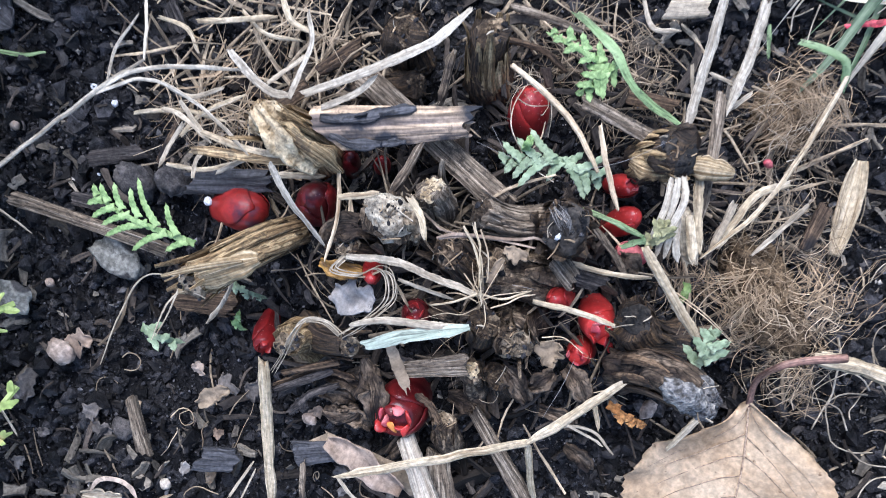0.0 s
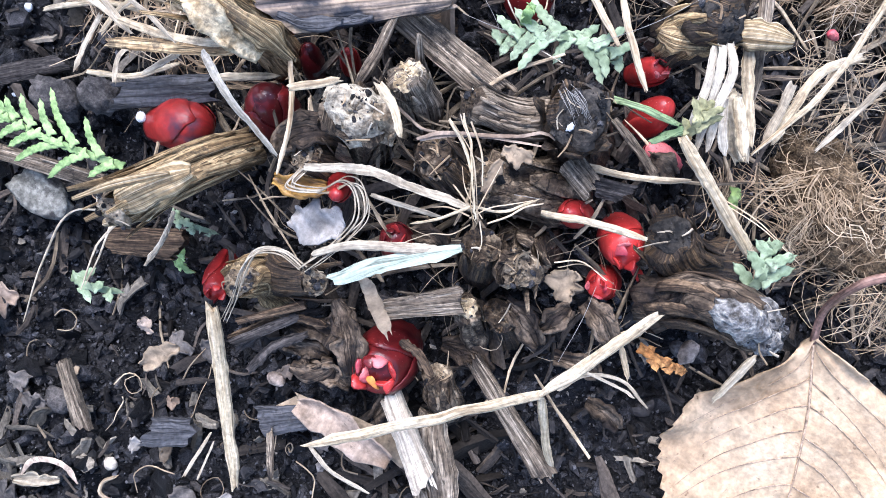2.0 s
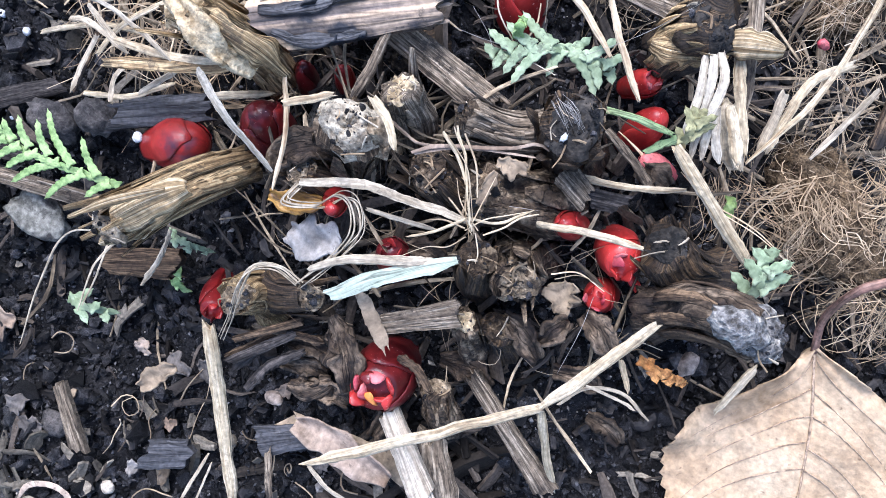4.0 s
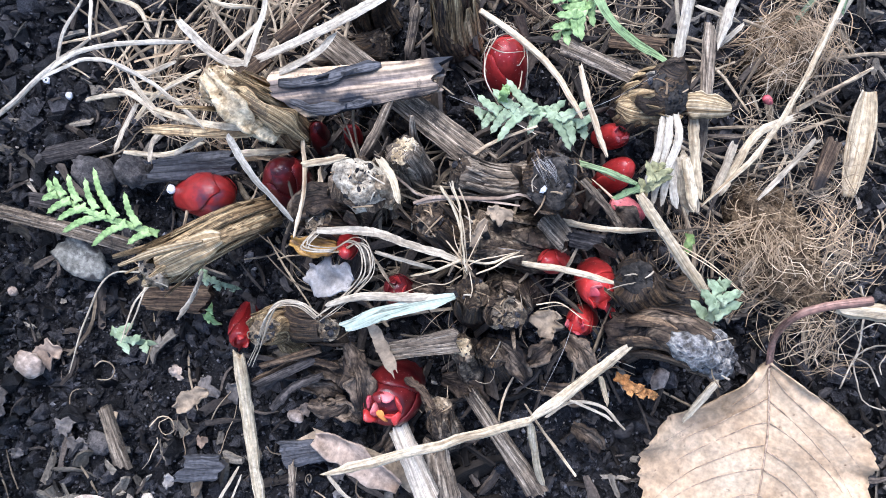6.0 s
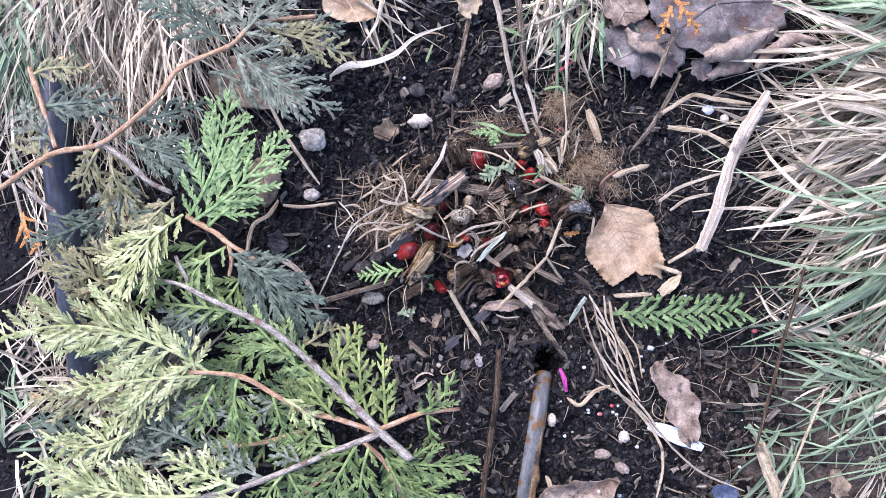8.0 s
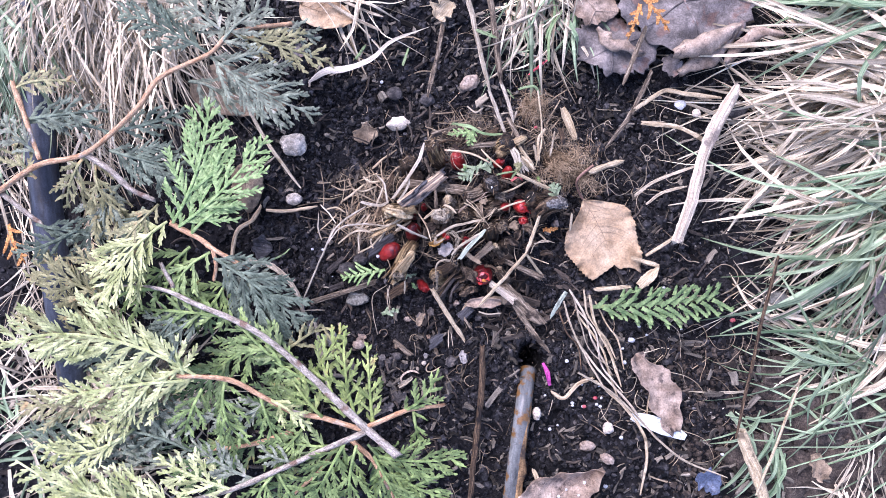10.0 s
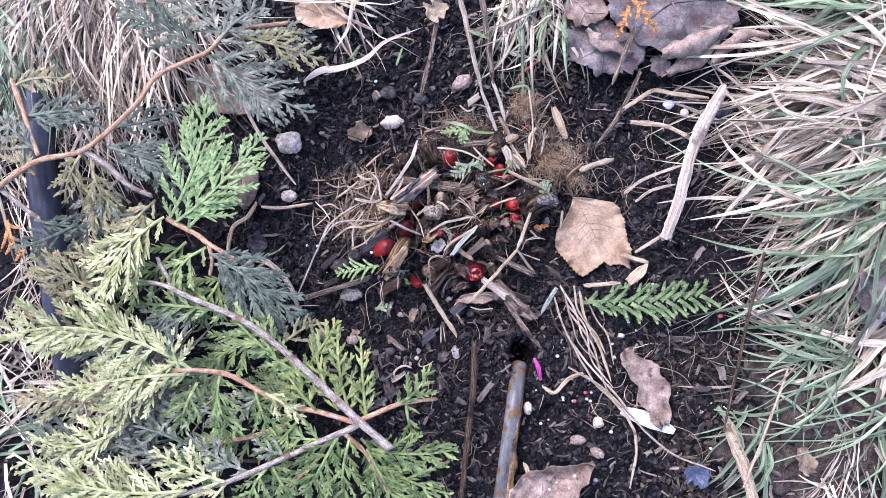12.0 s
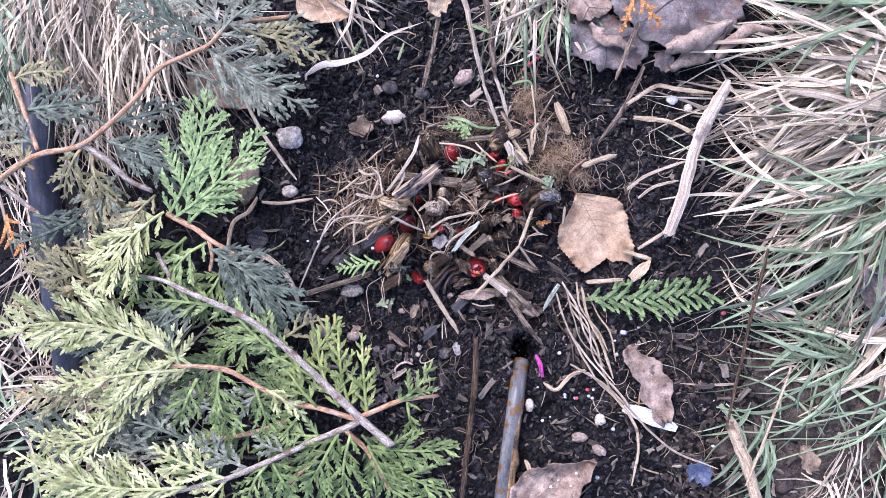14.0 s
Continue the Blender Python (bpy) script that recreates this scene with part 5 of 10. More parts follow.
plank("wood_piece", "brown stick lying flat on black soil", "wood", (-0.1009, -0.0247, 0.01), (-0.0515, -0.0112, 0.01), 0.0042, 0.0031, GREYWOOD, seed=107, bow=-0.02)
plank("wood_piece", "dark flat chip of charred wood", "wood chip", (-0.0124, -0.0607, 0.006), (-0.003, -0.0547, 0.006), 0.007, 0.0022, CHAR, seed=108)
plank("wood_piece", "dark flat chip beside a straw", "wood chip", (0.0108, -0.0414, 0.008), (0.0198, -0.0339, 0.008), 0.0069, 0.0022, CHAR, seed=109)
plank("wood_piece", "short grey stick with a broken end", "wood chip", (-0.0396, -0.0564, 0.008), (-0.0275, -0.0681, 0.008), 0.0038, 0.0031, GREYWOOD, seed=110)
plank("wood_piece", "dark chip of damp wood", "wood chip", (-0.0882, -0.0028, 0.006), (-0.0748, 0.0086, 0.006), 0.0044, 0.0025, DARKWOOD, seed=111)
plank("wood_piece", "dark brown chip under the straw stump", "wood chip", (-0.0445, -0.0236, 0.006), (-0.0283, -0.015, 0.006), 0.0073, 0.0032, BROWNWOOD, seed=112)
plank("wood_piece", "grey chip lying across the crown", "wood chip", (0.0402, 0.051, 0.024), (0.047, 0.0486, 0.024), 0.0038, 0.0023, GREYWOOD, seed=113)
plank("wood_piece", "dark chip beside a red shoot", "wood chip", (0.0475, 0.0481, 0.02), (0.0548, 0.0503, 0.02), 0.0045, 0.0027, DARKWOOD, seed=114)
scrap("bark_flake", "broad grey-brown flake of bark", "bark", [(0.0133, -0.0021, 0.020), (0.0175, -0.0056, 0.020), (0.0170, -0.0128, 0.020)], 0.0068, BARKFLAKE, seed=115, curl=-0.35, ragged=0.2, thick=0.0012)
scrap("bark_flake", "dark grey-brown flake of bark", "bark", [(0.0112, -0.0234, 0.014), (0.0155, -0.0224, 0.014), (0.0195, -0.0168, 0.014)], 0.0062, BARKFLAKE, seed=116, curl=-0.3, ragged=0.2, thick=0.0012)
strand("splinter", "dark curved splinter of old stem", "wood splinter", [(-0.0016, -0.0269, 0.015), (0.0015, -0.0194, 0.015), (0.0059, -0.0129, 0.015), (0.0108, -0.0076, 0.015)], 0.0022, DARKWOOD, seed=900, flat=0.6, lumps=0.12)
strand("splinter", "dark curved splinter of old stem", "wood splinter", [(-0.0042, -0.0242, 0.016), (-0.0001, -0.0186, 0.016), (0.0042, -0.0121, 0.016)], 0.0016, BROWNWOOD, seed=901, flat=0.6, lumps=0.12)
strand("splinter", "dark curved splinter of old stem", "wood splinter", [(0.0038, -0.0278, 0.017), (0.0060, -0.0202, 0.017), (0.0114, -0.0130, 0.017)], 0.0024, DARKWOOD, seed=902, flat=0.6, lumps=0.12)
strand("splinter", "dark curved splinter of old stem", "wood splinter", [(0.0023, -0.0128, 0.018), (0.0088, -0.0105, 0.018), (0.0141, -0.0089, 0.018)], 0.002, BROWNWOOD, seed=903, flat=0.6, lumps=0.12)
strand("splinter", "dark curved splinter of old stem", "wood splinter", [(0.0202, 0.0026, 0.019), (0.0279, 0.0049, 0.019), (0.0348, 0.0112, 0.019)], 0.003, DARKWOOD, seed=904, flat=0.6, lumps=0.12)
strand("splinter", "dark curved splinter of old stem", "wood splinter", [(0.0307, -0.0022, 0.020), (0.0352, -0.0025, 0.020), (0.0405, -0.0053, 0.020)], 0.0022, BROWNWOOD, seed=905, flat=0.6, lumps=0.12)
plank("wood_piece", "thin grey flake of bark", "wood chip", (0.0238, 0.0032, 0.026), (0.0372, 0.0143, 0.026), 0.0052, 0.0017, GREYWOOD, seed=117, rough=0.1)
plank("wood_piece", "dark splinter above the straw tangle", "wood chip", (-0.0896, 0.0486, 0.008), (-0.0824, 0.0434, 0.008), 0.0047, 0.0025, DARKWOOD, seed=118)
plank("wood_piece", "greyish chip in black soil", "wood chip", (-0.0889, 0.0327, 0.008), (-0.0801, 0.0429, 0.008), 0.0041, 0.0019, DARKWOOD, seed=119)
plank("wood_piece", "pale chip of old stem", "wood chip", (0.0293, 0.1195, 0.01), (0.0382, 0.1256, 0.01), 0.0047, 0.0025, PALE, seed=120)
plank("wood_piece", "grey split stick end", "wood chip", (0.0945, 0.0873, 0.01), (0.0925, 0.0994, 0.01), 0.0034, 0.0022, BROWNWOOD, seed=121)
plank("wood_piece", "grey-brown chip in the straw", "wood chip", (0.0332, 0.0953, 0.012), (0.0453, 0.0995, 0.012), 0.004, 0.0022, BROWNWOOD, seed=122)
plank("wood_piece", "dark brown chip of damp bark", "wood chip", (-0.0868, -0.0156, 0.006), (-0.0765, -0.0118, 0.006), 0.0044, 0.0022, DARKWOOD, seed=123)
plank("wood_piece", "long brown splinter of mulch", "wood chip", (-0.0459, 0.039, 0.018), (-0.0399, 0.0517, 0.018), 0.0045, 0.0024, BROWNWOOD, seed=124)
plank("wood_piece", "brown splinter of mulch", "wood chip", (-0.0408, 0.0554, 0.014), (-0.0342, 0.0685, 0.014), 0.004, 0.0024, BROWNWOOD, seed=125)
plank("wood_piece", "dark wedge of wood behind the red shoot", "wood chip", (-0.0025, -0.0242, 0.018), (0.0078, -0.0102, 0.018), 0.0021, 0.0015, DARKWOOD, seed=126)
plank("wood_piece", "curved dark splinter by the shoot", "wood chip", (-0.0034, -0.0184, 0.02), (0.008, -0.0066, 0.02), 0.0018, 0.0015, BROWNWOOD, seed=127)

# ---- cut stems of the old plant ----
old_stem("fibrous grey rotting stem lying on the crown", (0.0351, 0.0577, 0.016), (0.0185, 0.0495, 0.03), 0.0042, 0.004, GREYWOOD, DARKPITH, seed=128, strips=20, fray=0.12)
old_stem("short grey cut stem with a mottled round top", (-0.003, 0.0309, 0), (0.0003, 0.0363, 0.034), 0.0062, 0.0065, BARK, FUZZ, seed=129, strips=9, dome=0.75)
old_stem("frayed golden stem with a cream torn end", (-0.0251, 0.0372, 0.012), (-0.037, 0.0408, 0.042), 0.0045, 0.0048, FIBRE, CREAM, seed=130, strips=14, fray=0.25, dome=0.7)
old_stem("golden fibrous stem lying with a frayed end", (-0.0222, 0.0159, 0.012), (-0.0334, -0.0055, 0.036), 0.0043, 0.0051, FIBRE, PITH, seed=131, strips=24, fray=0.16, dome=0.6)
old_stem("small hollow stem with a whitish rim", (0.0098, 0.0408, 0.012), (0.0051, 0.0477, 0.034), 0.0042, 0.0036, GREYWOOD, CREAM, seed=132, strips=9)
old_stem("black rotten stem with a charred top", (0.0429, 0.0554, 0.006), (0.0379, 0.0577, 0.034), 0.0068, 0.0065, DARKFIBRE, BLACKPITH, seed=133, strips=8, dome=0.25)
old_stem("brown knotted stem with a pale cut knob", (-0.0008, 0.0238, 0.01), (-0.0059, 0.0232, 0.03), 0.0045, 0.0036, DARKFIBRE, PITH, seed=134, strips=8)
old_stem("thick brown knob of the crown", (0.0471, 0.0439, 0.012), (0.0286, 0.038, 0.026), 0.0062, 0.0059, BARK, DARKPITH, seed=135, strips=8, dome=0.6)
old_stem("dark knobbly old stem", (0.0283, 0.037, 0.006), (0.0166, 0.0369, 0.026), 0.0059, 0.0051, DARKFIBRE, BARK, seed=136, strips=10, dome=0.7)
old_stem("small round dark stem with a ringed top", (0.0389, 0.0184, 0.004), (0.0347, 0.0266, 0.03), 0.0042, 0.004, DARKFIBRE, DARKPITH, seed=137, strips=7)
old_stem("brown cut stem with a torn sheath", (0.0456, 0.0309, 0.004), (0.0436, 0.026, 0.03), 0.0056, 0.0048, BARK, PITH, seed=138, strips=12, fray=0.3)
old_stem("small fuzzy cut stem", (-0.0064, -0.0068, 0.008), (0.0087, 0.0012, 0.028), 0.0042, 0.0033, DARKFIBRE, PITH, seed=139, strips=9)
old_stem("pale fuzzy end of an old stem", (-0.0008, -0.0109, 0.008), (-0.006, -0.0081, 0.026), 0.0045, 0.004, FIBRE, PITH, seed=140, strips=10, dome=0.5)
old_stem("thick lying stem with a mouldy grey end", (0.0729, 0.0332, 0.014), (0.0873, 0.0419, 0.038), 0.0054, 0.0053, BARKFLAKE, MOULD, seed=141, strips=8, fray=0.04, dome=0.62, strip_skin=BROWNWOOD)
old_stem("dark hollow stem beside a red shoot", (0.0826, 0.0469, 0.006), (0.066, 0.0475, 0.022), 0.0056, 0.0051, DARKFIBRE, BLACKPITH, seed=142, strips=8)
old_stem("dark stem stump with a torn fibrous side", (0.0460, 0.0826, 0.0140), (0.0516, 0.0886, 0.0280), 0.0050, 0.0058, DARKFIBRE, BLACKPITH, seed=143, strips=14, fray=0.2, strip_skin=FIBRE)
scrap("torn_fibre", "grey-brown striped block of stem fibres", "plant stem", [(0.0534, 0.0861, 0.0240), (0.0566, 0.0878, 0.0270), (0.0604, 0.0894, 0.0270), (0.0656, 0.0917, 0.0240)], 0.0066, PALEFIBRE, seed=704, curl=-0.35, ragged=0.06, wave=0.03, thick=0.0014)
scrap("torn_fibre", "brown torn fibres of the dark stump", "plant stem", [(0.0425, 0.0807, 0.0240), (0.0476, 0.0815, 0.0260), (0.0537, 0.0842, 0.0240)], 0.0055, FIBRE, seed=705, curl=-0.4, ragged=0.15, wave=0.04, thick=0.0012)
old_stem("amber brown stem stump in the straw", (0.0018, 0.0771, 0.006), (-0.0043, 0.0878, 0.03), 0.0056, 0.0048, DARKFIBRE, DARKPITH, seed=144, strips=12, strip_skin=FIBRE)
old_stem("dull brown stem stump", (-0.0216, 0.0724, 0.006), (-0.0227, 0.0773, 0.028), 0.0054, 0.0051, DARKFIBRE, DARKPITH, seed=145, strips=9)
old_stem("small pale broken stem", (0.0444, 0.0054, 0.008), (0.0387, 0.0124, 0.022), 0.0033, 0.003, BARK, CREAM, seed=146, strips=8, dome=0.5)
old_stem("short dark cut stem", (0.0501, 0.0081, 0.004), (0.0459, 0.0143, 0.018), 0.0036, 0.0033, DARKFIBRE, DARKPITH, seed=147, strips=6)
old_stem("grey broken stem end beside the shoot", (0.0479, -0.014, 0.004), (0.0409, -0.0052, 0.016), 0.0039, 0.0033, BARK, PITH, seed=148, strips=8)
old_stem("small brown round knob", (-0.03, 0.0595, 0.008), (-0.0141, 0.0677, 0.02), 0.0042, 0.0033, DARKFIBRE, DARKPITH, seed=149, strips=6)
old_stem("small brown knob under the charred wood", (0.0024, 0.0618, 0.006), (-0.0019, 0.0538, 0.018), 0.0036, 0.0033, DARKFIBRE, DARKPITH, seed=150, strips=6)
scrap("torn_pith", "cream torn band of pith along the golden stem", "plant stem", [(-0.0391, 0.0416, 0.046), (-0.0309, 0.0389, 0.048), (-0.0255, 0.0366, 0.044), (-0.0204, 0.0364, 0.038)], 0.0038, CREAM, seed=151, curl=0.35, ragged=0.25, thick=0.0012)
scrap("torn_fibre", "golden torn sheath along the broken stem", "plant stem", [(-0.0353, 0.0411, 0.045), (-0.0257, 0.0407, 0.046), (-0.0198, 0.0401, 0.042), (-0.016, 0.0388, 0.034)], 0.0058, FIBRE, seed=152, curl=-0.5, ragged=0.25, thick=0.0008)
scrap("torn_bark", "pale curled flake of bark beside the round stem", "bark", [(0.0044, 0.0409, 0.036), (0.0073, 0.0381, 0.036), (0.0078, 0.0338, 0.03)], 0.0038, PITH, seed=153, curl=0.6, ragged=0.2, thick=0.0008)
scrap("bark_flake", "dark brown curled flake of old bark", "bark", [(0.0059, -0.0147, 0.012), (0.0136, -0.0109, 0.015), (0.0194, -0.0112, 0.012)], 0.0043, BARKFLAKE, seed=154, curl=0.45, ragged=0.22, thick=0.0008)
scrap("bark_flake", "dark brown curled flake of old bark", "bark", [(0.0067, -0.0209, 0.01), (0.013, -0.017, 0.013), (0.0175, -0.0172, 0.01)], 0.0033, BARKFLAKE, seed=155, curl=0.45, ragged=0.22, thick=0.0008)
scrap("bark_flake", "dark brown curled flake of old bark", "bark", [(0.0152, -0.0042, 0.018), (0.0209, -0.0078, 0.021), (0.0251, -0.0152, 0.018)], 0.0058, BARKFLAKE, seed=156, curl=0.45, ragged=0.22, thick=0.0008)
scrap("bark_flake", "dark brown curled flake of old bark", "bark", [(0.0142, -0.0226, 0.01), (0.0206, -0.0194, 0.013), (0.0255, -0.0204, 0.01)], 0.005, BARKFLAKE, seed=157, curl=0.45, ragged=0.22, thick=0.0008)
scrap("bark_flake", "dark brown curled flake of old bark", "bark", [(0.0454, 0.0172, 0.016), (0.0512, 0.0162, 0.019), (0.0567, 0.0124, 0.016)], 0.005, BARKFLAKE, seed=158, curl=0.45, ragged=0.22, thick=0.0008)
scrap("bark_flake", "dark brown curled flake of old bark", "bark", [(0.0547, 0.016, 0.018), (0.0564, 0.0211, 0.021), (0.0579, 0.0236, 0.018)], 0.0043, BARKFLAKE, seed=159, curl=0.45, ragged=0.22, thick=0.0008)
scrap("bark_flake", "dark brown curled flake of old bark", "bark", [(0.0602, 0.0257, 0.014), (0.0652, 0.0242, 0.017), (0.0704, 0.0203, 0.014)], 0.0045, BARKFLAKE, seed=160, curl=0.45, ragged=0.22, thick=0.0008)
scrap("bark_flake", "dark brown curled flake of old bark", "bark", [(0.0384, -0.0006, 0.008), (0.0454, 0.0014, 0.011), (0.0517, -0.0001, 0.008)], 0.0043, BARKFLAKE, seed=161, curl=0.45, ragged=0.22, thick=0.0008)
scrap("bark_flake", "dark brown curled flake of old bark", "bark", [(0.0618, 0.0106, 0.008), (0.0671, 0.0131, 0.011), (0.0724, 0.0126, 0.008)], 0.004, BARKFLAKE, seed=162, curl=0.45, ragged=0.22, thick=0.0008)
scrap("bark_flake", "dark brown curled flake of old bark", "bark", [(0.0534, 0.0582, 0.016), (0.0574, 0.059, 0.019), (0.0613, 0.0586, 0.016)], 0.0043, BARKFLAKE, seed=163, curl=0.45, ragged=0.22, thick=0.0008)
scrap("bark_flake", "dark brown curled flake of old bark", "bark", [(-0.0055, 0.0253, 0.012), (0, 0.0268, 0.015), (0.0032, 0.0258, 0.012)], 0.0038, BARKFLAKE, seed=164, curl=0.45, ragged=0.22, thick=0.0008)
scrap("bark_flake", "dark brown curled flake of old bark", "bark", [(0.02, 0.0197, 0.018), (0.0249, 0.0213, 0.021), (0.0283, 0.0202, 0.018)], 0.0038, BARKFLAKE, seed=165, curl=0.45, ragged=0.22, thick=0.0008)
scrap("bark_flake", "dark brown curled flake of old bark", "bark", [(0.0343, -0.0124, 0.008), (0.0346, -0.0167, 0.011), (0.0339, -0.0253, 0.008)], 0.0045, BARKFLAKE, seed=166, curl=0.45, ragged=0.22, thick=0.0008)
scrap("bark_flake", "dark brown curled flake of old bark", "bark", [(0.0742, 0.0048, 0.004), (0.0789, 0.0056, 0.007), (0.0841, 0.0032, 0.004)], 0.0038, BARKFLAKE, seed=167, curl=0.45, ragged=0.22, thick=0.0008)
scrap("frayed_fibre", "pale cream frayed end of the golden stem", "plant stem", [(-0.02, 0.0108, 0.043), (-0.0256, 0.0041, 0.044), (-0.036, -0.0085, 0.036)], 0.0075, PALEFIBRE, seed=168, curl=-0.4, ragged=0.09, thick=0.0008)
scrap("frayed_fibre", "pale torn fibres under the golden stem", "plant stem", [(-0.0243, 0.004, 0.034), (-0.0292, -0.0038, 0.034), (-0.0378, -0.013, 0.028)], 0.0043, PALEFIBRE, seed=169, curl=-0.3, ragged=0.1, thick=0.0008)
scrap("frayed_fibre", "loose pale fibre beside the golden stem", "plant stem", [(-0.0225, 0.0091, 0.046), (-0.0308, 0.0016, 0.046), (-0.039, -0.0069, 0.042)], 0.002, PALEFIBRE, seed=170, curl=-0.3, ragged=0.1, thick=0.0006)
scrap("mould_crust", "whitish blue-grey mould crust on the lying stem", "mould", [(0.075, 0.0408, 0.047), (0.0807, 0.0413, 0.048), (0.087, 0.0413, 0.044)], 0.0068, MOULD, seed=171, curl=-0.5, ragged=0.1, wave=0.05, thick=0.001)

# ---- red shoots ----
shoot("dark red glossy shoot with a purple patch", (-0.0455, 0.0079, 0.008), (-0.0325, 0.0155, 0.016), 0.0062, PURPLE, seed=172, scales=2, blunt=0.6)
shoot("round dark red shoot", (-0.0222, 0.0215, -0.002), (-0.0212, 0.0287, 0.026), 0.006, MAROON, seed=173, scales=2, blunt=0.5)
shoot("bright red shoot wrapped in pale rootlets", (0.0162, 0.0733, 0), (0.0124, 0.081, 0.02), 0.0057, RED, seed=174, scales=2, blunt=0.4)
shoot("small bright red shoot with a torn tip", (0.0429, 0.0739, 0.004), (0.0478, 0.0764, 0.018), 0.0032, RED, seed=175, scales=1, open_tip=(PINK, RED))
shoot("bright red pointed shoot", (0.0494, 0.0637, 0.002), (0.0523, 0.0706, 0.018), 0.0039, RED, seed=176, scales=1)
shoot("small pink-red pointed shoot", (0.0609, 0.0617, 0.006), (0.0538, 0.0606, 0.018), 0.0029, PINK, seed=177, scales=2)
shoot("small red shoot half hidden under straw", (0.0200, 0.0110, 0.004), (0.0172, 0.0188, 0.027), 0.0041, MAROON, seed=178, scales=1, open_tip=(RED, MAROON))
shoot("small red shoot under a brown knob", (0.0499, 0.0419, 0.008), (0.0462, 0.0408, 0.027), 0.0033, RED, seed=179, scales=2)
shoot("bright red shoot with an opening tip", (0.0588, 0.043, 0), (0.0615, 0.0396, 0.02), 0.0053, RED, seed=180, scales=1, open_tip=(PINK, RED, RED))
shoot("red shoot opening at its tip", (0.0637, 0.0319, -0.004), (0.0607, 0.0302, 0.016), 0.004, RED, seed=181, scales=1, open_tip=(PINK, RED))
shoot("red shoot with a split tip", (-0.0181, -0.0133, 0), (-0.013, -0.0192, 0.014), 0.0037, RED, seed=182, scales=1, open_tip=(RED, MAROON))
shoot("large dark red shoot opening to orange and pink leaf tips", (0.0293, -0.0065, 0.002), (0.0296, -0.0118, 0.024), 0.0072, MAROON, seed=183, scales=3, open_tip=(PINK, RED, MAROON, ORANGE, RED, PINK, RED))
shoot("small dark red shoot under charred wood", (-0.0205, 0.0367, 0), (-0.0195, 0.0423, 0.02), 0.0028, MAROON, seed=184, scales=2)
shoot("small red shoot tip under charred wood", (-0.0131, 0.0415, 0), (-0.0121, 0.0459, 0.018), 0.0022, RED, seed=185, scales=2)
shoot("red shoot behind an amber bract", (-0.0016, 0.0219, 0.01), (0.005, 0.02, 0.034), 0.0028, RED, seed=186, scales=2)
scrap("bract", "torn amber yellow bract at a red shoot", "plant bract", [(-0.0096, 0.0154, 0.028), (-0.0037, 0.0169, 0.028), (0.001, 0.0198, 0.028)], 0.0043, AMBER, seed=187, wave=0.2, ragged=0.1)
strand("red_splinter", "thin red sliver of a shoot", "plant shoot", [(0.0648, 0.038, 0.012), (0.071, 0.0348, 0.012)], 0.0019, RED, seed=188)

# ---- straw and blades on the crown ----
strand("straw", "pale broken straw with a bend and a side piece", "straw", [(0.0717, 0.0324, 0.028), (0.0662, 0.0184, 0.028), (0.0611, 0.0064, 0.028)], 0.0024, STRAW, seed=189, flat=0.6)
strand("straw", "long pale straw lying across the crown", "straw", [(0.0614, 0.0059, 0.026), (0.0473, -0.0087, 0.026), (0.0354, -0.0209, 0.026), (0.0251, -0.0314, 0.026)], 0.0025, STRAW, seed=190, flat=0.6)
strand("straw", "short pale straw leaning down from a joint", "straw", [(0.0616, 0.0056, 0.026), (0.0682, -0.0034, 0.018), (0.0757, -0.0128, 0.01)], 0.0022, STRAW, seed=191, flat=0.6)
strand("straw", "thick pale straw standing on soil", "straw", [(-0.0088, -0.0175, 0.024), (0.0011, -0.0362, 0.016), (0.0135, -0.0579, 0.01)], 0.0037, STRAW, seed=192, flat=0.7, sides=10)
strand("straw", "bleached straw stalk on the soil", "straw", [(0.0393, 0.1282, 0.018), (0.0448, 0.1119, 0.018), (0.0506, 0.0946, 0.018)], 0.0028, BLEACHED, seed=193, flat=0.5)
strand("straw", "bleached straw stalk on the soil", "straw", [(0.0485, 0.1344, 0.016), (0.0532, 0.12, 0.016), (0.0564, 0.1052, 0.016)], 0.0028, BLEACHED, seed=194, flat=0.5)
strand("straw", "pale greyish straw piece", "straw", [(0.0525, 0.1065, 0.02), (0.0588, 0.0938, 0.02), (0.066, 0.078, 0.02)], 0.0033, GREYWOOD, seed=195, flat=0.5)
strand("straw", "yellowish straw with a knee", "straw", [(0.0567, 0.0643, 0.032), (0.0655, 0.0599, 0.03), (0.0751, 0.0554, 0.026), (0.0832, 0.052, 0.022)], 0.0026, STRAW, seed=198, flat=0.7)
strand("straw", "split straw husk on the soil", "straw", [(0.0603, 0.0777, 0.022), (0.0697, 0.0676, 0.022)], 0.0038, STRAW, seed=199, flat=0.3)
strand("straw", "split bleached husk on the soil", "straw", [(0.0631, 0.0779, 0.022), (0.0711, 0.068, 0.022)], 0.0014, PALE, seed=200, flat=0.3)
strand("straw", "long thin straw lying over the root wads", "straw", [(0.0751, 0.1265, 0.02), (0.0769, 0.1079, 0.02), (0.0767, 0.0881, 0.02), (0.0715, 0.0701, 0.02)], 0.0013, STRAW, seed=201, flat=0.8)
strand("straw", "thin bleached straw on the soil", "straw", [(0.0875, 0.0967, 0.014), (0.0856, 0.088, 0.014), (0.0832, 0.078, 0.014)], 0.0013, PALE, seed=202)
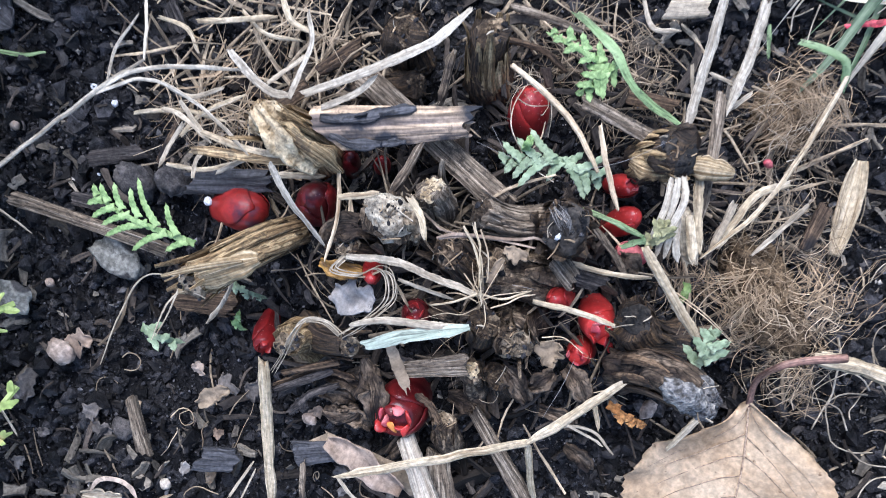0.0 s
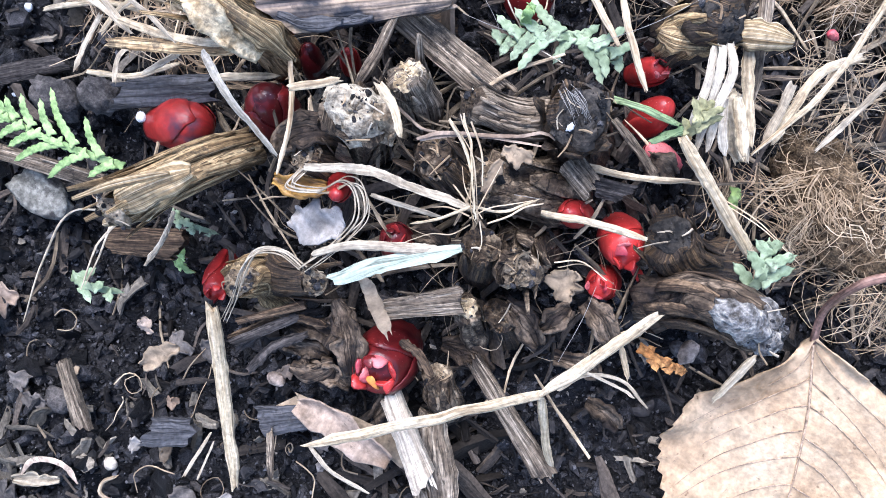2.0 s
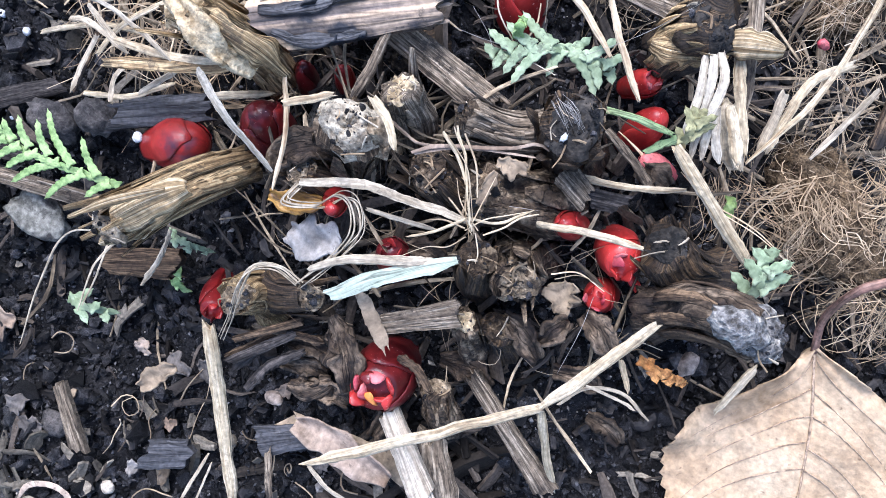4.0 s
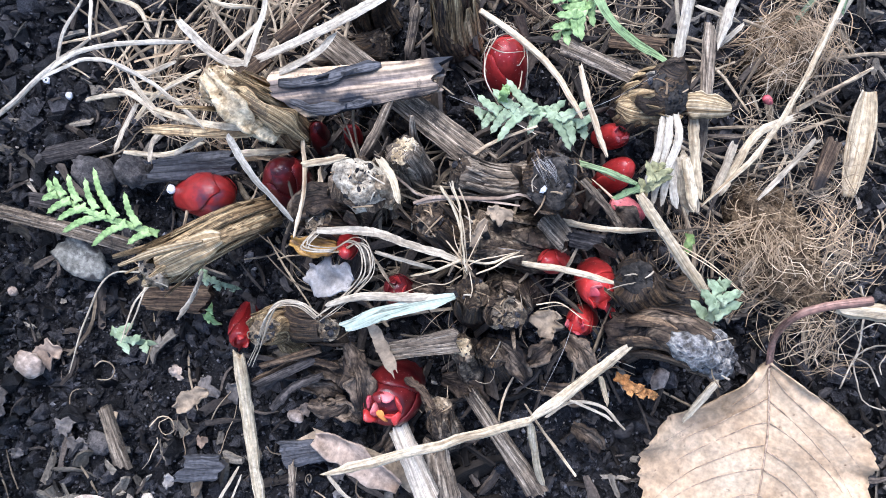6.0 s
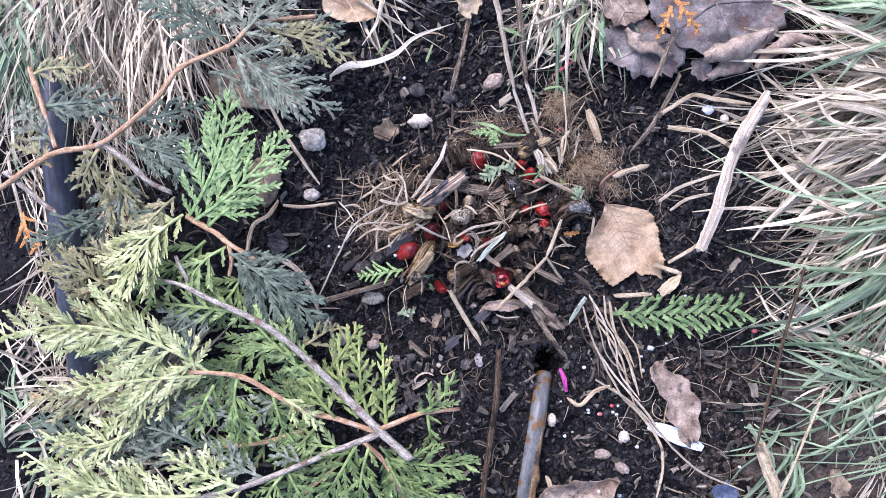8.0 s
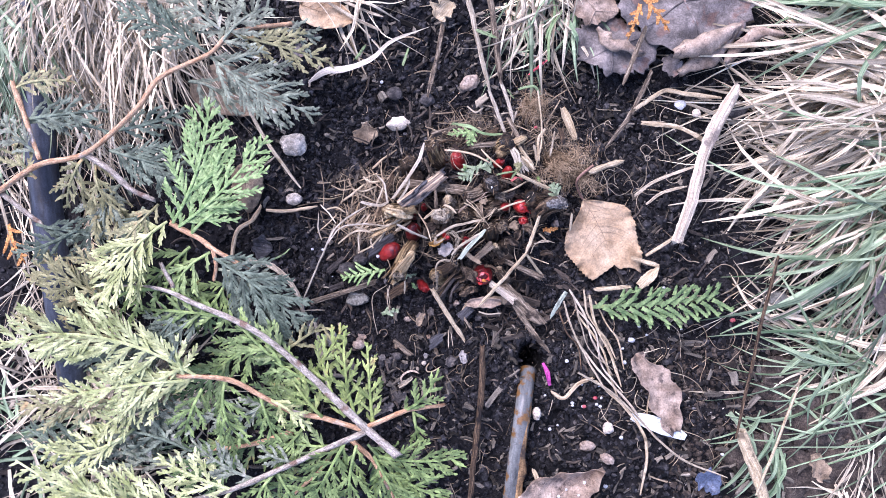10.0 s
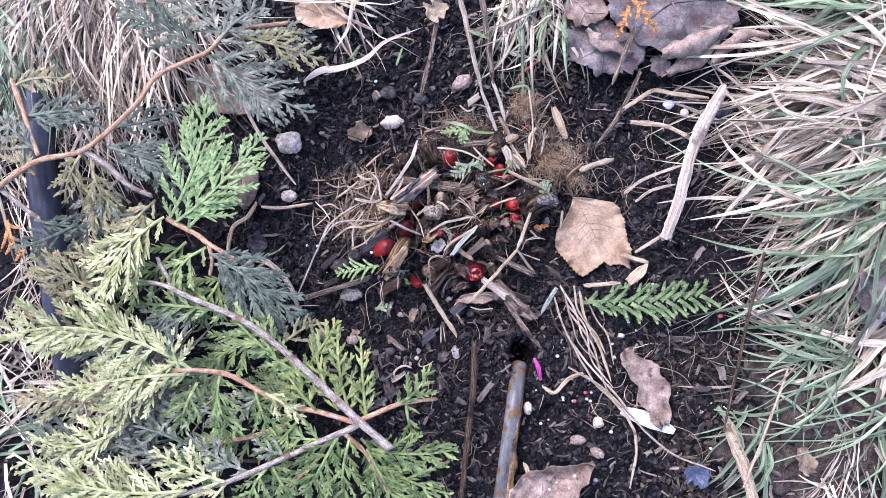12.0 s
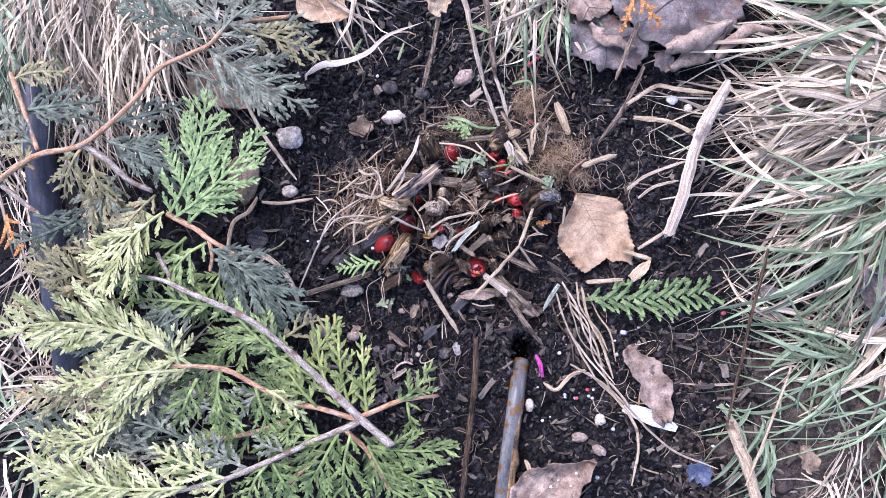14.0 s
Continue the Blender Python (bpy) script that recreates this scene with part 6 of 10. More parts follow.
strand("straw", "bleached flat straw on the soil", "straw", [(0.0714, 0.0866, 0.016), (0.0726, 0.0786, 0.016), (0.0731, 0.0736, 0.016)], 0.0021, PALE, seed=203, flat=0.3)
strand("straw", "grey-tan straw curl on the soil", "straw", [(0.0807, 0.0987, 0.014), (0.0753, 0.0917, 0.014), (0.0746, 0.0816, 0.014), (0.075, 0.0747, 0.014)], 0.0021, STRAW, seed=204, flat=0.4)
scrap("seed_husk", "tan boat-shaped husk lying on soil", "seed husk", [(0.0961, 0.1163, -0.002), (0.1004, 0.1051, -0.002), (0.1053, 0.0911, -0.002)], 0.0063, STRAW, seed=205, curl=0.5, ragged=0.04, wave=0.03)
strand("straw", "long forked pale dry stalk", "straw", [(-0.1041, -0.02, 0.022), (-0.0944, -0.0009, 0.026), (-0.0839, 0.0196, 0.03), (-0.0776, 0.0342, 0.028)], 0.0013, BLEACHED, seed=206, flat=0.6)
strand("straw", "upright fork of the pale dry stalk", "straw", [(-0.0775, 0.0341, 0.028), (-0.0823, 0.0412, 0.026), (-0.0892, 0.0483, 0.022)], 0.0009, BLEACHED, seed=207, flat=0.6)
strand("straw", "side fork of the pale dry stalk", "straw", [(-0.0902, 0.0221, 0.016), (-0.0925, 0.0307, 0.016), (-0.0916, 0.0422, 0.016)], 0.0009, BLEACHED, seed=208, flat=0.5)
strand("straw", "long side branch of the pale dry stalk", "straw", [(-0.0839, 0.0196, 0.03), (-0.0781, 0.0296, 0.03), (-0.068, 0.038, 0.028), (-0.0548, 0.0456, 0.026)], 0.0012, BLEACHED, seed=209, flat=0.4)
strand("straw", "curving branch of the pale dry stalk", "straw", [(-0.0832, 0.02, 0.03), (-0.0746, 0.0298, 0.03), (-0.0635, 0.0325, 0.03), (-0.0496, 0.0317, 0.032), (-0.0378, 0.0298, 0.036)], 0.001, BLEACHED, seed=210, flat=0.4)
strand("straw", "folded bleached leaf strip", "straw", [(-0.0577, 0.0485, 0.03), (-0.0508, 0.0464, 0.03), (-0.0436, 0.0456, 0.03), (-0.0387, 0.0474, 0.03)], 0.0022, BLEACHED, seed=211, flat=0.15)
strand("straw", "upright bleached leaf strip", "straw", [(-0.0385, 0.0471, 0.03), (-0.0395, 0.0536, 0.03), (-0.0409, 0.0618, 0.03), (-0.0458, 0.0678, 0.03)], 0.0014, BLEACHED, seed=212, flat=0.15)
strand("straw", "bleached leaf strip above charred wood", "straw", [(-0.0343, 0.0504, 0.034), (-0.0248, 0.0621, 0.034), (-0.0195, 0.0695, 0.034), (-0.0144, 0.077, 0.034), (-0.0102, 0.0895, 0.034)], 0.0023, BLEACHED, seed=213, flat=0.15, twist=0.6)
strand("straw", "bleached leaf tip on the soil", "straw", [(-0.0294, 0.0497, 0.032), (-0.0239, 0.0573, 0.032), (-0.0219, 0.0635, 0.032)], 0.0018, BLEACHED, seed=214, flat=0.15)
strand("straw", "bleached leaf strand on the soil", "straw", [(-0.032, 0.031, 0.036), (-0.0246, 0.0266, 0.036), (-0.0166, 0.0227, 0.032), (-0.01, 0.02, 0.03)], 0.0019, BLEACHED, seed=216, flat=0.12)
strand("straw", "short pale stub of straw", "straw", [(0.0104, 0.0236, 0.03), (0.017, 0.0251, 0.03), (0.0244, 0.027, 0.03)], 0.0011, PALE, seed=218, flat=0.5)
strand("straw", "tan forked root stalk", "straw", [(0.0186, 0.0467, 0.036), (0.0244, 0.0414, 0.036), (0.0293, 0.033, 0.036), (0.0314, 0.0297, 0.036)], 0.0011, STRAW, seed=219, flat=0.8, split=3)
strand("straw", "tan fork of the root stalk", "straw", [(0.0169, 0.0448, 0.036), (0.0222, 0.0417, 0.036), (0.0264, 0.0378, 0.036)], 0.0007, STRAW, seed=220, flat=0.8)
strand("straw", "tan side rootlet on the soil", "straw", [(0.0293, 0.0327, 0.034), (0.0249, 0.0271, 0.034), (0.0206, 0.0233, 0.034)], 0.0006, STRAW, seed=221, flat=0.8)
strand("straw", "tan side rootlet on the soil", "straw", [(0.0293, 0.0327, 0.034), (0.0349, 0.0348, 0.034), (0.0395, 0.0404, 0.034)], 0.0006, STRAW, seed=222, flat=0.8)
strand("straw", "pale green dry leaf strip", "straw", [(0.0121, 0.0039, 0.0300), (0.0205, 0.0141, 0.0350), (0.0314, 0.0243, 0.0370)], 0.0033, PALEGREEN, seed=225, flat=0.1, twist=0.6)
strand("straw", "pale narrow straw on the soil", "straw", [(0.0071, 0.0081, 0.0330), (0.0131, 0.0137, 0.0350), (0.0242, 0.0200, 0.0360), (0.0265, 0.0217, 0.0360)], 0.0019, PALE, seed=226, flat=0.4)
strand("straw", "thin tan straw crossing a red shoot", "straw", [(0.0416, 0.0385, 0.034), (0.0502, 0.0418, 0.034), (0.061, 0.0446, 0.034)], 0.0015, STRAW, seed=227, flat=0.5)
strand("straw", "tan brown strip of dry leaf", "straw", [(0.0176, 0.0073, 0.028), (0.0225, 0.0038, 0.028), (0.0276, 0.0001, 0.028)], 0.0031, BROWNLEAF, seed=228, flat=0.15)
strand("straw", "tan curved twiglet on the soil", "straw", [(0.0046, 0.0841, 0.028), (0.0164, 0.0826, 0.028), (0.0269, 0.0794, 0.028), (0.0371, 0.0736, 0.028)], 0.0016, ROOT, seed=229, flat=0.9)
strand("straw", "thin tan twiglet on the soil", "straw", [(0.0313, 0.0827, 0.032), (0.0384, 0.0752, 0.032), (0.0461, 0.0684, 0.032)], 0.0014, ROOT, seed=230, flat=0.9)
strand("straw", "hairy bleached stalk on the soil", "straw", [(-0.0298, -0.006, 0.016), (-0.029, -0.0126, 0.016), (-0.0298, -0.0204, 0.016)], 0.0012, PALE, seed=231, flat=0.8, lumps=0.18)
strand("straw", "thin arched pale stem", "straw", [(-0.043, -0.014, 0.012), (-0.0537, -0.0212, 0.012), (-0.0542, -0.0355, 0.012), (-0.0515, -0.051, 0.012)], 0.0005, PALE, seed=232, flat=0.9)
strand("straw", "thin pale strands on the soil", "straw", [(-0.0408, -0.0142, 0.014), (-0.0431, -0.0235, 0.014), (-0.0416, -0.0349, 0.014)], 0.0007, PALE, seed=233, flat=0.6)
strand("straw", "thin pale strand on the soil", "straw", [(-0.0429, -0.0156, 0.014), (-0.0415, -0.0245, 0.014), (-0.0412, -0.0332, 0.014)], 0.0005, PALE, seed=234, flat=0.6)
strand("straw", "thin tan stalk in soil", "straw", [(0.0431, 0.0505, 0.024), (0.0544, 0.0541, 0.024), (0.0631, 0.0588, 0.024)], 0.0015, STRAW, seed=235, flat=0.6)
strand("straw", "thin green-brown stalk on the soil", "straw", [(0.0433, 0.0621, 0.02), (0.0512, 0.0594, 0.02), (0.0589, 0.0557, 0.02)], 0.0019, GREYWOOD, seed=236, flat=0.6)
strand("straw", "brown twiglet over the crown", "straw", [(-0.0036, 0.0555, 0.03), (-0.0031, 0.0482, 0.03), (-0.0033, 0.0405, 0.03)], 0.0023, GREYWOOD, seed=237, flat=0.9)
strand("straw", "brown twiglet on the soil", "straw", [(-0.0102, 0.0788, 0.024), (-0.0061, 0.0671, 0.024)], 0.0023, GREYWOOD, seed=238, flat=0.9)
strand("straw", "thin tan rootlet on the soil", "straw", [(-0.0169, 0.0392, 0.034), (-0.0111, 0.0295, 0.034), (-0.0078, 0.018, 0.034)], 0.001, ROOT, seed=239, flat=0.9)
strand("straw", "torn tan strip beside a cut stem", "straw", [(0.0026, 0.0437, 0.04), (0.0075, 0.0412, 0.04), (0.0112, 0.0372, 0.04)], 0.0019, STRAW, seed=240, flat=0.2)
strand("straw", "thin straw piece on the soil", "straw", [(-0.0119, 0.0342, 0.04), (-0.0043, 0.0404, 0.04)], 0.0017, STRAW, seed=241, flat=0.3)
strand("straw", "olive straw piece on the soil", "straw", [(-0.0343, 0.0265, 0.018), (-0.0235, 0.0331, 0.018)], 0.0018, STRAW, seed=242, flat=0.3)
strand("straw", "short straw leaning in soil", "straw", [(0.0016, -0.0633, 0.01), (0.002, -0.05, 0.01)], 0.001, PALE, seed=243, flat=0.5)
strand("straw", "short straw leaning in soil", "straw", [(0.0049, -0.062, 0.01), (0.0037, -0.0513, 0.01)], 0.0006, PALE, seed=244, flat=0.5)
strand("straw", "grey straw standing in soil", "straw", [(0.0144, -0.0415, 0.01), (0.0205, -0.0517, 0.01)], 0.0019, GREYWOOD, seed=245, flat=0.7)
strand("straw", "pale strip under the long straw", "straw", [(0.0251, -0.0362, 0.016), (0.0319, -0.0384, 0.016), (0.0422, -0.038, 0.016)], 0.0012, PALE, seed=246, flat=0.4)
strand("straw", "thin pale leaf curl", "straw", [(0.066, 0.006, 0.014), (0.0693, 0.0122, 0.014), (0.0763, 0.0153, 0.014), (0.0842, 0.0131, 0.014)], 0.0008, PALE, seed=247, flat=0.2)
strand("straw", "thin pale leaf curl", "straw", [(0.0686, 0.013, 0.016), (0.0761, 0.014, 0.016), (0.0799, 0.0138, 0.016)], 0.0007, PALE, seed=248, flat=0.2)
strand("straw", "grey straw lying on soil by the leaf", "straw", [(0.0991, 0.0343, 0.008), (0.0969, 0.0215, 0.008)], 0.002, STRAW, seed=249, flat=0.6)
strand("straw", "short brown splinter on soil", "straw", [(0.0739, 0.0204, 0.006), (0.0791, 0.015, 0.006)], 0.0016, STRAW, seed=250, flat=0.5)
strand("straw", "pale thin strand over soil", "straw", [(-0.1077, -0.0312, 0.008), (-0.0994, -0.0309, 0.008), (-0.0918, -0.0313, 0.008)], 0.0008, PALE, seed=251)
strand("straw", "pale thin straw on the soil", "straw", [(-0.074, -0.0845, 0.006), (-0.0649, -0.0889, 0.006)], 0.0008, PALE, seed=252)
strand("straw", "tan straw at the root wad", "straw", [(0.0572, 0.1062, 0.012), (0.0595, 0.1128, 0.012)], 0.0013, PALE, seed=253)
strand("straw", "bleached stalk with a side fork", "straw", [(0.0427, 0.1108, 0.012), (0.0478, 0.1037, 0.012)], 0.0011, PALE, seed=254)
strand("straw", "dry stalk among roots", "straw", [(0.0477, 0.1111, 0.014), (0.0583, 0.1123, 0.014)], 0.001, PALE, seed=255)
strand("straw", "curled bleached root on the soil", "straw", [(0.0229, 0.1186, 0.01), (0.0288, 0.1138, 0.01), (0.0348, 0.1166, 0.01)], 0.0014, PALE, seed=256, flat=0.6)
strand("straw", "tan twig leaning over the straw", "straw", [(-0.0052, 0.0981, 0.016), (0.0031, 0.1002, 0.016), (0.014, 0.1023, 0.016)], 0.0023, GREYWOOD, seed=257, flat=0.9)
strand("straw", "brown twig in the straw", "straw", [(-0.0042, 0.0897, 0.014), (0.0079, 0.093, 0.014), (0.0168, 0.0916, 0.014)], 0.0018, BROWNWOOD, seed=258, flat=0.9)
strand("straw", "straw arch over the tangle", "straw", [(-0.0731, 0.0499, 0.022), (-0.064, 0.056, 0.022), (-0.0552, 0.0623, 0.022)], 0.0015, STRAW, seed=259, flat=0.5)
strand("straw", "curled straw of the tangle", "straw", [(-0.0566, 0.0675, 0.022), (-0.0515, 0.0637, 0.022), (-0.0444, 0.0639, 0.022)], 0.0016, STRAW, seed=260, flat=0.4)
strand("straw", "curled straw of the tangle", "straw", [(-0.0647, 0.0587, 0.02), (-0.0563, 0.0569, 0.02), (-0.0474, 0.0604, 0.02)], 0.0013, STRAW, seed=261, flat=0.5)
strand("straw", "curled straw of the tangle", "straw", [(-0.0874, 0.0444, 0.014), (-0.0788, 0.0461, 0.014), (-0.0721, 0.0421, 0.014)], 0.0012, STRAW, seed=262, flat=0.5)
strand("straw", "straw strand of the tangle", "straw", [(-0.0773, 0.019, 0.018), (-0.0666, 0.0267, 0.018), (-0.0541, 0.031, 0.018)], 0.0014, STRAW, seed=263, flat=0.5)
strand("straw", "straw strand of the tangle", "straw", [(-0.0621, 0.0212, 0.02), (-0.0599, 0.0298, 0.02), (-0.0529, 0.0397, 0.02)], 0.0013, STRAW, seed=264, flat=0.5)
strand("straw", "golden straw strand over the torn stem", "straw", [(-0.0525, 0.0221, 0.032), (-0.0416, 0.0275, 0.032), (-0.0308, 0.0328, 0.032), (-0.0246, 0.0394, 0.032)], 0.0025, FIBRE, seed=265, flat=0.25)
strand("straw", "golden straw strand over the torn stem", "straw", [(-0.0523, 0.0275, 0.032), (-0.0414, 0.0299, 0.032), (-0.0286, 0.0347, 0.032)], 0.0018, STRAW, seed=266, flat=0.25)
strand("straw", "straw strand of the tangle", "straw", [(-0.0632, 0.0114, 0.016), (-0.0534, 0.0159, 0.016), (-0.045, 0.0241, 0.016)], 0.0014, STRAW, seed=267, flat=0.5)
strand("straw", "brown strand leaning in the tangle", "straw", [(-0.0658, 0.0107, 0.016), (-0.0664, 0.0197, 0.016), (-0.0673, 0.0292, 0.016)], 0.0017, BROWNWOOD, seed=268, flat=0.6)

tuft("root_thread", "pale rootlets wrapped round the red shoot", "rootlet", [[(0.0099, 0.0834, 0.0200), (0.0105, 0.0774, 0.0240), (0.0130, 0.0725, 0.0260), (0.0177, 0.0691, 0.0240), (0.0216, 0.0668, 0.0260), (0.0291, 0.0663, 0.0260)], [(0.0129, 0.0836, 0.0220), (0.0169, 0.0834, 0.0250), (0.0203, 0.0792, 0.0260), (0.0225, 0.0741, 0.0220)], [(0.0102, 0.0774, 0.0250), (0.0145, 0.0774, 0.0280), (0.0191, 0.0804, 0.0260)]], 0.0004, HAIR, seed=707)
tuft("spider_thread", "thin whitish threads stretched over the crown", "thread", [[(0.0079, 0.0629, 0.0300), (0.0132, 0.0638, 0.0300), (0.0188, 0.0648, 0.0300)], [(0.0089, 0.0693, 0.0300), (0.0136, 0.0661, 0.0300), (0.0166, 0.0636, 0.0300)], [(0.0327, 0.0714, 0.0300), (0.0406, 0.0792, 0.0360), (0.0471, 0.0892, 0.0360)], [(0.0572, 0.0316, 0.0300), (0.0583, 0.0246, 0.0300), (0.0589, 0.0147, 0.0300)], [(0.0349, 0.0382, 0.0300), (0.0404, 0.0402, 0.0300)]], 0.00009, PALELEAF, seed=708)
for k, way in enumerate([[(0.0526, 0.0821, 0.0300), (0.0551, 0.0754, 0.0310), (0.0573, 0.0663, 0.0300), (0.0589, 0.0627, 0.0280)], [(0.0536, 0.0829, 0.0310), (0.0561, 0.0774, 0.0320), (0.0582, 0.0700, 0.0310), (0.0603, 0.0639, 0.0300)], [(0.0548, 0.0835, 0.0310), (0.0577, 0.0790, 0.0330), (0.0592, 0.0720, 0.0320), (0.0621, 0.0649, 0.0300)], [(0.0599, 0.0741, 0.0300), (0.0620, 0.0696, 0.0310), (0.0650, 0.0661, 0.0300)]]):
    strand("straw", "frayed bleached strips of dry stalk", "straw", way, 0.0017, BLEACHED, seed=720 + k, flat=0.2)
for k, way in enumerate([[(0.0618, 0.0770, 0.0260), (0.0656, 0.0726, 0.0260), (0.0689, 0.0682, 0.0260)], [(0.0590, 0.0862, 0.0240), (0.0632, 0.0795, 0.0240), (0.0691, 0.0712, 0.0240)]]):
    strand("straw", "tan broken pieces of dry stalk", "straw", way, 0.0024, STRAW, seed=730 + k, flat=0.35)
tuft("ribbon", "ribbon of fine bleached threads winding over the stems", "straw", [[(-0.0044, 0.0212, 0.0300), (-0.0051, 0.0165, 0.0310), (0.0016, 0.0191, 0.0320), (0.0047, 0.0235, 0.0330), (0.0082, 0.0233, 0.0330), (0.0112, 0.0191, 0.0330), (0.0100, 0.0132, 0.0320), (0.0074, 0.0070, 0.0320), (0.0053, 0.0031, 0.0300)], [(0.0052, 0.0032, 0.0300), (-0.0000, 0.0039, 0.0310), (-0.0044, 0.0012, 0.0310), (-0.0053, -0.0037, 0.0300), (-0.0050, -0.0115, 0.0260), (-0.0055, -0.0182, 0.0220)]], 0.00042, PALE, seed=711, each=5, loose=0.0005)
for k, way in enumerate([[(-0.0037, 0.0217, 0.0330), (0.0037, 0.0259, 0.0340), (0.0100, 0.0286, 0.0350), (0.0177, 0.0298, 0.0350), (0.0250, 0.0314, 0.0340), (0.0296, 0.0319, 0.0330)]]):
    strand("straw", "flat tan ribbon of dry leaf", "straw", way, 0.0019, PALE, seed=735 + k, flat=0.15)
tuft("rootlets", "small brown rootlets round a dry seedling", "rootlet", [[(0.0309, 0.0311, 0.0340), (0.0338, 0.0350, 0.0350), (0.0371, 0.0376, 0.0340), (0.0404, 0.0404, 0.0330)], [(0.0307, 0.0307, 0.0340), (0.0264, 0.0303, 0.0340), (0.0234, 0.0282, 0.0340)], [(0.0309, 0.0304, 0.0340), (0.0284, 0.0264, 0.0330), (0.0245, 0.0241, 0.0320), (0.0203, 0.0188, 0.0300)], [(0.0311, 0.0306, 0.0330), (0.0336, 0.0276, 0.0330), (0.0343, 0.0256, 0.0330)], [(0.0311, 0.0318, 0.0350), (0.0256, 0.0349, 0.0350), (0.0226, 0.0389, 0.0350)], [(0.0309, 0.0321, 0.0350), (0.0306, 0.0377, 0.0350), (0.0301, 0.0431, 0.0350)], [(0.0177, 0.0451, 0.0360), (0.0230, 0.0424, 0.0370), (0.0259, 0.0400, 0.0370), (0.0313, 0.0316, 0.0360)], [(0.0206, 0.0467, 0.0370), (0.0250, 0.0427, 0.0370), (0.0284, 0.0374, 0.0370)]], 0.0004, ROOT, seed=713, each=1, loose=0.0005)
tuft("root_thread", "fine brown rootlets between the old stems", "rootlet", [[(0.0486, 0.0299, 0.0240), (0.0527, 0.0331, 0.0240), (0.0597, 0.0328, 0.0240)], [(0.0693, 0.0233, 0.0120), (0.0732, 0.0275, 0.0120), (0.0786, 0.0288, 0.0120)], [(0.0713, 0.0598, 0.0220), (0.0793, 0.0594, 0.0240), (0.0903, 0.0576, 0.0200)], [(0.0785, 0.0508, 0.0200), (0.0774, 0.0614, 0.0200), (0.0807, 0.0700, 0.0200)], [(-0.0014, 0.0444, 0.0260), (0.0093, 0.0408, 0.0260), (0.0191, 0.0419, 0.0260)], [(-0.0421, 0.0390, 0.0300), (-0.0393, 0.0286, 0.0300), (-0.0347, 0.0268, 0.0300)]], 0.0003, ROOT, seed=714, each=2, loose=0.0008)
for k, way in enumerate([[(-0.0676, 0.0257, 0.0260), (-0.0605, 0.0276, 0.0300), (-0.0500, 0.0259, 0.0300)], [(-0.0626, 0.0307, 0.0300), (-0.0562, 0.0281, 0.0300), (-0.0500, 0.0259, 0.0300)], [(-0.0461, 0.0194, 0.0260), (-0.0433, 0.0238, 0.0260), (-0.0408, 0.0278, 0.0260)], [(-0.0695, 0.0318, 0.0280), (-0.0617, 0.0328, 0.0280), (-0.0552, 0.0397, 0.0280)], [(-0.0616, 0.0253, 0.0240), (-0.0617, 0.0172, 0.0240), (-0.0613, 0.0120, 0.0240)], [(-0.0509, 0.0144, 0.0260), (-0.0526, 0.0201, 0.0260), (-0.0500, 0.0250, 0.0260)], [(-0.0473, 0.0468, 0.0240), (-0.0444, 0.0534, 0.0240), (-0.0419, 0.0590, 0.0240)]]):
    strand("straw", "bleached straws leaning out of the tangle", "straw", way, 0.0013, PALE, seed=740 + k, flat=0.3)
tuft("feather", "white downy feather barbs on the black stem", "feather", [[(0.0333, 0.0600, 0.0370), (0.0355, 0.0585, 0.0380), (0.0379, 0.0570, 0.0370)], [(0.0339, 0.0605, 0.0370), (0.0364, 0.0597, 0.0390), (0.0393, 0.0578, 0.0370)], [(0.0353, 0.0610, 0.0370), (0.0377, 0.0597, 0.0380), (0.0389, 0.0580, 0.0370)]], 0.00008, PALELEAF, seed=716, each=7, loose=0.0007)
scrap("torn_sheath", "brown torn sheath round a pale stem end", "plant stem", [(-0.0106, 0.0193, 0.0260), (-0.0103, 0.0247, 0.0300), (-0.0057, 0.0290, 0.0310), (-0.0003, 0.0301, 0.0280)], 0.0052, BARKFLAKE, seed=717, curl=0.6, ragged=0.25, thick=0.0008)
lump("stone", "small pale buff pebble in the soil", "stone", (0.0871, 0.0272, 0.0050), (0.0022, 0.0033, 0.0018), BUFFSTONE, seed=718, level=2)

# ---- wads of roots ----
mulch("straw_litter", 60, (-0.099, -0.0195, 0.0108, 0.0744), (0.008, 0.03), 269, STRAWBIT, "loose brown straw litter beside the crown", (0.0, 0.014), (-0.0592, 0.0426, 0.0234, 0.0187), (0.012, 0.04), (0.4, 0.9))
mulch("straw_litter", 45, (-0.0876, -0.0081, 0.0405, 0.0882), (0.008, 0.028), 270, STRAWBIT, "loose brown straw litter above the crown", (0.0, 0.01), (-0.0478, 0.0644, 0.0234, 0.014), (0.012, 0.04), (0.4, 0.9))
mulch("straw_litter", 80, (0.045, 0.1192, 0.0458, 0.1518), (0.006, 0.026), 271, STRAWBIT, "loose straw litter among the root wads", (0.0, 0.008), (0.0821, 0.0988, 0.0218, 0.0312), (0.012, 0.04), (0.4, 0.9))
mulch("straw_litter", 120, (-0.0538, 0.084, -0.0159, 0.0848), (0.006, 0.022), 272, STRAWBIT, "thin brown stalk litter between the cut stems", (0.0, 0.02), (0.0151, 0.0344, 0.0405, 0.0296), (0.012, 0.04), (0.4, 0.9))
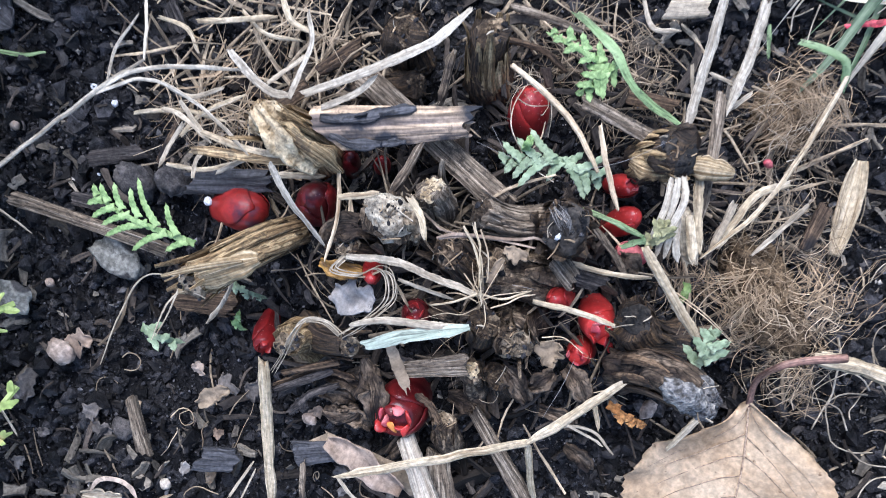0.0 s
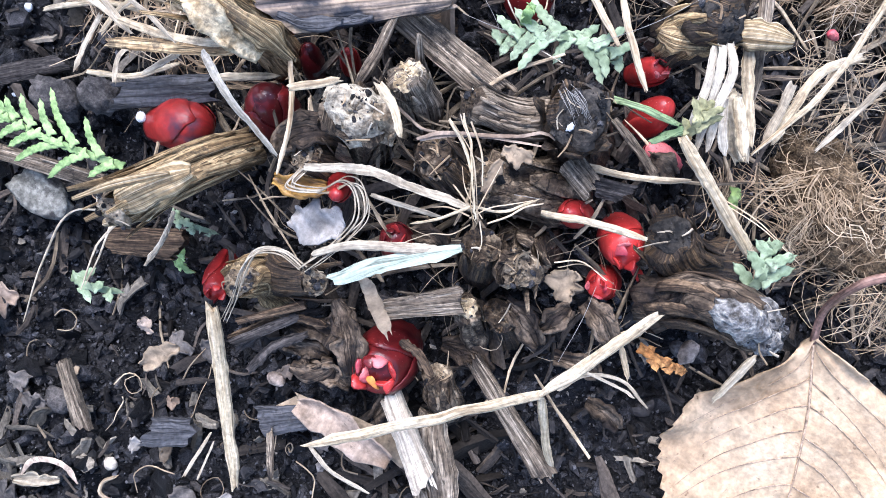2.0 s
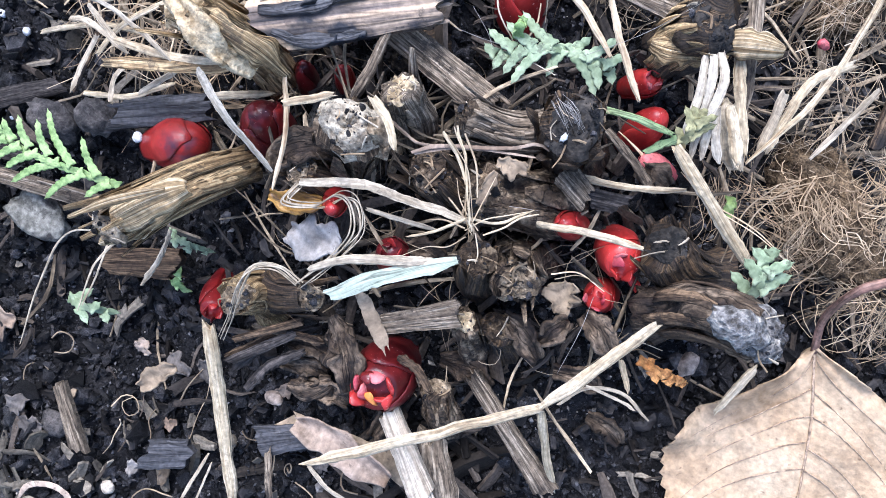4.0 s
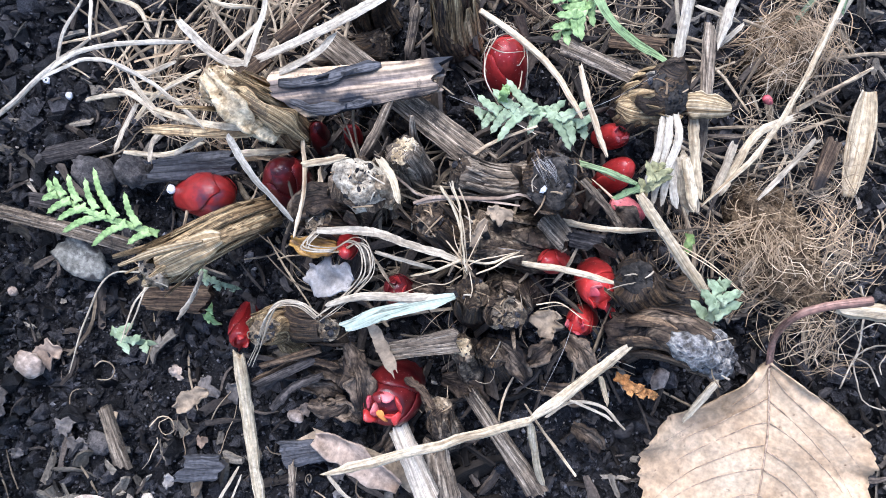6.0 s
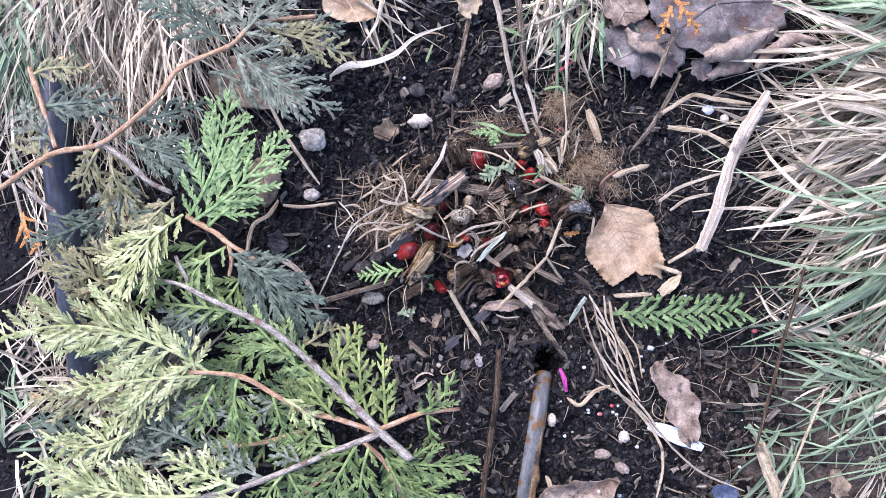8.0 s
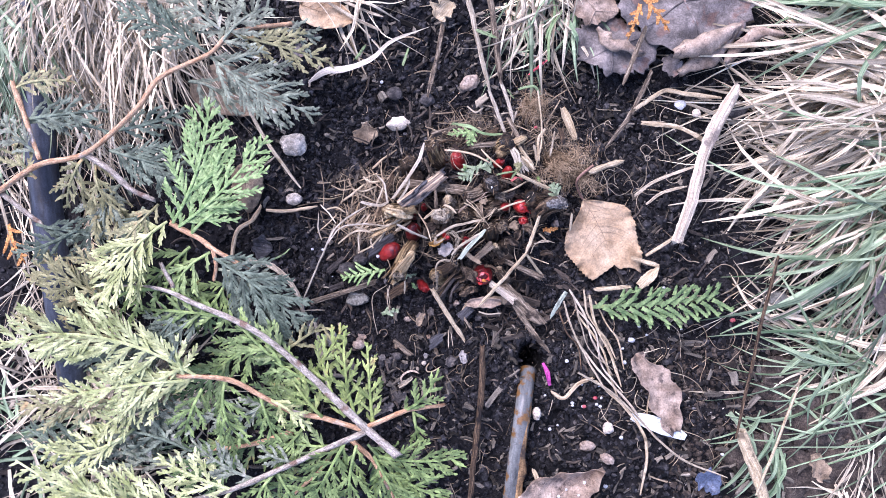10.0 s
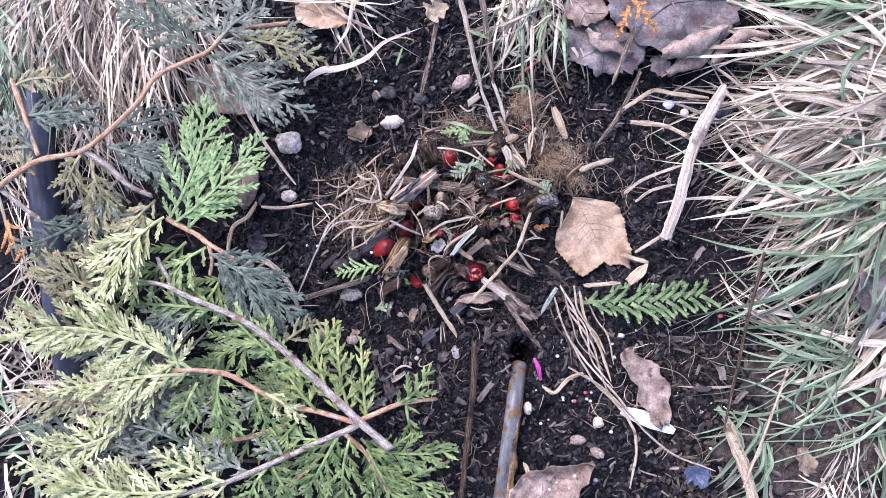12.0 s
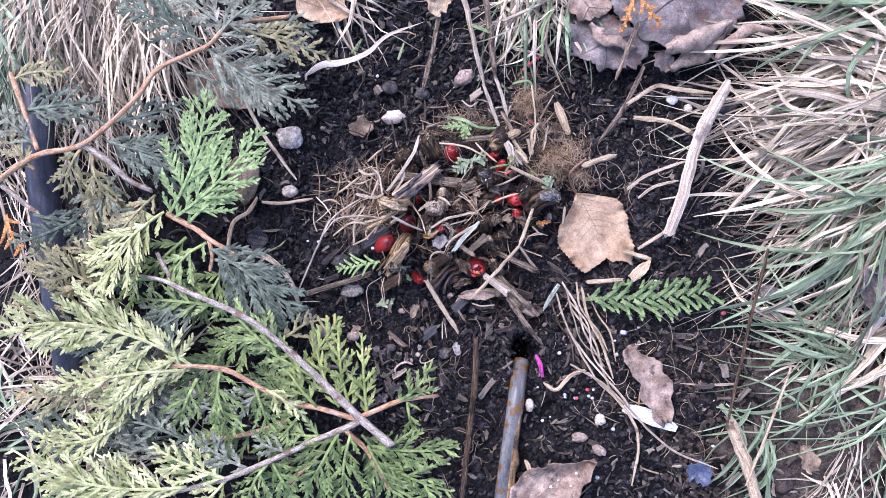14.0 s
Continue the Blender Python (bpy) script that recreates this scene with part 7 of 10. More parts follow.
mulch("straw_litter", 70, (-0.0214, 0.0687, 0.078, 0.1257), (0.006, 0.024), 273, STRAWBIT, "loose straw litter at the edge of the crown", (0.0, 0.008), (0.0236, 0.1018, 0.0265, 0.014), (0.012, 0.04), (0.4, 0.9))
lump("root_ball", "matted brown core of the round root wad", "roots", (0.0959, 0.0702, 0.0030), (0.0175, 0.0085, 0.009), PEAT, rough=0.35, freq=3.2, turn=-0.5, seed=276, level=4)
lump("root_ball", "matted brown core of the upper root wad", "roots", (0.0729, 0.1159, -0.0040), (0.009, 0.010, 0.007), PEAT, rough=0.4, freq=3.2, seed=274, level=4)
wad("root_wad", "matted wad of brown roots", (0.0959, 0.0702, 0.0030), 0.0205, 0.0105, 0.012, 22, 7, ROOT, 275, (0.00005, 0.00018), (0.008, 0.024), 0.7, 0.0014, 0.5)
wad("root_wad", "dark brown roots of the matted wad", (0.0959, 0.0702, 0.0030), 0.0206, 0.0108, 0.0115, 70, 12, PEATROOT, 276, (0.00005, 0.0002), (0.008, 0.024), 0.7, 0.0014, 0.5)
wad("root_wad", "greyish roots hanging below the wad", (0.1140, 0.0557, 0.0020), 0.0062, 0.0085, 0.010, 14, 8, PEATROOT, 279, (0.00003, 0.0001), (0.008, 0.02), 0.5, 0.0012, 0.4)
wad("root_wad", "loose matted wad of brown roots", (0.0729, 0.1159, -0.0040), 0.0112, 0.0128, 0.013, 44, 10, PEATROOT, 274, (0.00005, 0.00019), (0.008, 0.026), 0.7, 0.0014)
wad("root_wad", "pale roots of the loose wad", (0.0729, 0.1159, -0.0040), 0.0125, 0.014, 0.014, 14, 6, HAIR, 287, (0.00004, 0.00014), (0.01, 0.03), 0.7, 0.002)
wad("root_wad", "stray roots hanging out of the wads", (0.090, 0.079, -0.006), 0.026, 0.020, 0.012, 16, 4, ROOTDARK, 277, (0.00004, 0.00016), (0.015, 0.04), 0.6, 0.003)
wad("root_wad", "stray roots round the upper wad", (0.0765, 0.105, -0.008), 0.022, 0.022, 0.010, 24, 4, ROOTDARK, 278, (0.00004, 0.00018), (0.015, 0.04), 0.6, 0.003)
wad("straw_tangle", "tangle of dry brown straw and roots", (-0.0595, 0.0289, 0.004), 0.0208, 0.0136, 0.018, 24, 4, ROOTDARK, 289, (0.00006, 0.0003), (0.015, 0.045), 0.3, 0.0026)
wad("straw_tangle", "dark roots in the straw tangle", (-0.057, 0.034, 0.002), 0.024, 0.017, 0.014, 26, 6, PEATROOT, 286, (0.00008, 0.0004), (0.012, 0.04), 0.3, 0.0025)
wad("straw_tangle", "tangle of dry tan straw and roots", (-0.0527, 0.0627, 0.004), 0.024, 0.0112, 0.015, 22, 4, ROOTDARK, 280, (0.00006, 0.0003), (0.015, 0.045), 0.3, 0.0026)
tangle("rootlets", "thin pale rootlets round a red shoot", (0.013, 0.0799, 0.004), 0.0096, 0.0096, 0.022, 60, HAIR, 281, thick=(6e-05, 0.00017), kind="stuff")
tangle("rootlets", "fine tan rootlets among the cut stems", (0.0184, 0.0282, 0.004), 0.0529, 0.0336, 0.026, 120, ROOTDARK, 282, thick=(5e-05, 0.00015), curl=0.6, kind="stuff")
tangle("rootlets", "fine rootlets strewn below the root wads", (0.0871, 0.0873, 0.004), 0.0192, 0.0128, 0.008, 60, ROOTDARK, 283, thick=(5e-05, 0.00015), kind="stuff")
tangle("rootlets", "fine rootlets hanging below the root wad", (0.111, 0.0583, 0.004), 0.0072, 0.0104, 0.012, 60, ROOT, 284, thick=(5e-05, 0.00014), kind="stuff")
tangle("rootlets", "tan rootlets in the upper straw", (0.0214, 0.098, 0.004), 0.0224, 0.0176, 0.01, 150, ROOTDARK, 285, thick=(5e-05, 0.00017), kind="stuff")
dusting("soil_crumbs", "black soil crumbs lying on the old stems and wood", CRUMB, 1500, (-0.10, 0.13, -0.06, 0.14), (0.0002, 0.0013), 41, ("stem", "cut_face", "bark_strip", "wood_piece"))
dusting("soil_fibres", "thin brown fibres lying on the old stems and wood", PEATROOT, 260, (-0.10, 0.13, -0.06, 0.14), (0.001, 0.005), 42, ("stem", "cut_face", "wood_piece"), True)
dusting("soil_fibres", "thin pale fibres lying on the old stems and wood", HAIR, 160, (-0.10, 0.13, -0.06, 0.14), (0.001, 0.006), 43, ("stem", "cut_face", "wood_piece"), True)

# ---- green sprigs and blades on the crown ----
sprig("fresh light green cedar sprig on soil", (-0.043, -0.0019, 0.02), (-0.0763, -0.0071, 0.018), 0.0201, CEDAR_L, seed=286, size=0.0017, pairs=6, lift=0.006)
sprig("light green cedar sprig in the straw", (0.0275, 0.0967, 0.022), (0.0071, 0.0962, 0.022), 0.0096, CEDAR_L, seed=287, size=0.0017, pairs=4)
sprig("light green cedar sprig tip in the straw", (0.0261, 0.0988, 0.024), (0.0235, 0.0877, 0.02), 0.0117, CEDAR_L, seed=288, size=0.0017, pairs=4)
sprig("dusty grey-green cedar sprig", (0.0295, 0.0721, 0.024), (0.0156, 0.0626, 0.022), 0.0161, CEDAR_P, seed=289, size=0.0019, pairs=4, spread=(40, 54))
sprig("dusty grey-green cedar sprig tip", (0.0277, 0.0709, 0.024), (0.0395, 0.0727, 0.02), 0.0136, CEDAR_P, seed=290, size=0.0019, pairs=3, spread=(38, 52))
sprig("dusty grey-green cedar tip on a stem", (0.0855, 0.0454, 0.024), (0.0822, 0.0568, 0.026), 0.012, CEDAR_P, seed=291, size=0.0022, pairs=3, spread=(35, 50))
sprig("small grey-green cedar bit on soil", (-0.0482, -0.0359, 0.008), (-0.0348, -0.0325, 0.008), 0.0093, CEDAR_P, seed=292, size=0.0022, pairs=2)
sprig("small dark green cedar bit", (-0.0328, -0.0079, 0.01), (-0.0203, -0.0065, 0.01), 0.004, CEDAR_P, seed=293, size=0.0016, pairs=3)
sprig("small green seedling leaf on soil", (-0.0205, -0.0175, 0.012), (-0.0242, -0.0127, 0.014), 0.0043, CEDAR_L, seed=294, size=0.0018, pairs=1)
sprig("faded olive cedar bit in the straw", (0.0574, 0.0645, 0.03), (0.0568, 0.0725, 0.03), 0.0077, CEDAR_D, seed=295, size=0.0015, pairs=3)
sprig("green cedar bit beside the straw", (0.0726, 0.0629, 0.018), (0.0746, 0.0576, 0.016), 0.0028, CEDAR_G, seed=296, size=0.0016, pairs=2)
sprig("small green cedar bit on the grey-green sprig", (0.0194, 0.068, 0.026), (0.0182, 0.0723, 0.026), 0.0022, CEDAR_L, seed=297, size=0.002, pairs=1)
strand("grass_blade", "fresh green grass blade bent over straw", "grass blade", [(0.0109, 0.1045, 0.02), (0.0232, 0.101, 0.026), (0.0346, 0.0952, 0.026), (0.0483, 0.0951, 0.02)], 0.0022, BLADE, seed=298, flat=0.14)
strand("grass_blade", "yellow-green grass blade curled over roots", "grass blade", [(0.062, 0.1289, 0.016), (0.0688, 0.1299, 0.018), (0.0738, 0.1293, 0.018), (0.0777, 0.1249, 0.014)], 0.0019, BLADE, seed=299, flat=0.2)
strand("grass_blade", "thin green blade crossing the shoots", "grass blade", [(0.0391, 0.0639, 0.026), (0.0468, 0.0655, 0.03), (0.0553, 0.0664, 0.03)], 0.0014, BLADE, seed=300, flat=0.5)
strand("grass_blade", "short green blade by the shoots", "grass blade", [(0.0524, 0.0612, 0.026), (0.0575, 0.0679, 0.03)], 0.0016, BLADE, seed=301, flat=0.4, lumps=0.15)
strand("grass_blade", "green blade lying on soil", "grass blade", [(-0.1295, 0.0087, 0.006), (-0.122, 0.012, 0.006), (-0.1163, 0.0165, 0.006)], 0.0013, BLADE, seed=302, flat=0.3)
strand("grass_blade", "thin green blade in the straw", "grass blade", [(0.0537, 0.13, 0.01), (0.058, 0.1233, 0.01)], 0.0012, BLADE, seed=303, flat=0.3)
sprig("rust-brown dry cedar bit on soil", (0.0764, 0.0228, 0.008), (0.0882, 0.0239, 0.008), 0.0046, CEDAR_R, seed=304, size=0.002, pairs=3)

# ---- scraps, clods and stones on the crown ----
scrap("leaf_scrap", "curled brown scrap of dead leaf", "leaf scrap", [(0.0168, -0.0303, 0.012), (0.0282, -0.0297, 0.012), (0.0425, -0.0302, 0.012)], 0.0075, DUSKLEAF, seed=305, curl=0.5, ragged=0.12)
scrap("leaf_scrap", "whitish papery scrap caught in the crown", "leaf scrap", [(-0.0032, 0.01, 0.024), (0.0025, 0.0111, 0.024), (0.0078, 0.0128, 0.024)], 0.0076, PALELEAF, seed=306, wave=0.25)
scrap("leaf_scrap", "curled grey-brown leaf scrap on soil", "leaf scrap", [(-0.0215, -0.0459, 0.008), (-0.0159, -0.0367, 0.008)], 0.0044, BROWNLEAF, seed=307)
scrap("leaf_scrap", "pale curled strip on soil", "leaf scrap", [(-0.0377, -0.0926, 0.006), (-0.0269, -0.0855, 0.006)], 0.0035, PALE, seed=308)
scrap("leaf_scrap", "dark reddish leaf scrap on the crown", "leaf scrap", [(0.0554, 0.0235, 0.016), (0.054, 0.0305, 0.016)], 0.0055, BROWNLEAF, seed=309, ragged=0.3)
lump("perlite_grain", "white grain on the black stem", "perlite", (0.0375, 0.0551, 0.0360), (0.0006, 0.0010, 0.0005), PERLITE, seed=310, level=2, rough=0.7)
lump("clod", "grey lumpy soil clod", "clod", (-0.0732, -0.0002, 0.006), (0.0067, 0.0048, 0.0041), CLOD, seed=311, rough=0.4, freq=2.6)
lump("clod", "dark grey soil clod", "clod", (-0.0626, 0.0062, 0.008), (0.0053, 0.0044, 0.0041), CLOD, seed=312, rough=0.35, freq=2.4)
lump("stone", "small bright white stone", "stone", (-0.0489, 0.0081, 0.012), (0.0014, 0.0013, 0.0012), PERLITE, seed=313, level=2)
lump("ash_lump", "whitish ashy lump beside a stick", "ash lump", (-0.0668, -0.024, 0.004), (0.009, 0.0054, 0.0019), ASH, seed=314, rough=0.35)
lump("ash_lump", "whitish ashy lump on soil", "ash lump", (-0.0894, -0.0543, 0.004), (0.0067, 0.0054, 0.0022), ASH, seed=315, rough=0.35)
lump("stone", "buff stone with a mossy edge", "stone", (-0.0671, -0.0591, 0.004), (0.0048, 0.0035, 0.0026), BUFFSTONE, seed=316)
lump("stone", "small round tan pebble", "stone", (-0.1149, -0.0079, 0.004), (0.0016, 0.0014, 0.0013), BUFFSTONE, seed=317, level=2)
lump("stone", "small round tan pebble", "stone", (-0.0811, -0.0428, 0.004), (0.0016, 0.0014, 0.0013), BUFFSTONE, seed=318, level=2)
lump("stone", "small buff pebble in soil", "stone", (0.0089, -0.0301, 0.008), (0.0025, 0.0017, 0.0014), BUFFSTONE, seed=319, level=2)
lump("stone", "small buff pebble in soil", "stone", (-0.0177, -0.0752, 0.004), (0.0019, 0.0018, 0.0014), STONE, seed=320, level=2)
lump("stone", "tiny pink plastic crumb", "plastic bit", (0.0739, 0.1005, 0.01), (0.0014, 0.0011, 0.0009), PINK, seed=321, level=2)
lump("stone", "small grey-brown pebble in soil", "stone", (0.0855, 0.0268, 0.004), (0.0026, 0.0019, 0.0016), CLOD, seed=322, level=2)
lump("clod", "dark clod in the soil", "clod", (-0.0381, -0.0694, 0.002), (0.0039, 0.0032, 0.0026), CLOD, seed=323, rough=0.4)
for colour, skin, x0, y0, x1, y1, w in (
    ("buff-brown", DUSKLEAF, -0.0678, -0.0579, -0.0623, -0.0524, 0.0059),
    ("small tan", DUSKLEAF, -0.0294, -0.0436, -0.0296, -0.0398, 0.0039),
    ("grey-brown", GREYFLAKE, -0.0225, -0.0400, -0.0148, -0.0405, 0.0043),
    ("grey", GREYFLAKE, -0.0504, -0.0718, -0.0481, -0.0668, 0.0039),
    ("small tan", DUSKLEAF, -0.0149, -0.0567, -0.0124, -0.0550, 0.0028),
    ("small whitish", PALELEAF, -0.0178, -0.0710, -0.0149, -0.0695, 0.0035),
    ("brown", BROWNLEAF, -0.0073, -0.0701, -0.0086, -0.0646, 0.0026),
    ("broad grey-brown", GREYFLAKE, -0.0439, -0.1008, -0.0321, -0.0994, 0.0076),
    ("grey", GREYFLAKE, -0.0114, -0.0884, -0.0049, -0.0835, 0.0065),
    ("grey-tan", GREYFLAKE, 0.0028, -0.0798, 0.0029, -0.0717, 0.0076),
    ("pale curled", PALELEAF, 0.0129, -0.0774, 0.0120, -0.0670, 0.0050),
    ("grey-brown", GREYFLAKE, -0.0467, -0.0729, -0.0403, -0.0710, 0.0032),
    ("grey", GREYFLAKE, -0.0625, -0.0880, -0.0590, -0.0863, 0.0028),
    ("grey", GREYFLAKE, -0.0630, -0.0999, -0.0609, -0.0970, 0.0032),
    ("grey", GREYFLAKE, -0.0135, -0.0381, -0.0096, -0.0341, 0.0050),
    ("small tan", DUSKLEAF, 0.0074, -0.0326, 0.0100, -0.0288, 0.0028),
    ("grey-brown", GREYFLAKE, 0.0251, -0.0451, 0.0255, -0.0395, 0.0048),
    ("brown", BROWNLEAF, -0.0384, -0.0636, -0.0392, -0.0599, 0.0019),
    ("grey-brown", GREYFLAKE, -0.0717, -0.0824, -0.0740, -0.0721, 0.0065),
    ("grey", GREYFLAKE, -0.0515, -0.1117, -0.0427, -0.1052, 0.0065),
):
    scrap("leaf_flake", colour + " flake of dead leaf lying on black soil", "leaf flake", [(x0, y0, gz(x0, y0) + 0.004), ((x0 + x1) / 2, (y0 + y1) / 2, gz((x0 + x1) / 2, (y0 + y1) / 2) + 0.005), (x1, y1, gz(x1, y1) + 0.004)], w, skin, seed=int(1e4 * abs(x0 - y0)), curl=0.25, ragged=0.24, wave=0.08)
strand("leaf_strip", "short curled tan leaf strip on soil", "leaf scrap", [(-0.0355, -0.0884, 0.008), (-0.0349, -0.0841, 0.008), (-0.0308, -0.0810, 0.008), (-0.0260, -0.0802, 0.008), (-0.0218, -0.0821, 0.008)], 0.0015, DUSKLEAF, seed=720, flat=0.2, ends=(0.4, 0.3))
strand("rootlet", "thin tan rootlet curled on soil", "rootlet", [(-0.0139, -0.0749, 0.008), (-0.0159, -0.0779, 0.008), (-0.0151, -0.0810, 0.008), (-0.0103, -0.0807, 0.008), (-0.0052, -0.0778, 0.008)], 0.0010, ROOTDARK, seed=721, flat=0.8)
strand("grass_blade", "short green grass blade on soil", "grass blade", [(-0.0124, -0.0952, 0.008), (-0.0126, -0.0887, 0.008), (-0.0124, -0.0830, 0.008)], 0.0026, BLADE, seed=722, flat=0.3)
strand("straw", "forked dry strip of leaf across the old stems", "straw", [(0.0127, 0.0381, 0.0310), (0.0165, 0.0417, 0.0310), (0.0230, 0.0451, 0.0310), (0.0294, 0.0485, 0.0310), (0.0335, 0.0518, 0.0310), (0.0362, 0.0518, 0.0310)], 0.0008, DUSKLEAF, seed=760, flat=0.25)
strand("straw", "forked dry strip of leaf across the old stems", "straw", [(0.0132, 0.0381, 0.0305), (0.0180, 0.0420, 0.0305), (0.0236, 0.0451, 0.0305), (0.0299, 0.0477, 0.0305), (0.0371, 0.0504, 0.0305)], 0.0007, DUSKLEAF, seed=761, flat=0.25)
strand("straw", "thin dry stalk end on the old stems", "straw", [(0.0053, 0.0416, 0.0300), (0.0088, 0.0409, 0.0300), (0.0125, 0.0403, 0.0300), (0.0163, 0.0417, 0.0300)], 0.0006, DUSKLEAF, seed=762, flat=0.6)
strand("rootlet", "thin yellow rootlet over an old stem", "rootlet", [(0.0336, 0.0314, 0.0350), (0.0364, 0.0348, 0.0350), (0.0381, 0.0379, 0.0350), (0.0407, 0.0402, 0.0350)], 0.0004, ROOT, seed=763, flat=0.9)
scrap("leaf_flake", "brown torn flake caught between old stems", "leaf flake", [(0.0297, 0.0361, 0.0340), (0.0293, 0.0393, 0.0340), (0.0295, 0.0432, 0.0340)], 0.0020, BROWNLEAF, seed=764, curl=0.2, ragged=0.25)
scrap("leaf_flake", "grey-brown leaf flake caught between old stems", "leaf flake", [(0.0284, 0.0449, 0.0300), (0.0314, 0.0455, 0.0300), (0.0343, 0.0466, 0.0300)], 0.0034, BROWNLEAF, seed=765, curl=0.2, ragged=0.28)
plank("wood_piece", "flat grey-tan strip of wood beside an old stem", "wood", (0.0401, 0.0489, 0.0260), (0.0476, 0.0464, 0.0260), 0.0035, 0.002, GREYWOOD, seed=766)

# ---- the tan leaf ----
dead_leaf("broad tan dead leaf with toothed edge and reddish stalk", (0.1084, 0.0450, 0.0040), (0.1320, -0.0081, 0.0005), 0.0617, LEAF, seed=324, vein_skin=LEAFVEIN, curl=0.07, teeth=22, tooth=0.05, wave=0.032, bend=-0.04, petiole_w=0.0018, back=0.0, vein_w=0.5, outline=((0, 0.11, 0.25, 0.4, 0.49, 0.525, 0.53, 0.5, 0.455, 0.4, 0.33), (0, 0.15, 0.3, 0.4, 0.425, 0.43, 0.415, 0.395, 0.365, 0.325, 0.27), (0.2, 0.1, 0.05, 0.03, -0.05, -0.02, 0)), petiole=[(0.1040, 0.0510, 0.012), (0.1001, 0.0571, 0.028), (0.1040, 0.0623, 0.029), (0.1132, 0.0687, 0.026)])
strand("twig", "pale tan stick under the leaf stalk", "twig", [(0.1135, 0.0649, 0.01), (0.1242, 0.0691, 0.01), (0.1384, 0.0726, 0.01)], 0.0045, STRAW, seed=325, flat=0.9)

# ---- leaves, stones and litter round the bed ----
torn_leaf("large greyish mauve dead leaf lying flat, torn", (0.1879, 0.1900), (0.054, 0.052, 0.043, 0.041, 0.043, 0.054, 0.052, 0.041, 0.040, 0.038, 0.043, 0.050), MAUVELEAF, 326, 0.014, wave=0.0042, tear=0.17)
torn_leaf("torn greyish mauve lobe of a dead leaf", (0.1339, 0.1580), (0.035, 0.027, 0.022, 0.023, 0.026, 0.029, 0.027, 0.021, 0.019, 0.020, 0.023, 0.031), MAUVELEAF, 327, 0.009, wave=0.0036, tear=0.30, veins=4)
torn_leaf("pale brown torn leaf piece at the mauve leaf", (0.1211, 0.1852), (0.018, 0.017, 0.020, 0.017, 0.016, 0.015, 0.013, 0.011, 0.010, 0.012), DUSKLEAF, 335, 0.012, wave=0.0022, tear=0.2, veins=3)
scrap("leaf_scrap", "rolled brown edge of the mauve leaf", "leaf scrap", [(0.1752, 0.1495, 0.026), (0.1896, 0.1522, 0.030), (0.2070, 0.1591, 0.030), (0.2259, 0.1679, 0.026)], 0.0155, DUSKLEAF, seed=328, curl=-0.75, ragged=0.10, wave=0.05)
scrap("leaf_scrap", "folded brown lower edge of the mauve leaf", "leaf scrap", [(0.1822, 0.1373, 0.012), (0.1949, 0.1428, 0.016), (0.2082, 0.1504, 0.018), (0.2240, 0.1626, 0.018)], 0.0125, DUSKLEAF, seed=329, curl=-0.5, ragged=0.12, wave=0.05)
scrap("leaf_scrap", "dark folded lobe under the mauve leaf", "leaf scrap", [(0.1746, 0.1501, 0.010), (0.1781, 0.1426, 0.012), (0.1837, 0.1377, 0.010)], 0.012, MAUVELEAF, seed=330, curl=0.3, ragged=0.2, wave=0.08)
scrap("leaf_scrap", "curled pale rim of the torn mauve lobe", "leaf scrap", [(0.1221, 0.1722, 0.018), (0.1294, 0.1606, 0.022), (0.1419, 0.1551, 0.022), (0.1576, 0.1518, 0.016)], 0.0095, DUSKLEAF, seed=331, curl=-0.6, ragged=0.18, wave=0.07)
scrap("leaf_scrap", "grey-brown curled blade at the grass edge", "leaf scrap", [(0.2163, 0.1420, 0.016), (0.2273, 0.1546, 0.022), (0.2403, 0.1621, 0.024), (0.2579, 0.1598, 0.024)], 0.0105, DUSKLEAF, seed=334, curl=-0.5, ragged=0.1, wave=0.05)
dead_leaf("curled brown dead leaf beside the cedar", (-0.1462, 0.0807, 0.016), (-0.1446, 0.0447, 0.016), 0.0248, BROWNLEAF, seed=329, curl=-0.5, teeth=8, tooth=0.03, wave=0.06)
dead_leaf("flat brown dead leaf under the cedar", (-0.1807, 0.1438, 0.012), (-0.1134, 0.1242, 0.012), 0.0366, BROWNLEAF, seed=330, curl=0.1, teeth=10, tooth=0.03)
dead_leaf("brown dead leaf at the bed's upper edge", (-0.0978, 0.1988, 0.012), (-0.0596, 0.1846, 0.012), 0.0258, LEAF, seed=331, curl=0.2, teeth=10, wave=0.06)
dead_leaf("curled brown dead leaf with white specks", (0.0525, -0.1933, 0.014), (0.1139, -0.1576, 0.014), 0.0429, DUSKLEAF, seed=332, curl=0.45, teeth=7, tooth=0.05, wave=0.07, point=1.0)
scrap("leaf_scrap", "long torn brown leaf scrap", "leaf scrap", [(0.1426, -0.0726, 0.014), (0.1579, -0.1024, 0.014), (0.1697, -0.1329, 0.014)], 0.0197, DUSKLEAF, seed=333, curl=0.5, ragged=0.2)
scrap("leaf_scrap", "greyish leaf scrap in the grass", "leaf scrap", [(0.3092, -0.0389, 0.034), (0.3266, -0.0309, 0.036), (0.3483, -0.0189, 0.034)], 0.0406, MAUVELEAF, seed=334)
scrap("leaf_scrap", "pale tan scrap at the bed's edge", "leaf scrap", [(0.0027, 0.1845, 0.012), (0.0139, 0.197, 0.012)], 0.0172, STRAW, seed=336)
scrap("leaf_scrap", "brown leaf scrap on soil", "leaf scrap", [(-0.0643, 0.0997, 0.006), (-0.0459, 0.1026, 0.006)], 0.0122, BROWNLEAF, seed=337)
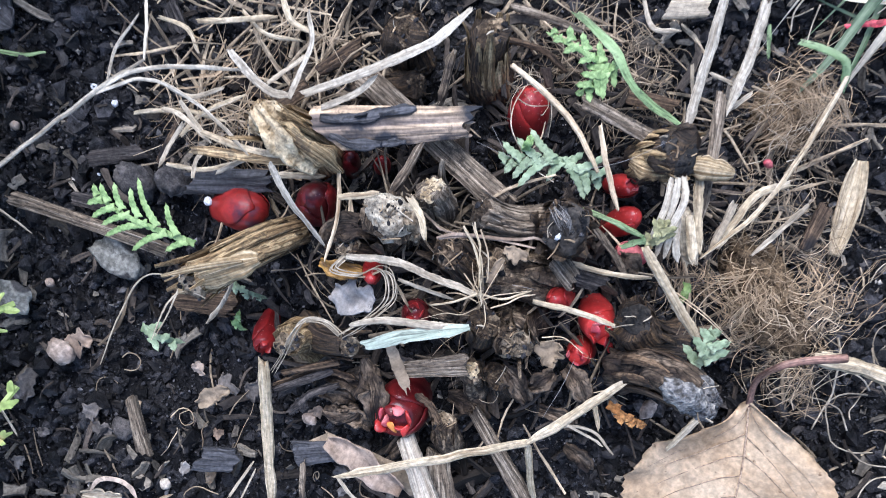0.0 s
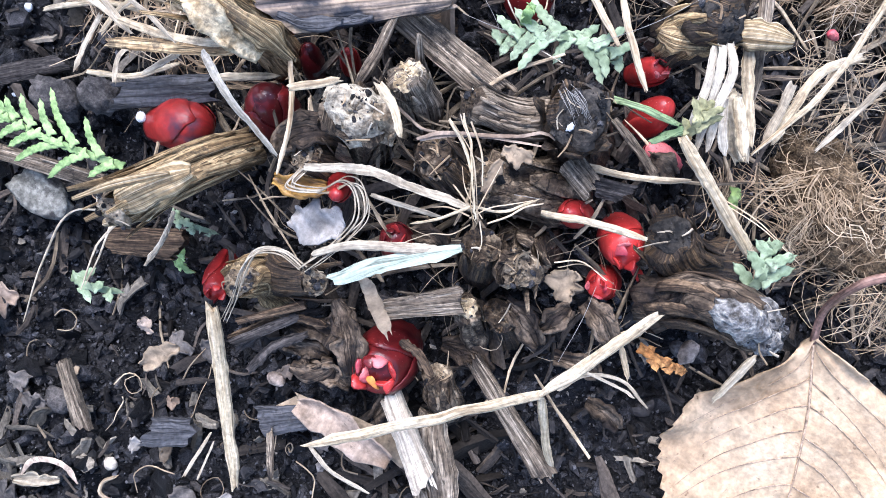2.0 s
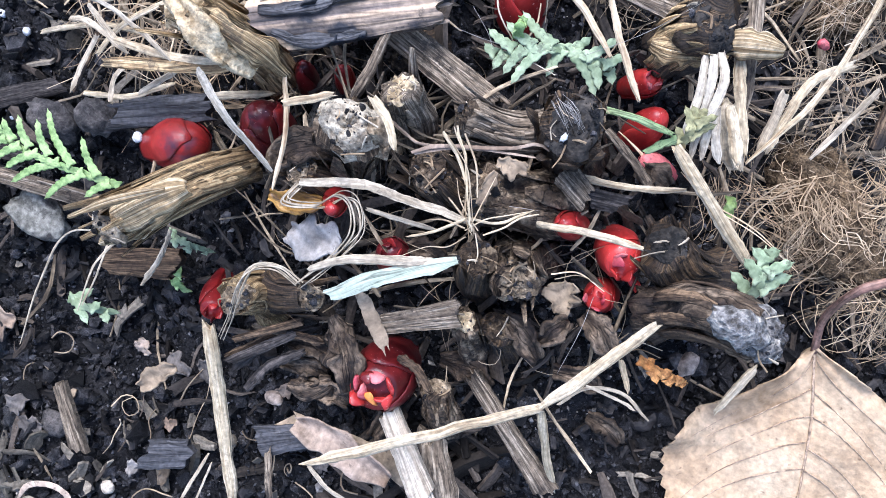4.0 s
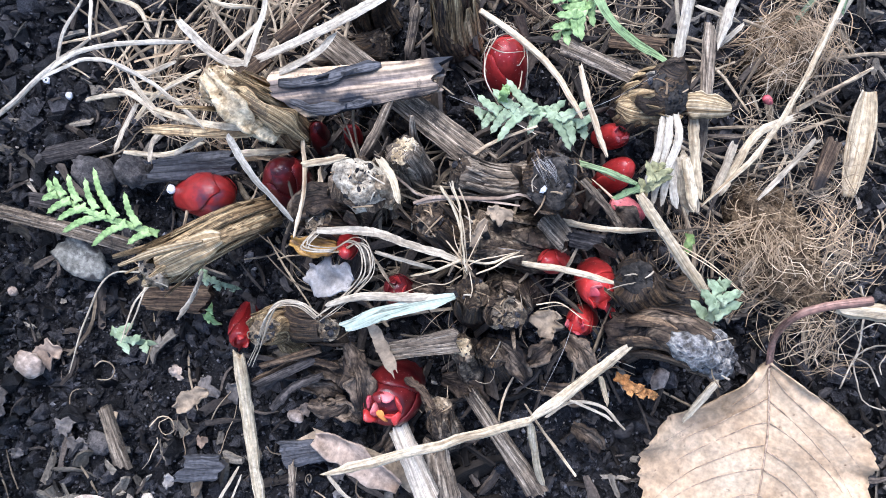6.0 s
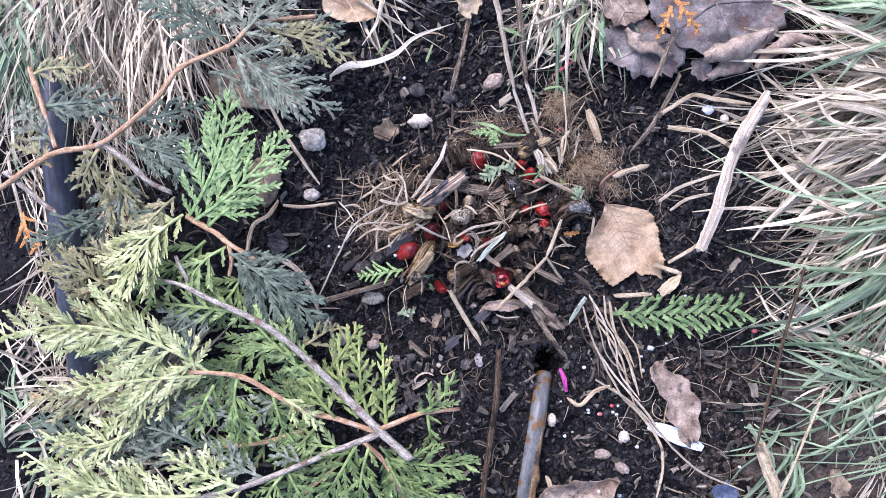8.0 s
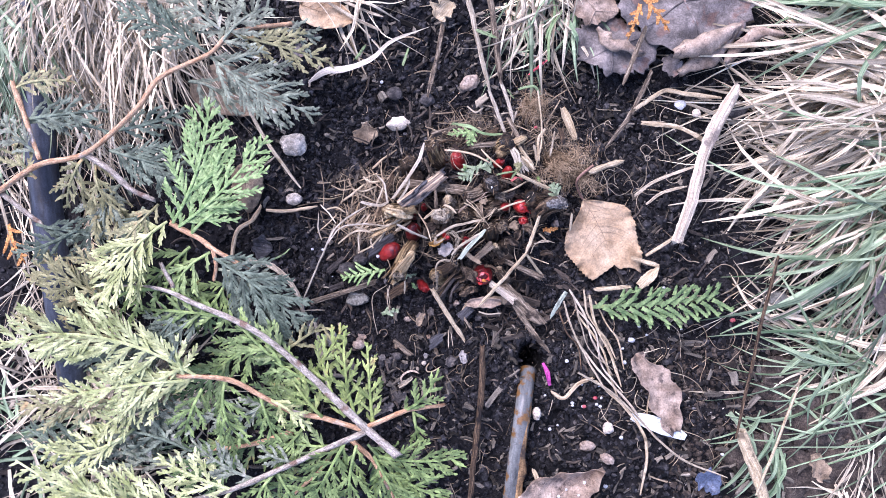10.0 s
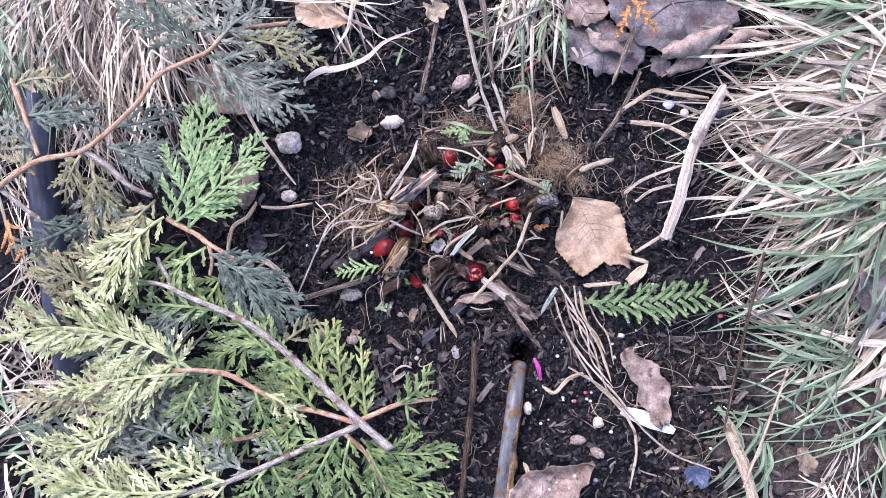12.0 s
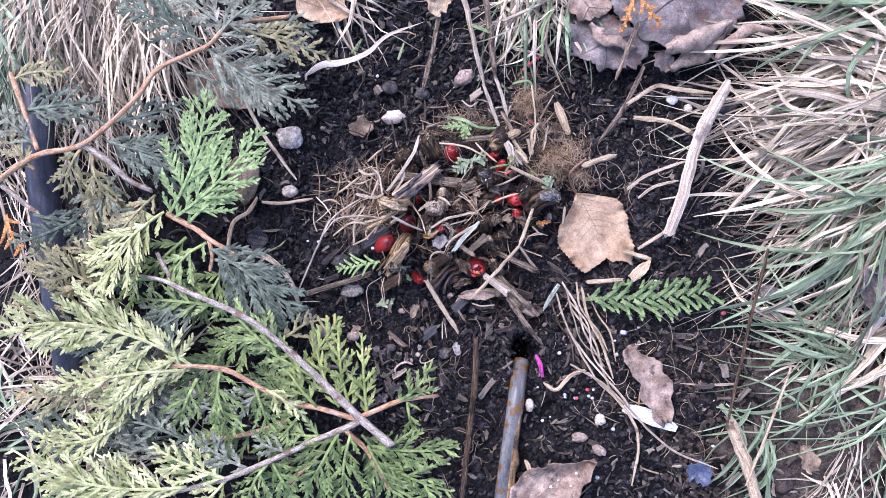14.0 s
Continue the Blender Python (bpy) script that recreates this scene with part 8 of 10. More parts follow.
scrap("leaf_scrap", "grey-brown scraps by the stick", "leaf scrap", [(0.273, -0.1543, 0.012), (0.281, -0.174, 0.012)], 0.0146, BROWNLEAF, seed=338)
scrap("leaf_scrap", "dark grey leaf scrap on soil", "leaf scrap", [(-0.145, 0.0201, 0.004), (-0.1299, 0.0174, 0.004)], 0.0148, CHAR, seed=339)
scrap("leaf_scrap", "grey-mauve scrap on soil", "leaf scrap", [(-0.1065, 0.1698, 0.006), (-0.0994, 0.1626, 0.006)], 0.0104, MAUVELEAF, seed=340)
lump("stone", "pale grey rounded stone", "stone", (-0.1101, 0.0953, 0.006), (0.0096, 0.0087, 0.0061), STONE, seed=341, rough=0.3)
lump("stone", "whitish oval stone on the soil", "stone", (-0.0297, 0.1081, 0.006), (0.0087, 0.0052, 0.0048), STONE, seed=342)
lump("stone", "whitish small stone on the soil", "stone", (-0.1118, 0.0542, 0.005), (0.0065, 0.0044, 0.0035), STONE, seed=343)
lump("stone", "buff flat stone on the soil", "stone", (0.0257, 0.1369, 0.006), (0.0078, 0.0056, 0.0039), BUFFSTONE, seed=344, turn=0.5)
lump("stone", "grey-mauve pebble on the soil", "stone", (-0.0073, 0.1251, 0.006), (0.0056, 0.0048, 0.0035), CLOD, seed=345)
lump("stone", "grey pebble in soil", "stone", (-0.032, 0.1316, 0.004), (0.0061, 0.0052, 0.0039), CLOD, seed=346)
lump("stone", "whitish pebble by the pipe", "stone", (0.1211, -0.1304, 0.004), (0.0044, 0.0044, 0.0031), STONE, seed=347)
lump("stone", "whitish pebble by the pipe", "stone", (0.067, -0.1171, 0.004), (0.0035, 0.0048, 0.0031), STONE, seed=348)
lump("stone", "grey pebble at the bed's edge", "stone", (0.2257, 0.1069, 0.006), (0.0096, 0.0061, 0.0039), CLOD, seed=349)
lump("stone", "white pebble at the bed's edge", "stone", (0.1966, 0.107, 0.006), (0.0035, 0.0035, 0.0026), STONE, seed=350)
lump("stone", "white curled shell-like bit", "stone", (0.1847, 0.1139, 0.006), (0.0043, 0.0035, 0.0026), PERLITE, seed=351)
lump("stone", "brown pebble in the soil", "stone", (0.1195, -0.154, 0.004), (0.0061, 0.0035, 0.0031), BUFFSTONE, seed=352, turn=-0.6)
lump("stone", "brown pebble in the soil", "stone", (0.1045, -0.1438, 0.004), (0.0061, 0.0039, 0.0031), BUFFSTONE, seed=353)
lump("stone", "tan pebble in the grass", "stone", (0.2521, -0.0135, 0.006), (0.0039, 0.0035, 0.0026), BUFFSTONE, seed=354)
lump("stone", "grey glassy pebble on the soil", "stone", (0.2536, -0.0367, 0.006), (0.007, 0.0061, 0.0035), ASH, seed=355)
lump("perlite_grain", "white perlite grain in the soil", "perlite", (-0.0696, 0.1797, 0.003), (0.0014, 0.0012, 0.0011), PERLITE, seed=356, level=2, rough=0.4)
lump("perlite_grain", "white perlite grain in the soil", "perlite", (-0.0413, 0.1408, 0.003), (0.0014, 0.0012, 0.0011), PERLITE, seed=357, level=2, rough=0.4)
lump("perlite_grain", "white perlite grain in the soil", "perlite", (-0.0996, 0.0154, 0.003), (0.0011, 0.001, 0.0009), PERLITE, seed=358, level=2, rough=0.4)
lump("perlite_grain", "white perlite grain in the soil", "perlite", (-0.1366, 0.0198, 0.003), (0.0008, 0.0007, 0.0007), PERLITE, seed=359, level=2, rough=0.4)
lump("perlite_grain", "white perlite grain in the soil", "perlite", (-0.0917, 0.0147, 0.003), (0.0011, 0.001, 0.0009), PERLITE, seed=360, level=2, rough=0.4)
lump("perlite_grain", "white perlite grain in the soil", "perlite", (0.1027, -0.1133, 0.003), (0.0014, 0.0012, 0.0011), PERLITE, seed=361, level=2, rough=0.4)
lump("perlite_grain", "white perlite grain in the soil", "perlite", (0.0948, -0.1122, 0.003), (0.0011, 0.001, 0.0009), PERLITE, seed=362, level=2, rough=0.4)
lump("perlite_grain", "white perlite grain in the soil", "perlite", (0.1158, -0.1138, 0.003), (0.0014, 0.0012, 0.0011), PERLITE, seed=363, level=2, rough=0.4)
lump("perlite_grain", "white perlite grain in the soil", "perlite", (0.1169, -0.1073, 0.003), (0.0011, 0.001, 0.0009), PERLITE, seed=364, level=2, rough=0.4)
lump("perlite_grain", "white perlite grain in the soil", "perlite", (0.1311, -0.1384, 0.003), (0.0016, 0.0014, 0.0013), PERLITE, seed=365, level=2, rough=0.4)
lump("perlite_grain", "white perlite grain in the soil", "perlite", (0.115, -0.0976, 0.003), (0.0014, 0.0012, 0.0011), PERLITE, seed=366, level=2, rough=0.4)
lump("perlite_grain", "white perlite grain in the soil", "perlite", (0.0767, -0.1299, 0.003), (0.0014, 0.0012, 0.0011), PERLITE, seed=367, level=2, rough=0.4)
lump("perlite_grain", "white perlite grain in the soil", "perlite", (0.0985, -0.1659, 0.022), (0.0013, 0.0012, 0.0011), PERLITE, seed=368, level=2, rough=0.4)
lump("perlite_grain", "white perlite grain in the soil", "perlite", (0.0791, -0.1754, 0.022), (0.0013, 0.0012, 0.0011), PERLITE, seed=369, level=2, rough=0.4)
lump("perlite_grain", "white perlite grain in the soil", "perlite", (0.0848, -0.1705, 0.022), (0.001, 0.0009, 0.0008), PERLITE, seed=370, level=2, rough=0.4)
lump("perlite_grain", "white perlite grain in the soil", "perlite", (0.094, -0.1751, 0.022), (0.001, 0.0009, 0.0008), PERLITE, seed=371, level=2, rough=0.4)
lump("perlite_grain", "white perlite grain in the soil", "perlite", (0.2156, 0.0968, 0.003), (0.0011, 0.001, 0.0009), PERLITE, seed=372, level=2, rough=0.4)
lump("perlite_grain", "white perlite grain in the soil", "perlite", (0.208, -0.1543, 0.003), (0.0014, 0.0012, 0.0011), PERLITE, seed=373, level=2, rough=0.4)
lump("perlite_grain", "white perlite grain in the soil", "perlite", (0.1535, -0.0604, 0.003), (0.0011, 0.001, 0.0009), PERLITE, seed=374, level=2, rough=0.4)
lump("perlite_grain", "white perlite grain in the soil", "perlite", (0.1678, -0.0246, 0.003), (0.0011, 0.001, 0.0009), PERLITE, seed=375, level=2, rough=0.4)
lump("perlite_grain", "white perlite grain in the soil", "perlite", (-0.1039, -0.0426, 0.003), (0.0011, 0.001, 0.0009), PERLITE, seed=376, level=2, rough=0.4)
lump("perlite_grain", "white perlite grain in the soil", "perlite", (-0.0851, -0.0061, 0.003), (0.0006, 0.0005, 0.0005), PERLITE, seed=377, level=2, rough=0.4)
for x, y, r in ((0.1352, -0.0805, 0.0014), (0.1419, -0.0638, 0.0019), (0.1347, -0.0700, 0.0009), (0.0953, -0.1686, 0.0012), (0.1001, -0.1679, 0.0010), (0.1180, -0.1760, 0.0013), (0.1140, -0.1130, 0.0010), (0.1207, -0.1302, 0.0023), (0.0679, -0.1160, 0.0018), (0.0954, -0.1114, 0.0011), (0.0915, -0.0779, 0.0012), (0.0992, -0.0791, 0.0008), (0.1059, -0.1426, 0.0016), (0.0748, -0.1050, 0.0007), (0.0839, -0.1292, 0.0007), (0.1025, -0.0965, 0.0007), (0.1488, -0.0541, 0.0009), (0.1824, -0.0580, 0.0008), (0.0661, -0.0830, 0.0007), (0.0774, -0.1723, 0.0008)):
    lump("perlite_grain", "white perlite grain in the soil", "perlite", (x, y, gz(x, y) + 0.002 + r * 0.6), (r * 1.4, r * 1.1, r * 0.9), PERLITE, seed=int(1e4 * abs(x + 2 * y)), level=2, rough=0.4)
lump("plastic_crumb", "small orange-red crumb on soil", "plastic bit", (-0.1272, -0.0046, 0.004), (0.0022, 0.0017, 0.0013), PINK, seed=378, level=2)
lump("plastic_crumb", "small orange-red crumb on soil", "plastic bit", (0.1034, -0.1132, 0.004), (0.0017, 0.0014, 0.001), PINK, seed=379, level=2)
lump("plastic_crumb", "small orange-red crumb on soil", "plastic bit", (0.219, -0.0517, 0.004), (0.0022, 0.0017, 0.0013), PINK, seed=380, level=2)
lump("plastic_crumb", "small orange-red crumb on soil", "plastic bit", (0.1123, -0.1069, 0.004), (0.0017, 0.0014, 0.001), PINK, seed=381, level=2)

# ---- hose, pipe and tags ----
strand("garden_hose", "black rubber garden hose under the cedar", "hose", [(-0.301, 0.231, 0.014), (-0.3005, 0.154, 0.014), (-0.2981, 0.0811, 0.014), (-0.2914, -0.0006, 0.014), (-0.2877, -0.0619, 0.006), (-0.2991, -0.1126, -0.03)], 0.0223, HOSE, seed=382, flat=1.0, ends=(1, 1), lumps=0.0, sides=20, n=50)
strand("wooden_edging", "dark strip of wet wood beside the hose", "edging", [(-0.2884, 0.0949, 0.004), (-0.282, 0.0336, 0.004), (-0.2811, -0.0013, 0.004)], 0.0148, DARKWOOD, seed=383, flat=0.4, ends=(1, 1), lumps=0.04)
strand("irrigation_pipe", "muddy grey plastic pipe entering the soil", "pipe", [(0.0631, -0.0857, -0.012), (0.0571, -0.109, 0.006), (0.0502, -0.1469, 0.01), (0.0415, -0.1964, 0.01)], 0.0129, PIPE, seed=384, flat=1.0, ends=(1, 1), lumps=0.0, sides=20, n=50)
scrap("mud_crust", "brown crust of dried mud along the pipe", "mud", [(0.0588, -0.1150, 0.0128), (0.0539, -0.1454, 0.0165), (0.0458, -0.1944, 0.0165)], 0.0062, MUD, seed=385, curl=-0.35, ragged=0.5, wave=0.03, thick=0.001)
scrap("plastic_tag", "bent magenta plastic tag by the pipe", "plant tag", [(0.0732, -0.0784, 0.004), (0.0754, -0.0847, 0.012), (0.0771, -0.095, 0.01)], 0.0031, TAGPINK, seed=386, ragged=0.05, wave=0.15, thick=0.0006)
scrap("plastic_tag", "white plastic tag half under a leaf", "plant tag", [(0.1387, -0.1212, 0.007), (0.1588, -0.1289, 0.007), (0.1793, -0.1392, 0.007)], 0.0113, TAGWHITE, seed=387, ragged=0.02, wave=0.02, curl=0.05, thick=0.0008)
scrap("plastic_film", "dull blue scrap of film in the grass", "plastic film", [(0.1854, -0.1696, 0.008), (0.2038, -0.1768, 0.008)], 0.0147, TAGBLUE, seed=388)
strand("plastic_shred", "red shred of plastic on soil", "plastic bit", [(0.0705, 0.141, 0.006), (0.0781, 0.1468, 0.006), (0.0852, 0.1517, 0.006)], 0.0017, TAGRED, seed=389, lumps=0.2)

# ---- sticks and straws round the bed ----
strand("stick", "long weathered tan stick lying in the grass", "stick", [(0.2209, 0.1207, 0.024), (0.204, 0.0939, 0.024), (0.1926, 0.067, 0.024), (0.1844, 0.0377, 0.024), (0.1734, 0.0112, 0.024)], 0.0092, STICK, seed=390, flat=0.7, ends=(0.8, 1))
strand("stick", "tan stick with bark at the grass edge", "stick", [(0.2107, -0.1277, 0.034), (0.2205, -0.1571, 0.034), (0.2305, -0.1928, 0.034)], 0.0099, STRAW, seed=391, flat=0.8, ends=(0.8, 1))
strand("stick", "thin brown stick on soil beside the pipe", "stick", [(0.0272, -0.063, 0.01), (0.0251, -0.0984, 0.01), (0.0182, -0.1458, 0.01), (0.0108, -0.1954, 0.01)], 0.0047, BROWNWOOD, seed=392, flat=0.9)
strand("stick", "dry straw stalk at the upper edge", "straw", [(0.0248, 0.2054, 0.018), (0.033, 0.1626, 0.018), (0.0399, 0.1275, 0.018)], 0.0038, PALE, seed=393, flat=0.7)
strand("stick", "greyish stalk at the upper edge", "straw", [(0.0423, 0.2054, 0.016), (0.0461, 0.1669, 0.016), (0.0487, 0.1327, 0.016)], 0.0047, GREYWOOD, seed=394, flat=0.7)
strand("straw", "thin brown stalk at the bed's upper edge", "straw", [(0.0094, 0.1914, 0.01), (0.0017, 0.1572, 0.01), (-0.0067, 0.1273, 0.01)], 0.0035, GREYWOOD, seed=395)
strand("leaf_strip", "whitish bleached leaf strip lying on soil", "leaf scrap", [(-0.0950, 0.1415, 0.012), (-0.0827, 0.1479, 0.015), (-0.0654, 0.1490, 0.018), (-0.0470, 0.1556, 0.018), (-0.0319, 0.1679, 0.017), (-0.0057, 0.1781, 0.012)], 0.0052, WHITELEAF, seed=396, flat=0.12, twist=0.5, ends=(0.35, 0.15))
strand("straw", "thin pale straw leaning over soil", "straw", [(-0.1612, 0.1739, 0.04), (-0.144, 0.1385, 0.04), (-0.1231, 0.0948, 0.04), (-0.1002, 0.0604, 0.04)], 0.0025, PALE, seed=397, flat=0.8)
strand("straw", "pale strands at the upper bed edge", "straw", [(-0.0779, 0.199, 0.016), (-0.057, 0.1855, 0.016), (-0.039, 0.1763, 0.016)], 0.0026, PALE, seed=398)
strand("straw", "pale strands at the upper bed edge", "straw", [(-0.0674, 0.2005, 0.014), (-0.0506, 0.1922, 0.014), (-0.0379, 0.1875, 0.014)], 0.0022, PALE, seed=399)
strand("straw", "brown root arching on soil", "straw", [(-0.1598, 0.0119, 0.01), (-0.1552, 0.0312, 0.01), (-0.1428, 0.0394, 0.01), (-0.136, 0.0499, 0.01)], 0.0035, ROOT, seed=400, flat=0.9)
strand("straw", "thin brown root on soil", "straw", [(-0.1323, 0.0464, 0.008), (-0.1171, 0.045, 0.008), (-0.0945, 0.0477, 0.008)], 0.0026, ROOT, seed=401, flat=0.9)
strand("straw", "greyish curled leaf strip", "straw", [(-0.1478, 0.0093, 0.012), (-0.1265, 0.0021, 0.012), (-0.1121, -0.0156, 0.012), (-0.1063, -0.0352, 0.012)], 0.0039, PALE, seed=402, flat=0.2)
strand("straw", "brown stalk in the soil by the leaf", "straw", [(0.1628, 0.1394, 0.01), (0.1467, 0.1089, 0.01), (0.1264, 0.0838, 0.01)], 0.0035, GREYWOOD, seed=403)
strand("straw", "brown stalk under the mauve leaf", "straw", [(0.1545, 0.1676, 0.03), (0.1454, 0.1471, 0.03), (0.1364, 0.1266, 0.03)], 0.0033, GREYWOOD, seed=404)
strand("straw", "pale dry blade on soil", "straw", [(0.148, 0.1103, 0.014), (0.1611, 0.1184, 0.014), (0.172, 0.1236, 0.014), (0.1869, 0.1205, 0.014), (0.2124, 0.1166, 0.014)], 0.0034, STRAW, seed=405, flat=0.3)
strand("straw", "green-tan dry blade on soil", "straw", [(0.1533, 0.1006, 0.012), (0.1823, 0.0953, 0.012), (0.2076, 0.0798, 0.012)], 0.0034, STRAW, seed=406, flat=0.3)
strand("straw", "pale dry blade lying to the grass", "straw", [(0.1462, 0.0463, 0.012), (0.1638, 0.0573, 0.012), (0.1921, 0.0662, 0.012)], 0.0026, PALE, seed=407, flat=0.2)
strand("straw", "pale dry blade lying to the grass", "straw", [(0.1551, 0.0396, 0.01), (0.1683, 0.0478, 0.01), (0.1857, 0.0515, 0.01)], 0.0022, PALE, seed=408, flat=0.2)
strand("straw", "thin straw from the grass to the leaf", "straw", [(0.1543, 0.0008, 0.008), (0.172, 0.011, 0.008), (0.1809, 0.0193, 0.008)], 0.0026, STRAW, seed=409)
strand("straw", "straw beside the leaf", "straw", [(0.1439, -0.001, 0.006), (0.1632, -0.0074, 0.006)], 0.0035, STRAW, seed=410)
strand("straw", "tan leaf bit below the leaf", "straw", [(0.1501, -0.0207, 0.008), (0.1617, -0.0103, 0.008)], 0.0087, STRAW, seed=411, flat=0.25)
strand("straw", "dry stalks beside the pipe", "straw", [(0.0898, -0.0314, 0.012), (0.0955, -0.0531, 0.012), (0.1055, -0.075, 0.012), (0.1197, -0.1014, 0.012)], 0.0016, PALE, seed=412, flat=0.4)
strand("straw", "dry stalks beside the pipe", "straw", [(0.1089, -0.0276, 0.014), (0.1125, -0.0492, 0.014), (0.1225, -0.071, 0.014), (0.1302, -0.0971, 0.014)], 0.0021, STRAW, seed=413, flat=0.3)
strand("straw", "dry stalks beside the pipe", "straw", [(0.1005, -0.0427, 0.01), (0.1169, -0.067, 0.01), (0.1227, -0.0889, 0.01), (0.1285, -0.1064, 0.01)], 0.0016, STRAW, seed=414, flat=0.3)
strand("straw", "dry stalks beside the pipe", "straw", [(0.0961, -0.025, 0.014), (0.1018, -0.0488, 0.014), (0.1075, -0.0684, 0.014), (0.1242, -0.084, 0.014)], 0.0011, PALE, seed=415, flat=0.3)
strand("straw", "brown dry strands beside the pipe", "straw", [(0.0947, -0.023, 0.01), (0.1057, -0.0429, 0.01), (0.1106, -0.0625, 0.01), (0.1248, -0.0889, 0.01)], 0.0016, STICK, seed=416, flat=0.3)
strand("straw", "brown dry strands beside the pipe", "straw", [(0.1044, -0.0231, 0.016), (0.1072, -0.0424, 0.016), (0.1194, -0.06, 0.016), (0.1262, -0.0752, 0.016)], 0.0016, STRAW, seed=417, flat=0.3)
strand("straw", "brown dry strands beside the pipe", "straw", [(0.0979, -0.0358, 0.014), (0.1123, -0.0556, 0.014), (0.1157, -0.0794, 0.014), (0.1313, -0.1014, 0.014)], 0.0013, STICK, seed=418, flat=0.3)
strand("straw", "brown dry strands beside the pipe", "straw", [(0.1138, -0.0323, 0.01), (0.1218, -0.0499, 0.01), (0.13, -0.0632, 0.01), (0.1336, -0.0849, 0.01)], 0.0013, STRAW, seed=419, flat=0.3)
strand("straw", "brown dry strands beside the pipe", "straw", [(0.0856, -0.0357, 0.01), (0.0914, -0.0553, 0.01), (0.0997, -0.0664, 0.01), (0.1012, -0.0838, 0.01)], 0.0013, BROWNWOOD, seed=420, flat=0.5)
strand("straw", "brown dry strands beside the pipe", "straw", [(0.1018, -0.0665, 0.01), (0.1142, -0.0842, 0.01), (0.1329, -0.1065, 0.01), (0.1432, -0.1199, 0.01)], 0.0016, STICK, seed=421, flat=0.3)
strand("straw", "bent dry strand by the white tag", "straw", [(0.1114, -0.0925, 0.012), (0.1301, -0.1104, 0.012), (0.1445, -0.1303, 0.012), (0.1482, -0.1499, 0.012), (0.142, -0.1799, 0.012)], 0.0022, STRAW, seed=422, flat=0.4)
strand("straw", "long pale strand by the white tag", "straw", [(0.098, -0.0849, 0.016), (0.1273, -0.1052, 0.016), (0.1686, -0.1495, 0.016), (0.2065, -0.168, 0.016)], 0.0016, PALE, seed=423, flat=0.4)
strand("straw", "curled brown root by the pipe", "straw", [(0.0793, -0.1007, 0.008), (0.0878, -0.1053, 0.008), (0.099, -0.0949, 0.008), (0.11, -0.0909, 0.008)], 0.003, ROOT, seed=424, flat=0.9)
strand("straw", "pale curled strand by the pipe", "straw", [(0.0619, -0.1582, 0.01), (0.0679, -0.1714, 0.01), (0.0763, -0.1803, 0.01)], 0.0035, STRAW, seed=425, flat=0.4)
strand("straw", "pale wood strip under the pale straw", "straw", [(0.0913, -0.025, 0.012), (0.0854, -0.0334, 0.012), (0.0795, -0.0431, 0.012)], 0.0034, PALEGREEN, seed=426, flat=0.15)
strand("straw", "grey-brown torn stalks below the crown", "straw", [(0.0453, -0.017, 0.008), (0.0599, -0.0349, 0.008), (0.0746, -0.0484, 0.008)], 0.0085, GREYWOOD, seed=427, flat=0.4)
strand("straw", "brown straw chip below the crown", "straw", [(0.0166, -0.0325, 0.008), (0.0406, -0.029, 0.008), (0.0557, -0.0304, 0.008)], 0.0062, BROWNLEAF, seed=428, flat=0.2)
strand("straw", "brown straw below the crown", "straw", [(0.0532, -0.0345, 0.01), (0.0676, -0.0566, 0.01), (0.0779, -0.07, 0.01)], 0.0046, GREYWOOD, seed=429, flat=0.4)
strand("straw", "straw by the cedar", "straw", [(-0.0991, -0.0399, 0.01), (-0.0948, -0.0639, 0.01), (-0.0914, -0.09, 0.01)], 0.0026, PALE, seed=430)
strand("straw", "straw piece on soil", "straw", [(0.1137, -0.0236, 0.012), (0.1396, -0.0224, 0.012)], 0.0034, STRAW, seed=431)
strand("straw", "thin dark stalk through the grass", "straw", [(0.2406, -0.0021, 0.04), (0.222, -0.0671, 0.04), (0.2054, -0.1323, 0.04)], 0.0025, BROWNWOOD, seed=432, flat=0.9)
strand("straw", "thin pale stalk through the grass", "straw", [(0.2541, -0.0888, 0.04), (0.2362, -0.1334, 0.04), (0.2184, -0.1739, 0.04)], 0.0021, STRAW, seed=433, flat=0.9)
sprig("green cedar sprig lying on soil with brown base", (0.1108, -0.0363, 0.014), (0.204, -0.0331, 0.014), 0.0310, CEDAR_S, seed=434, size=0.0026, pairs=10, lift=0.008, taper=0.15, spread=(34, 46), side_twigs=True)
sprig("rusty dry cedar sprig on the mauve leaf", (0.1531, 0.1885, 0.03), (0.171, 0.1637, 0.03), 0.0172, CEDAR_R, seed=435, size=0.0024, pairs=3)
sprig("rusty dry cedar sprig on the mauve leaf", (0.1509, 0.1844, 0.03), (0.1408, 0.1589, 0.03), 0.012, CEDAR_R, seed=436, size=0.0024, pairs=3)
sprig("rusty cedar bits by the hose", (-0.3228, 0.0432, 0.02), (-0.3113, 0.013, 0.02), 0.0237, CEDAR_R, seed=437, size=0.0024, pairs=3)
strand("grass_blade", "short green grass blade on soil", "grass blade", [(-0.0244, 0.1516, 0.01), (-0.0196, 0.1644, 0.01)], 0.002, BLADE, seed=438, flat=0.3)
strand("grass_blade", "short green grass blade on soil", "grass blade", [(-0.06, 0.1572, 0.01), (-0.0519, 0.1677, 0.01)], 0.002, BLADE, seed=439, flat=0.3)
strand("grass_blade", "green grass blade at the upper edge", "grass blade", [(0.085, 0.149, 0.014), (0.0866, 0.1703, 0.014), (0.097, 0.187, 0.014)], 0.002, BLADE, seed=440, flat=0.3)
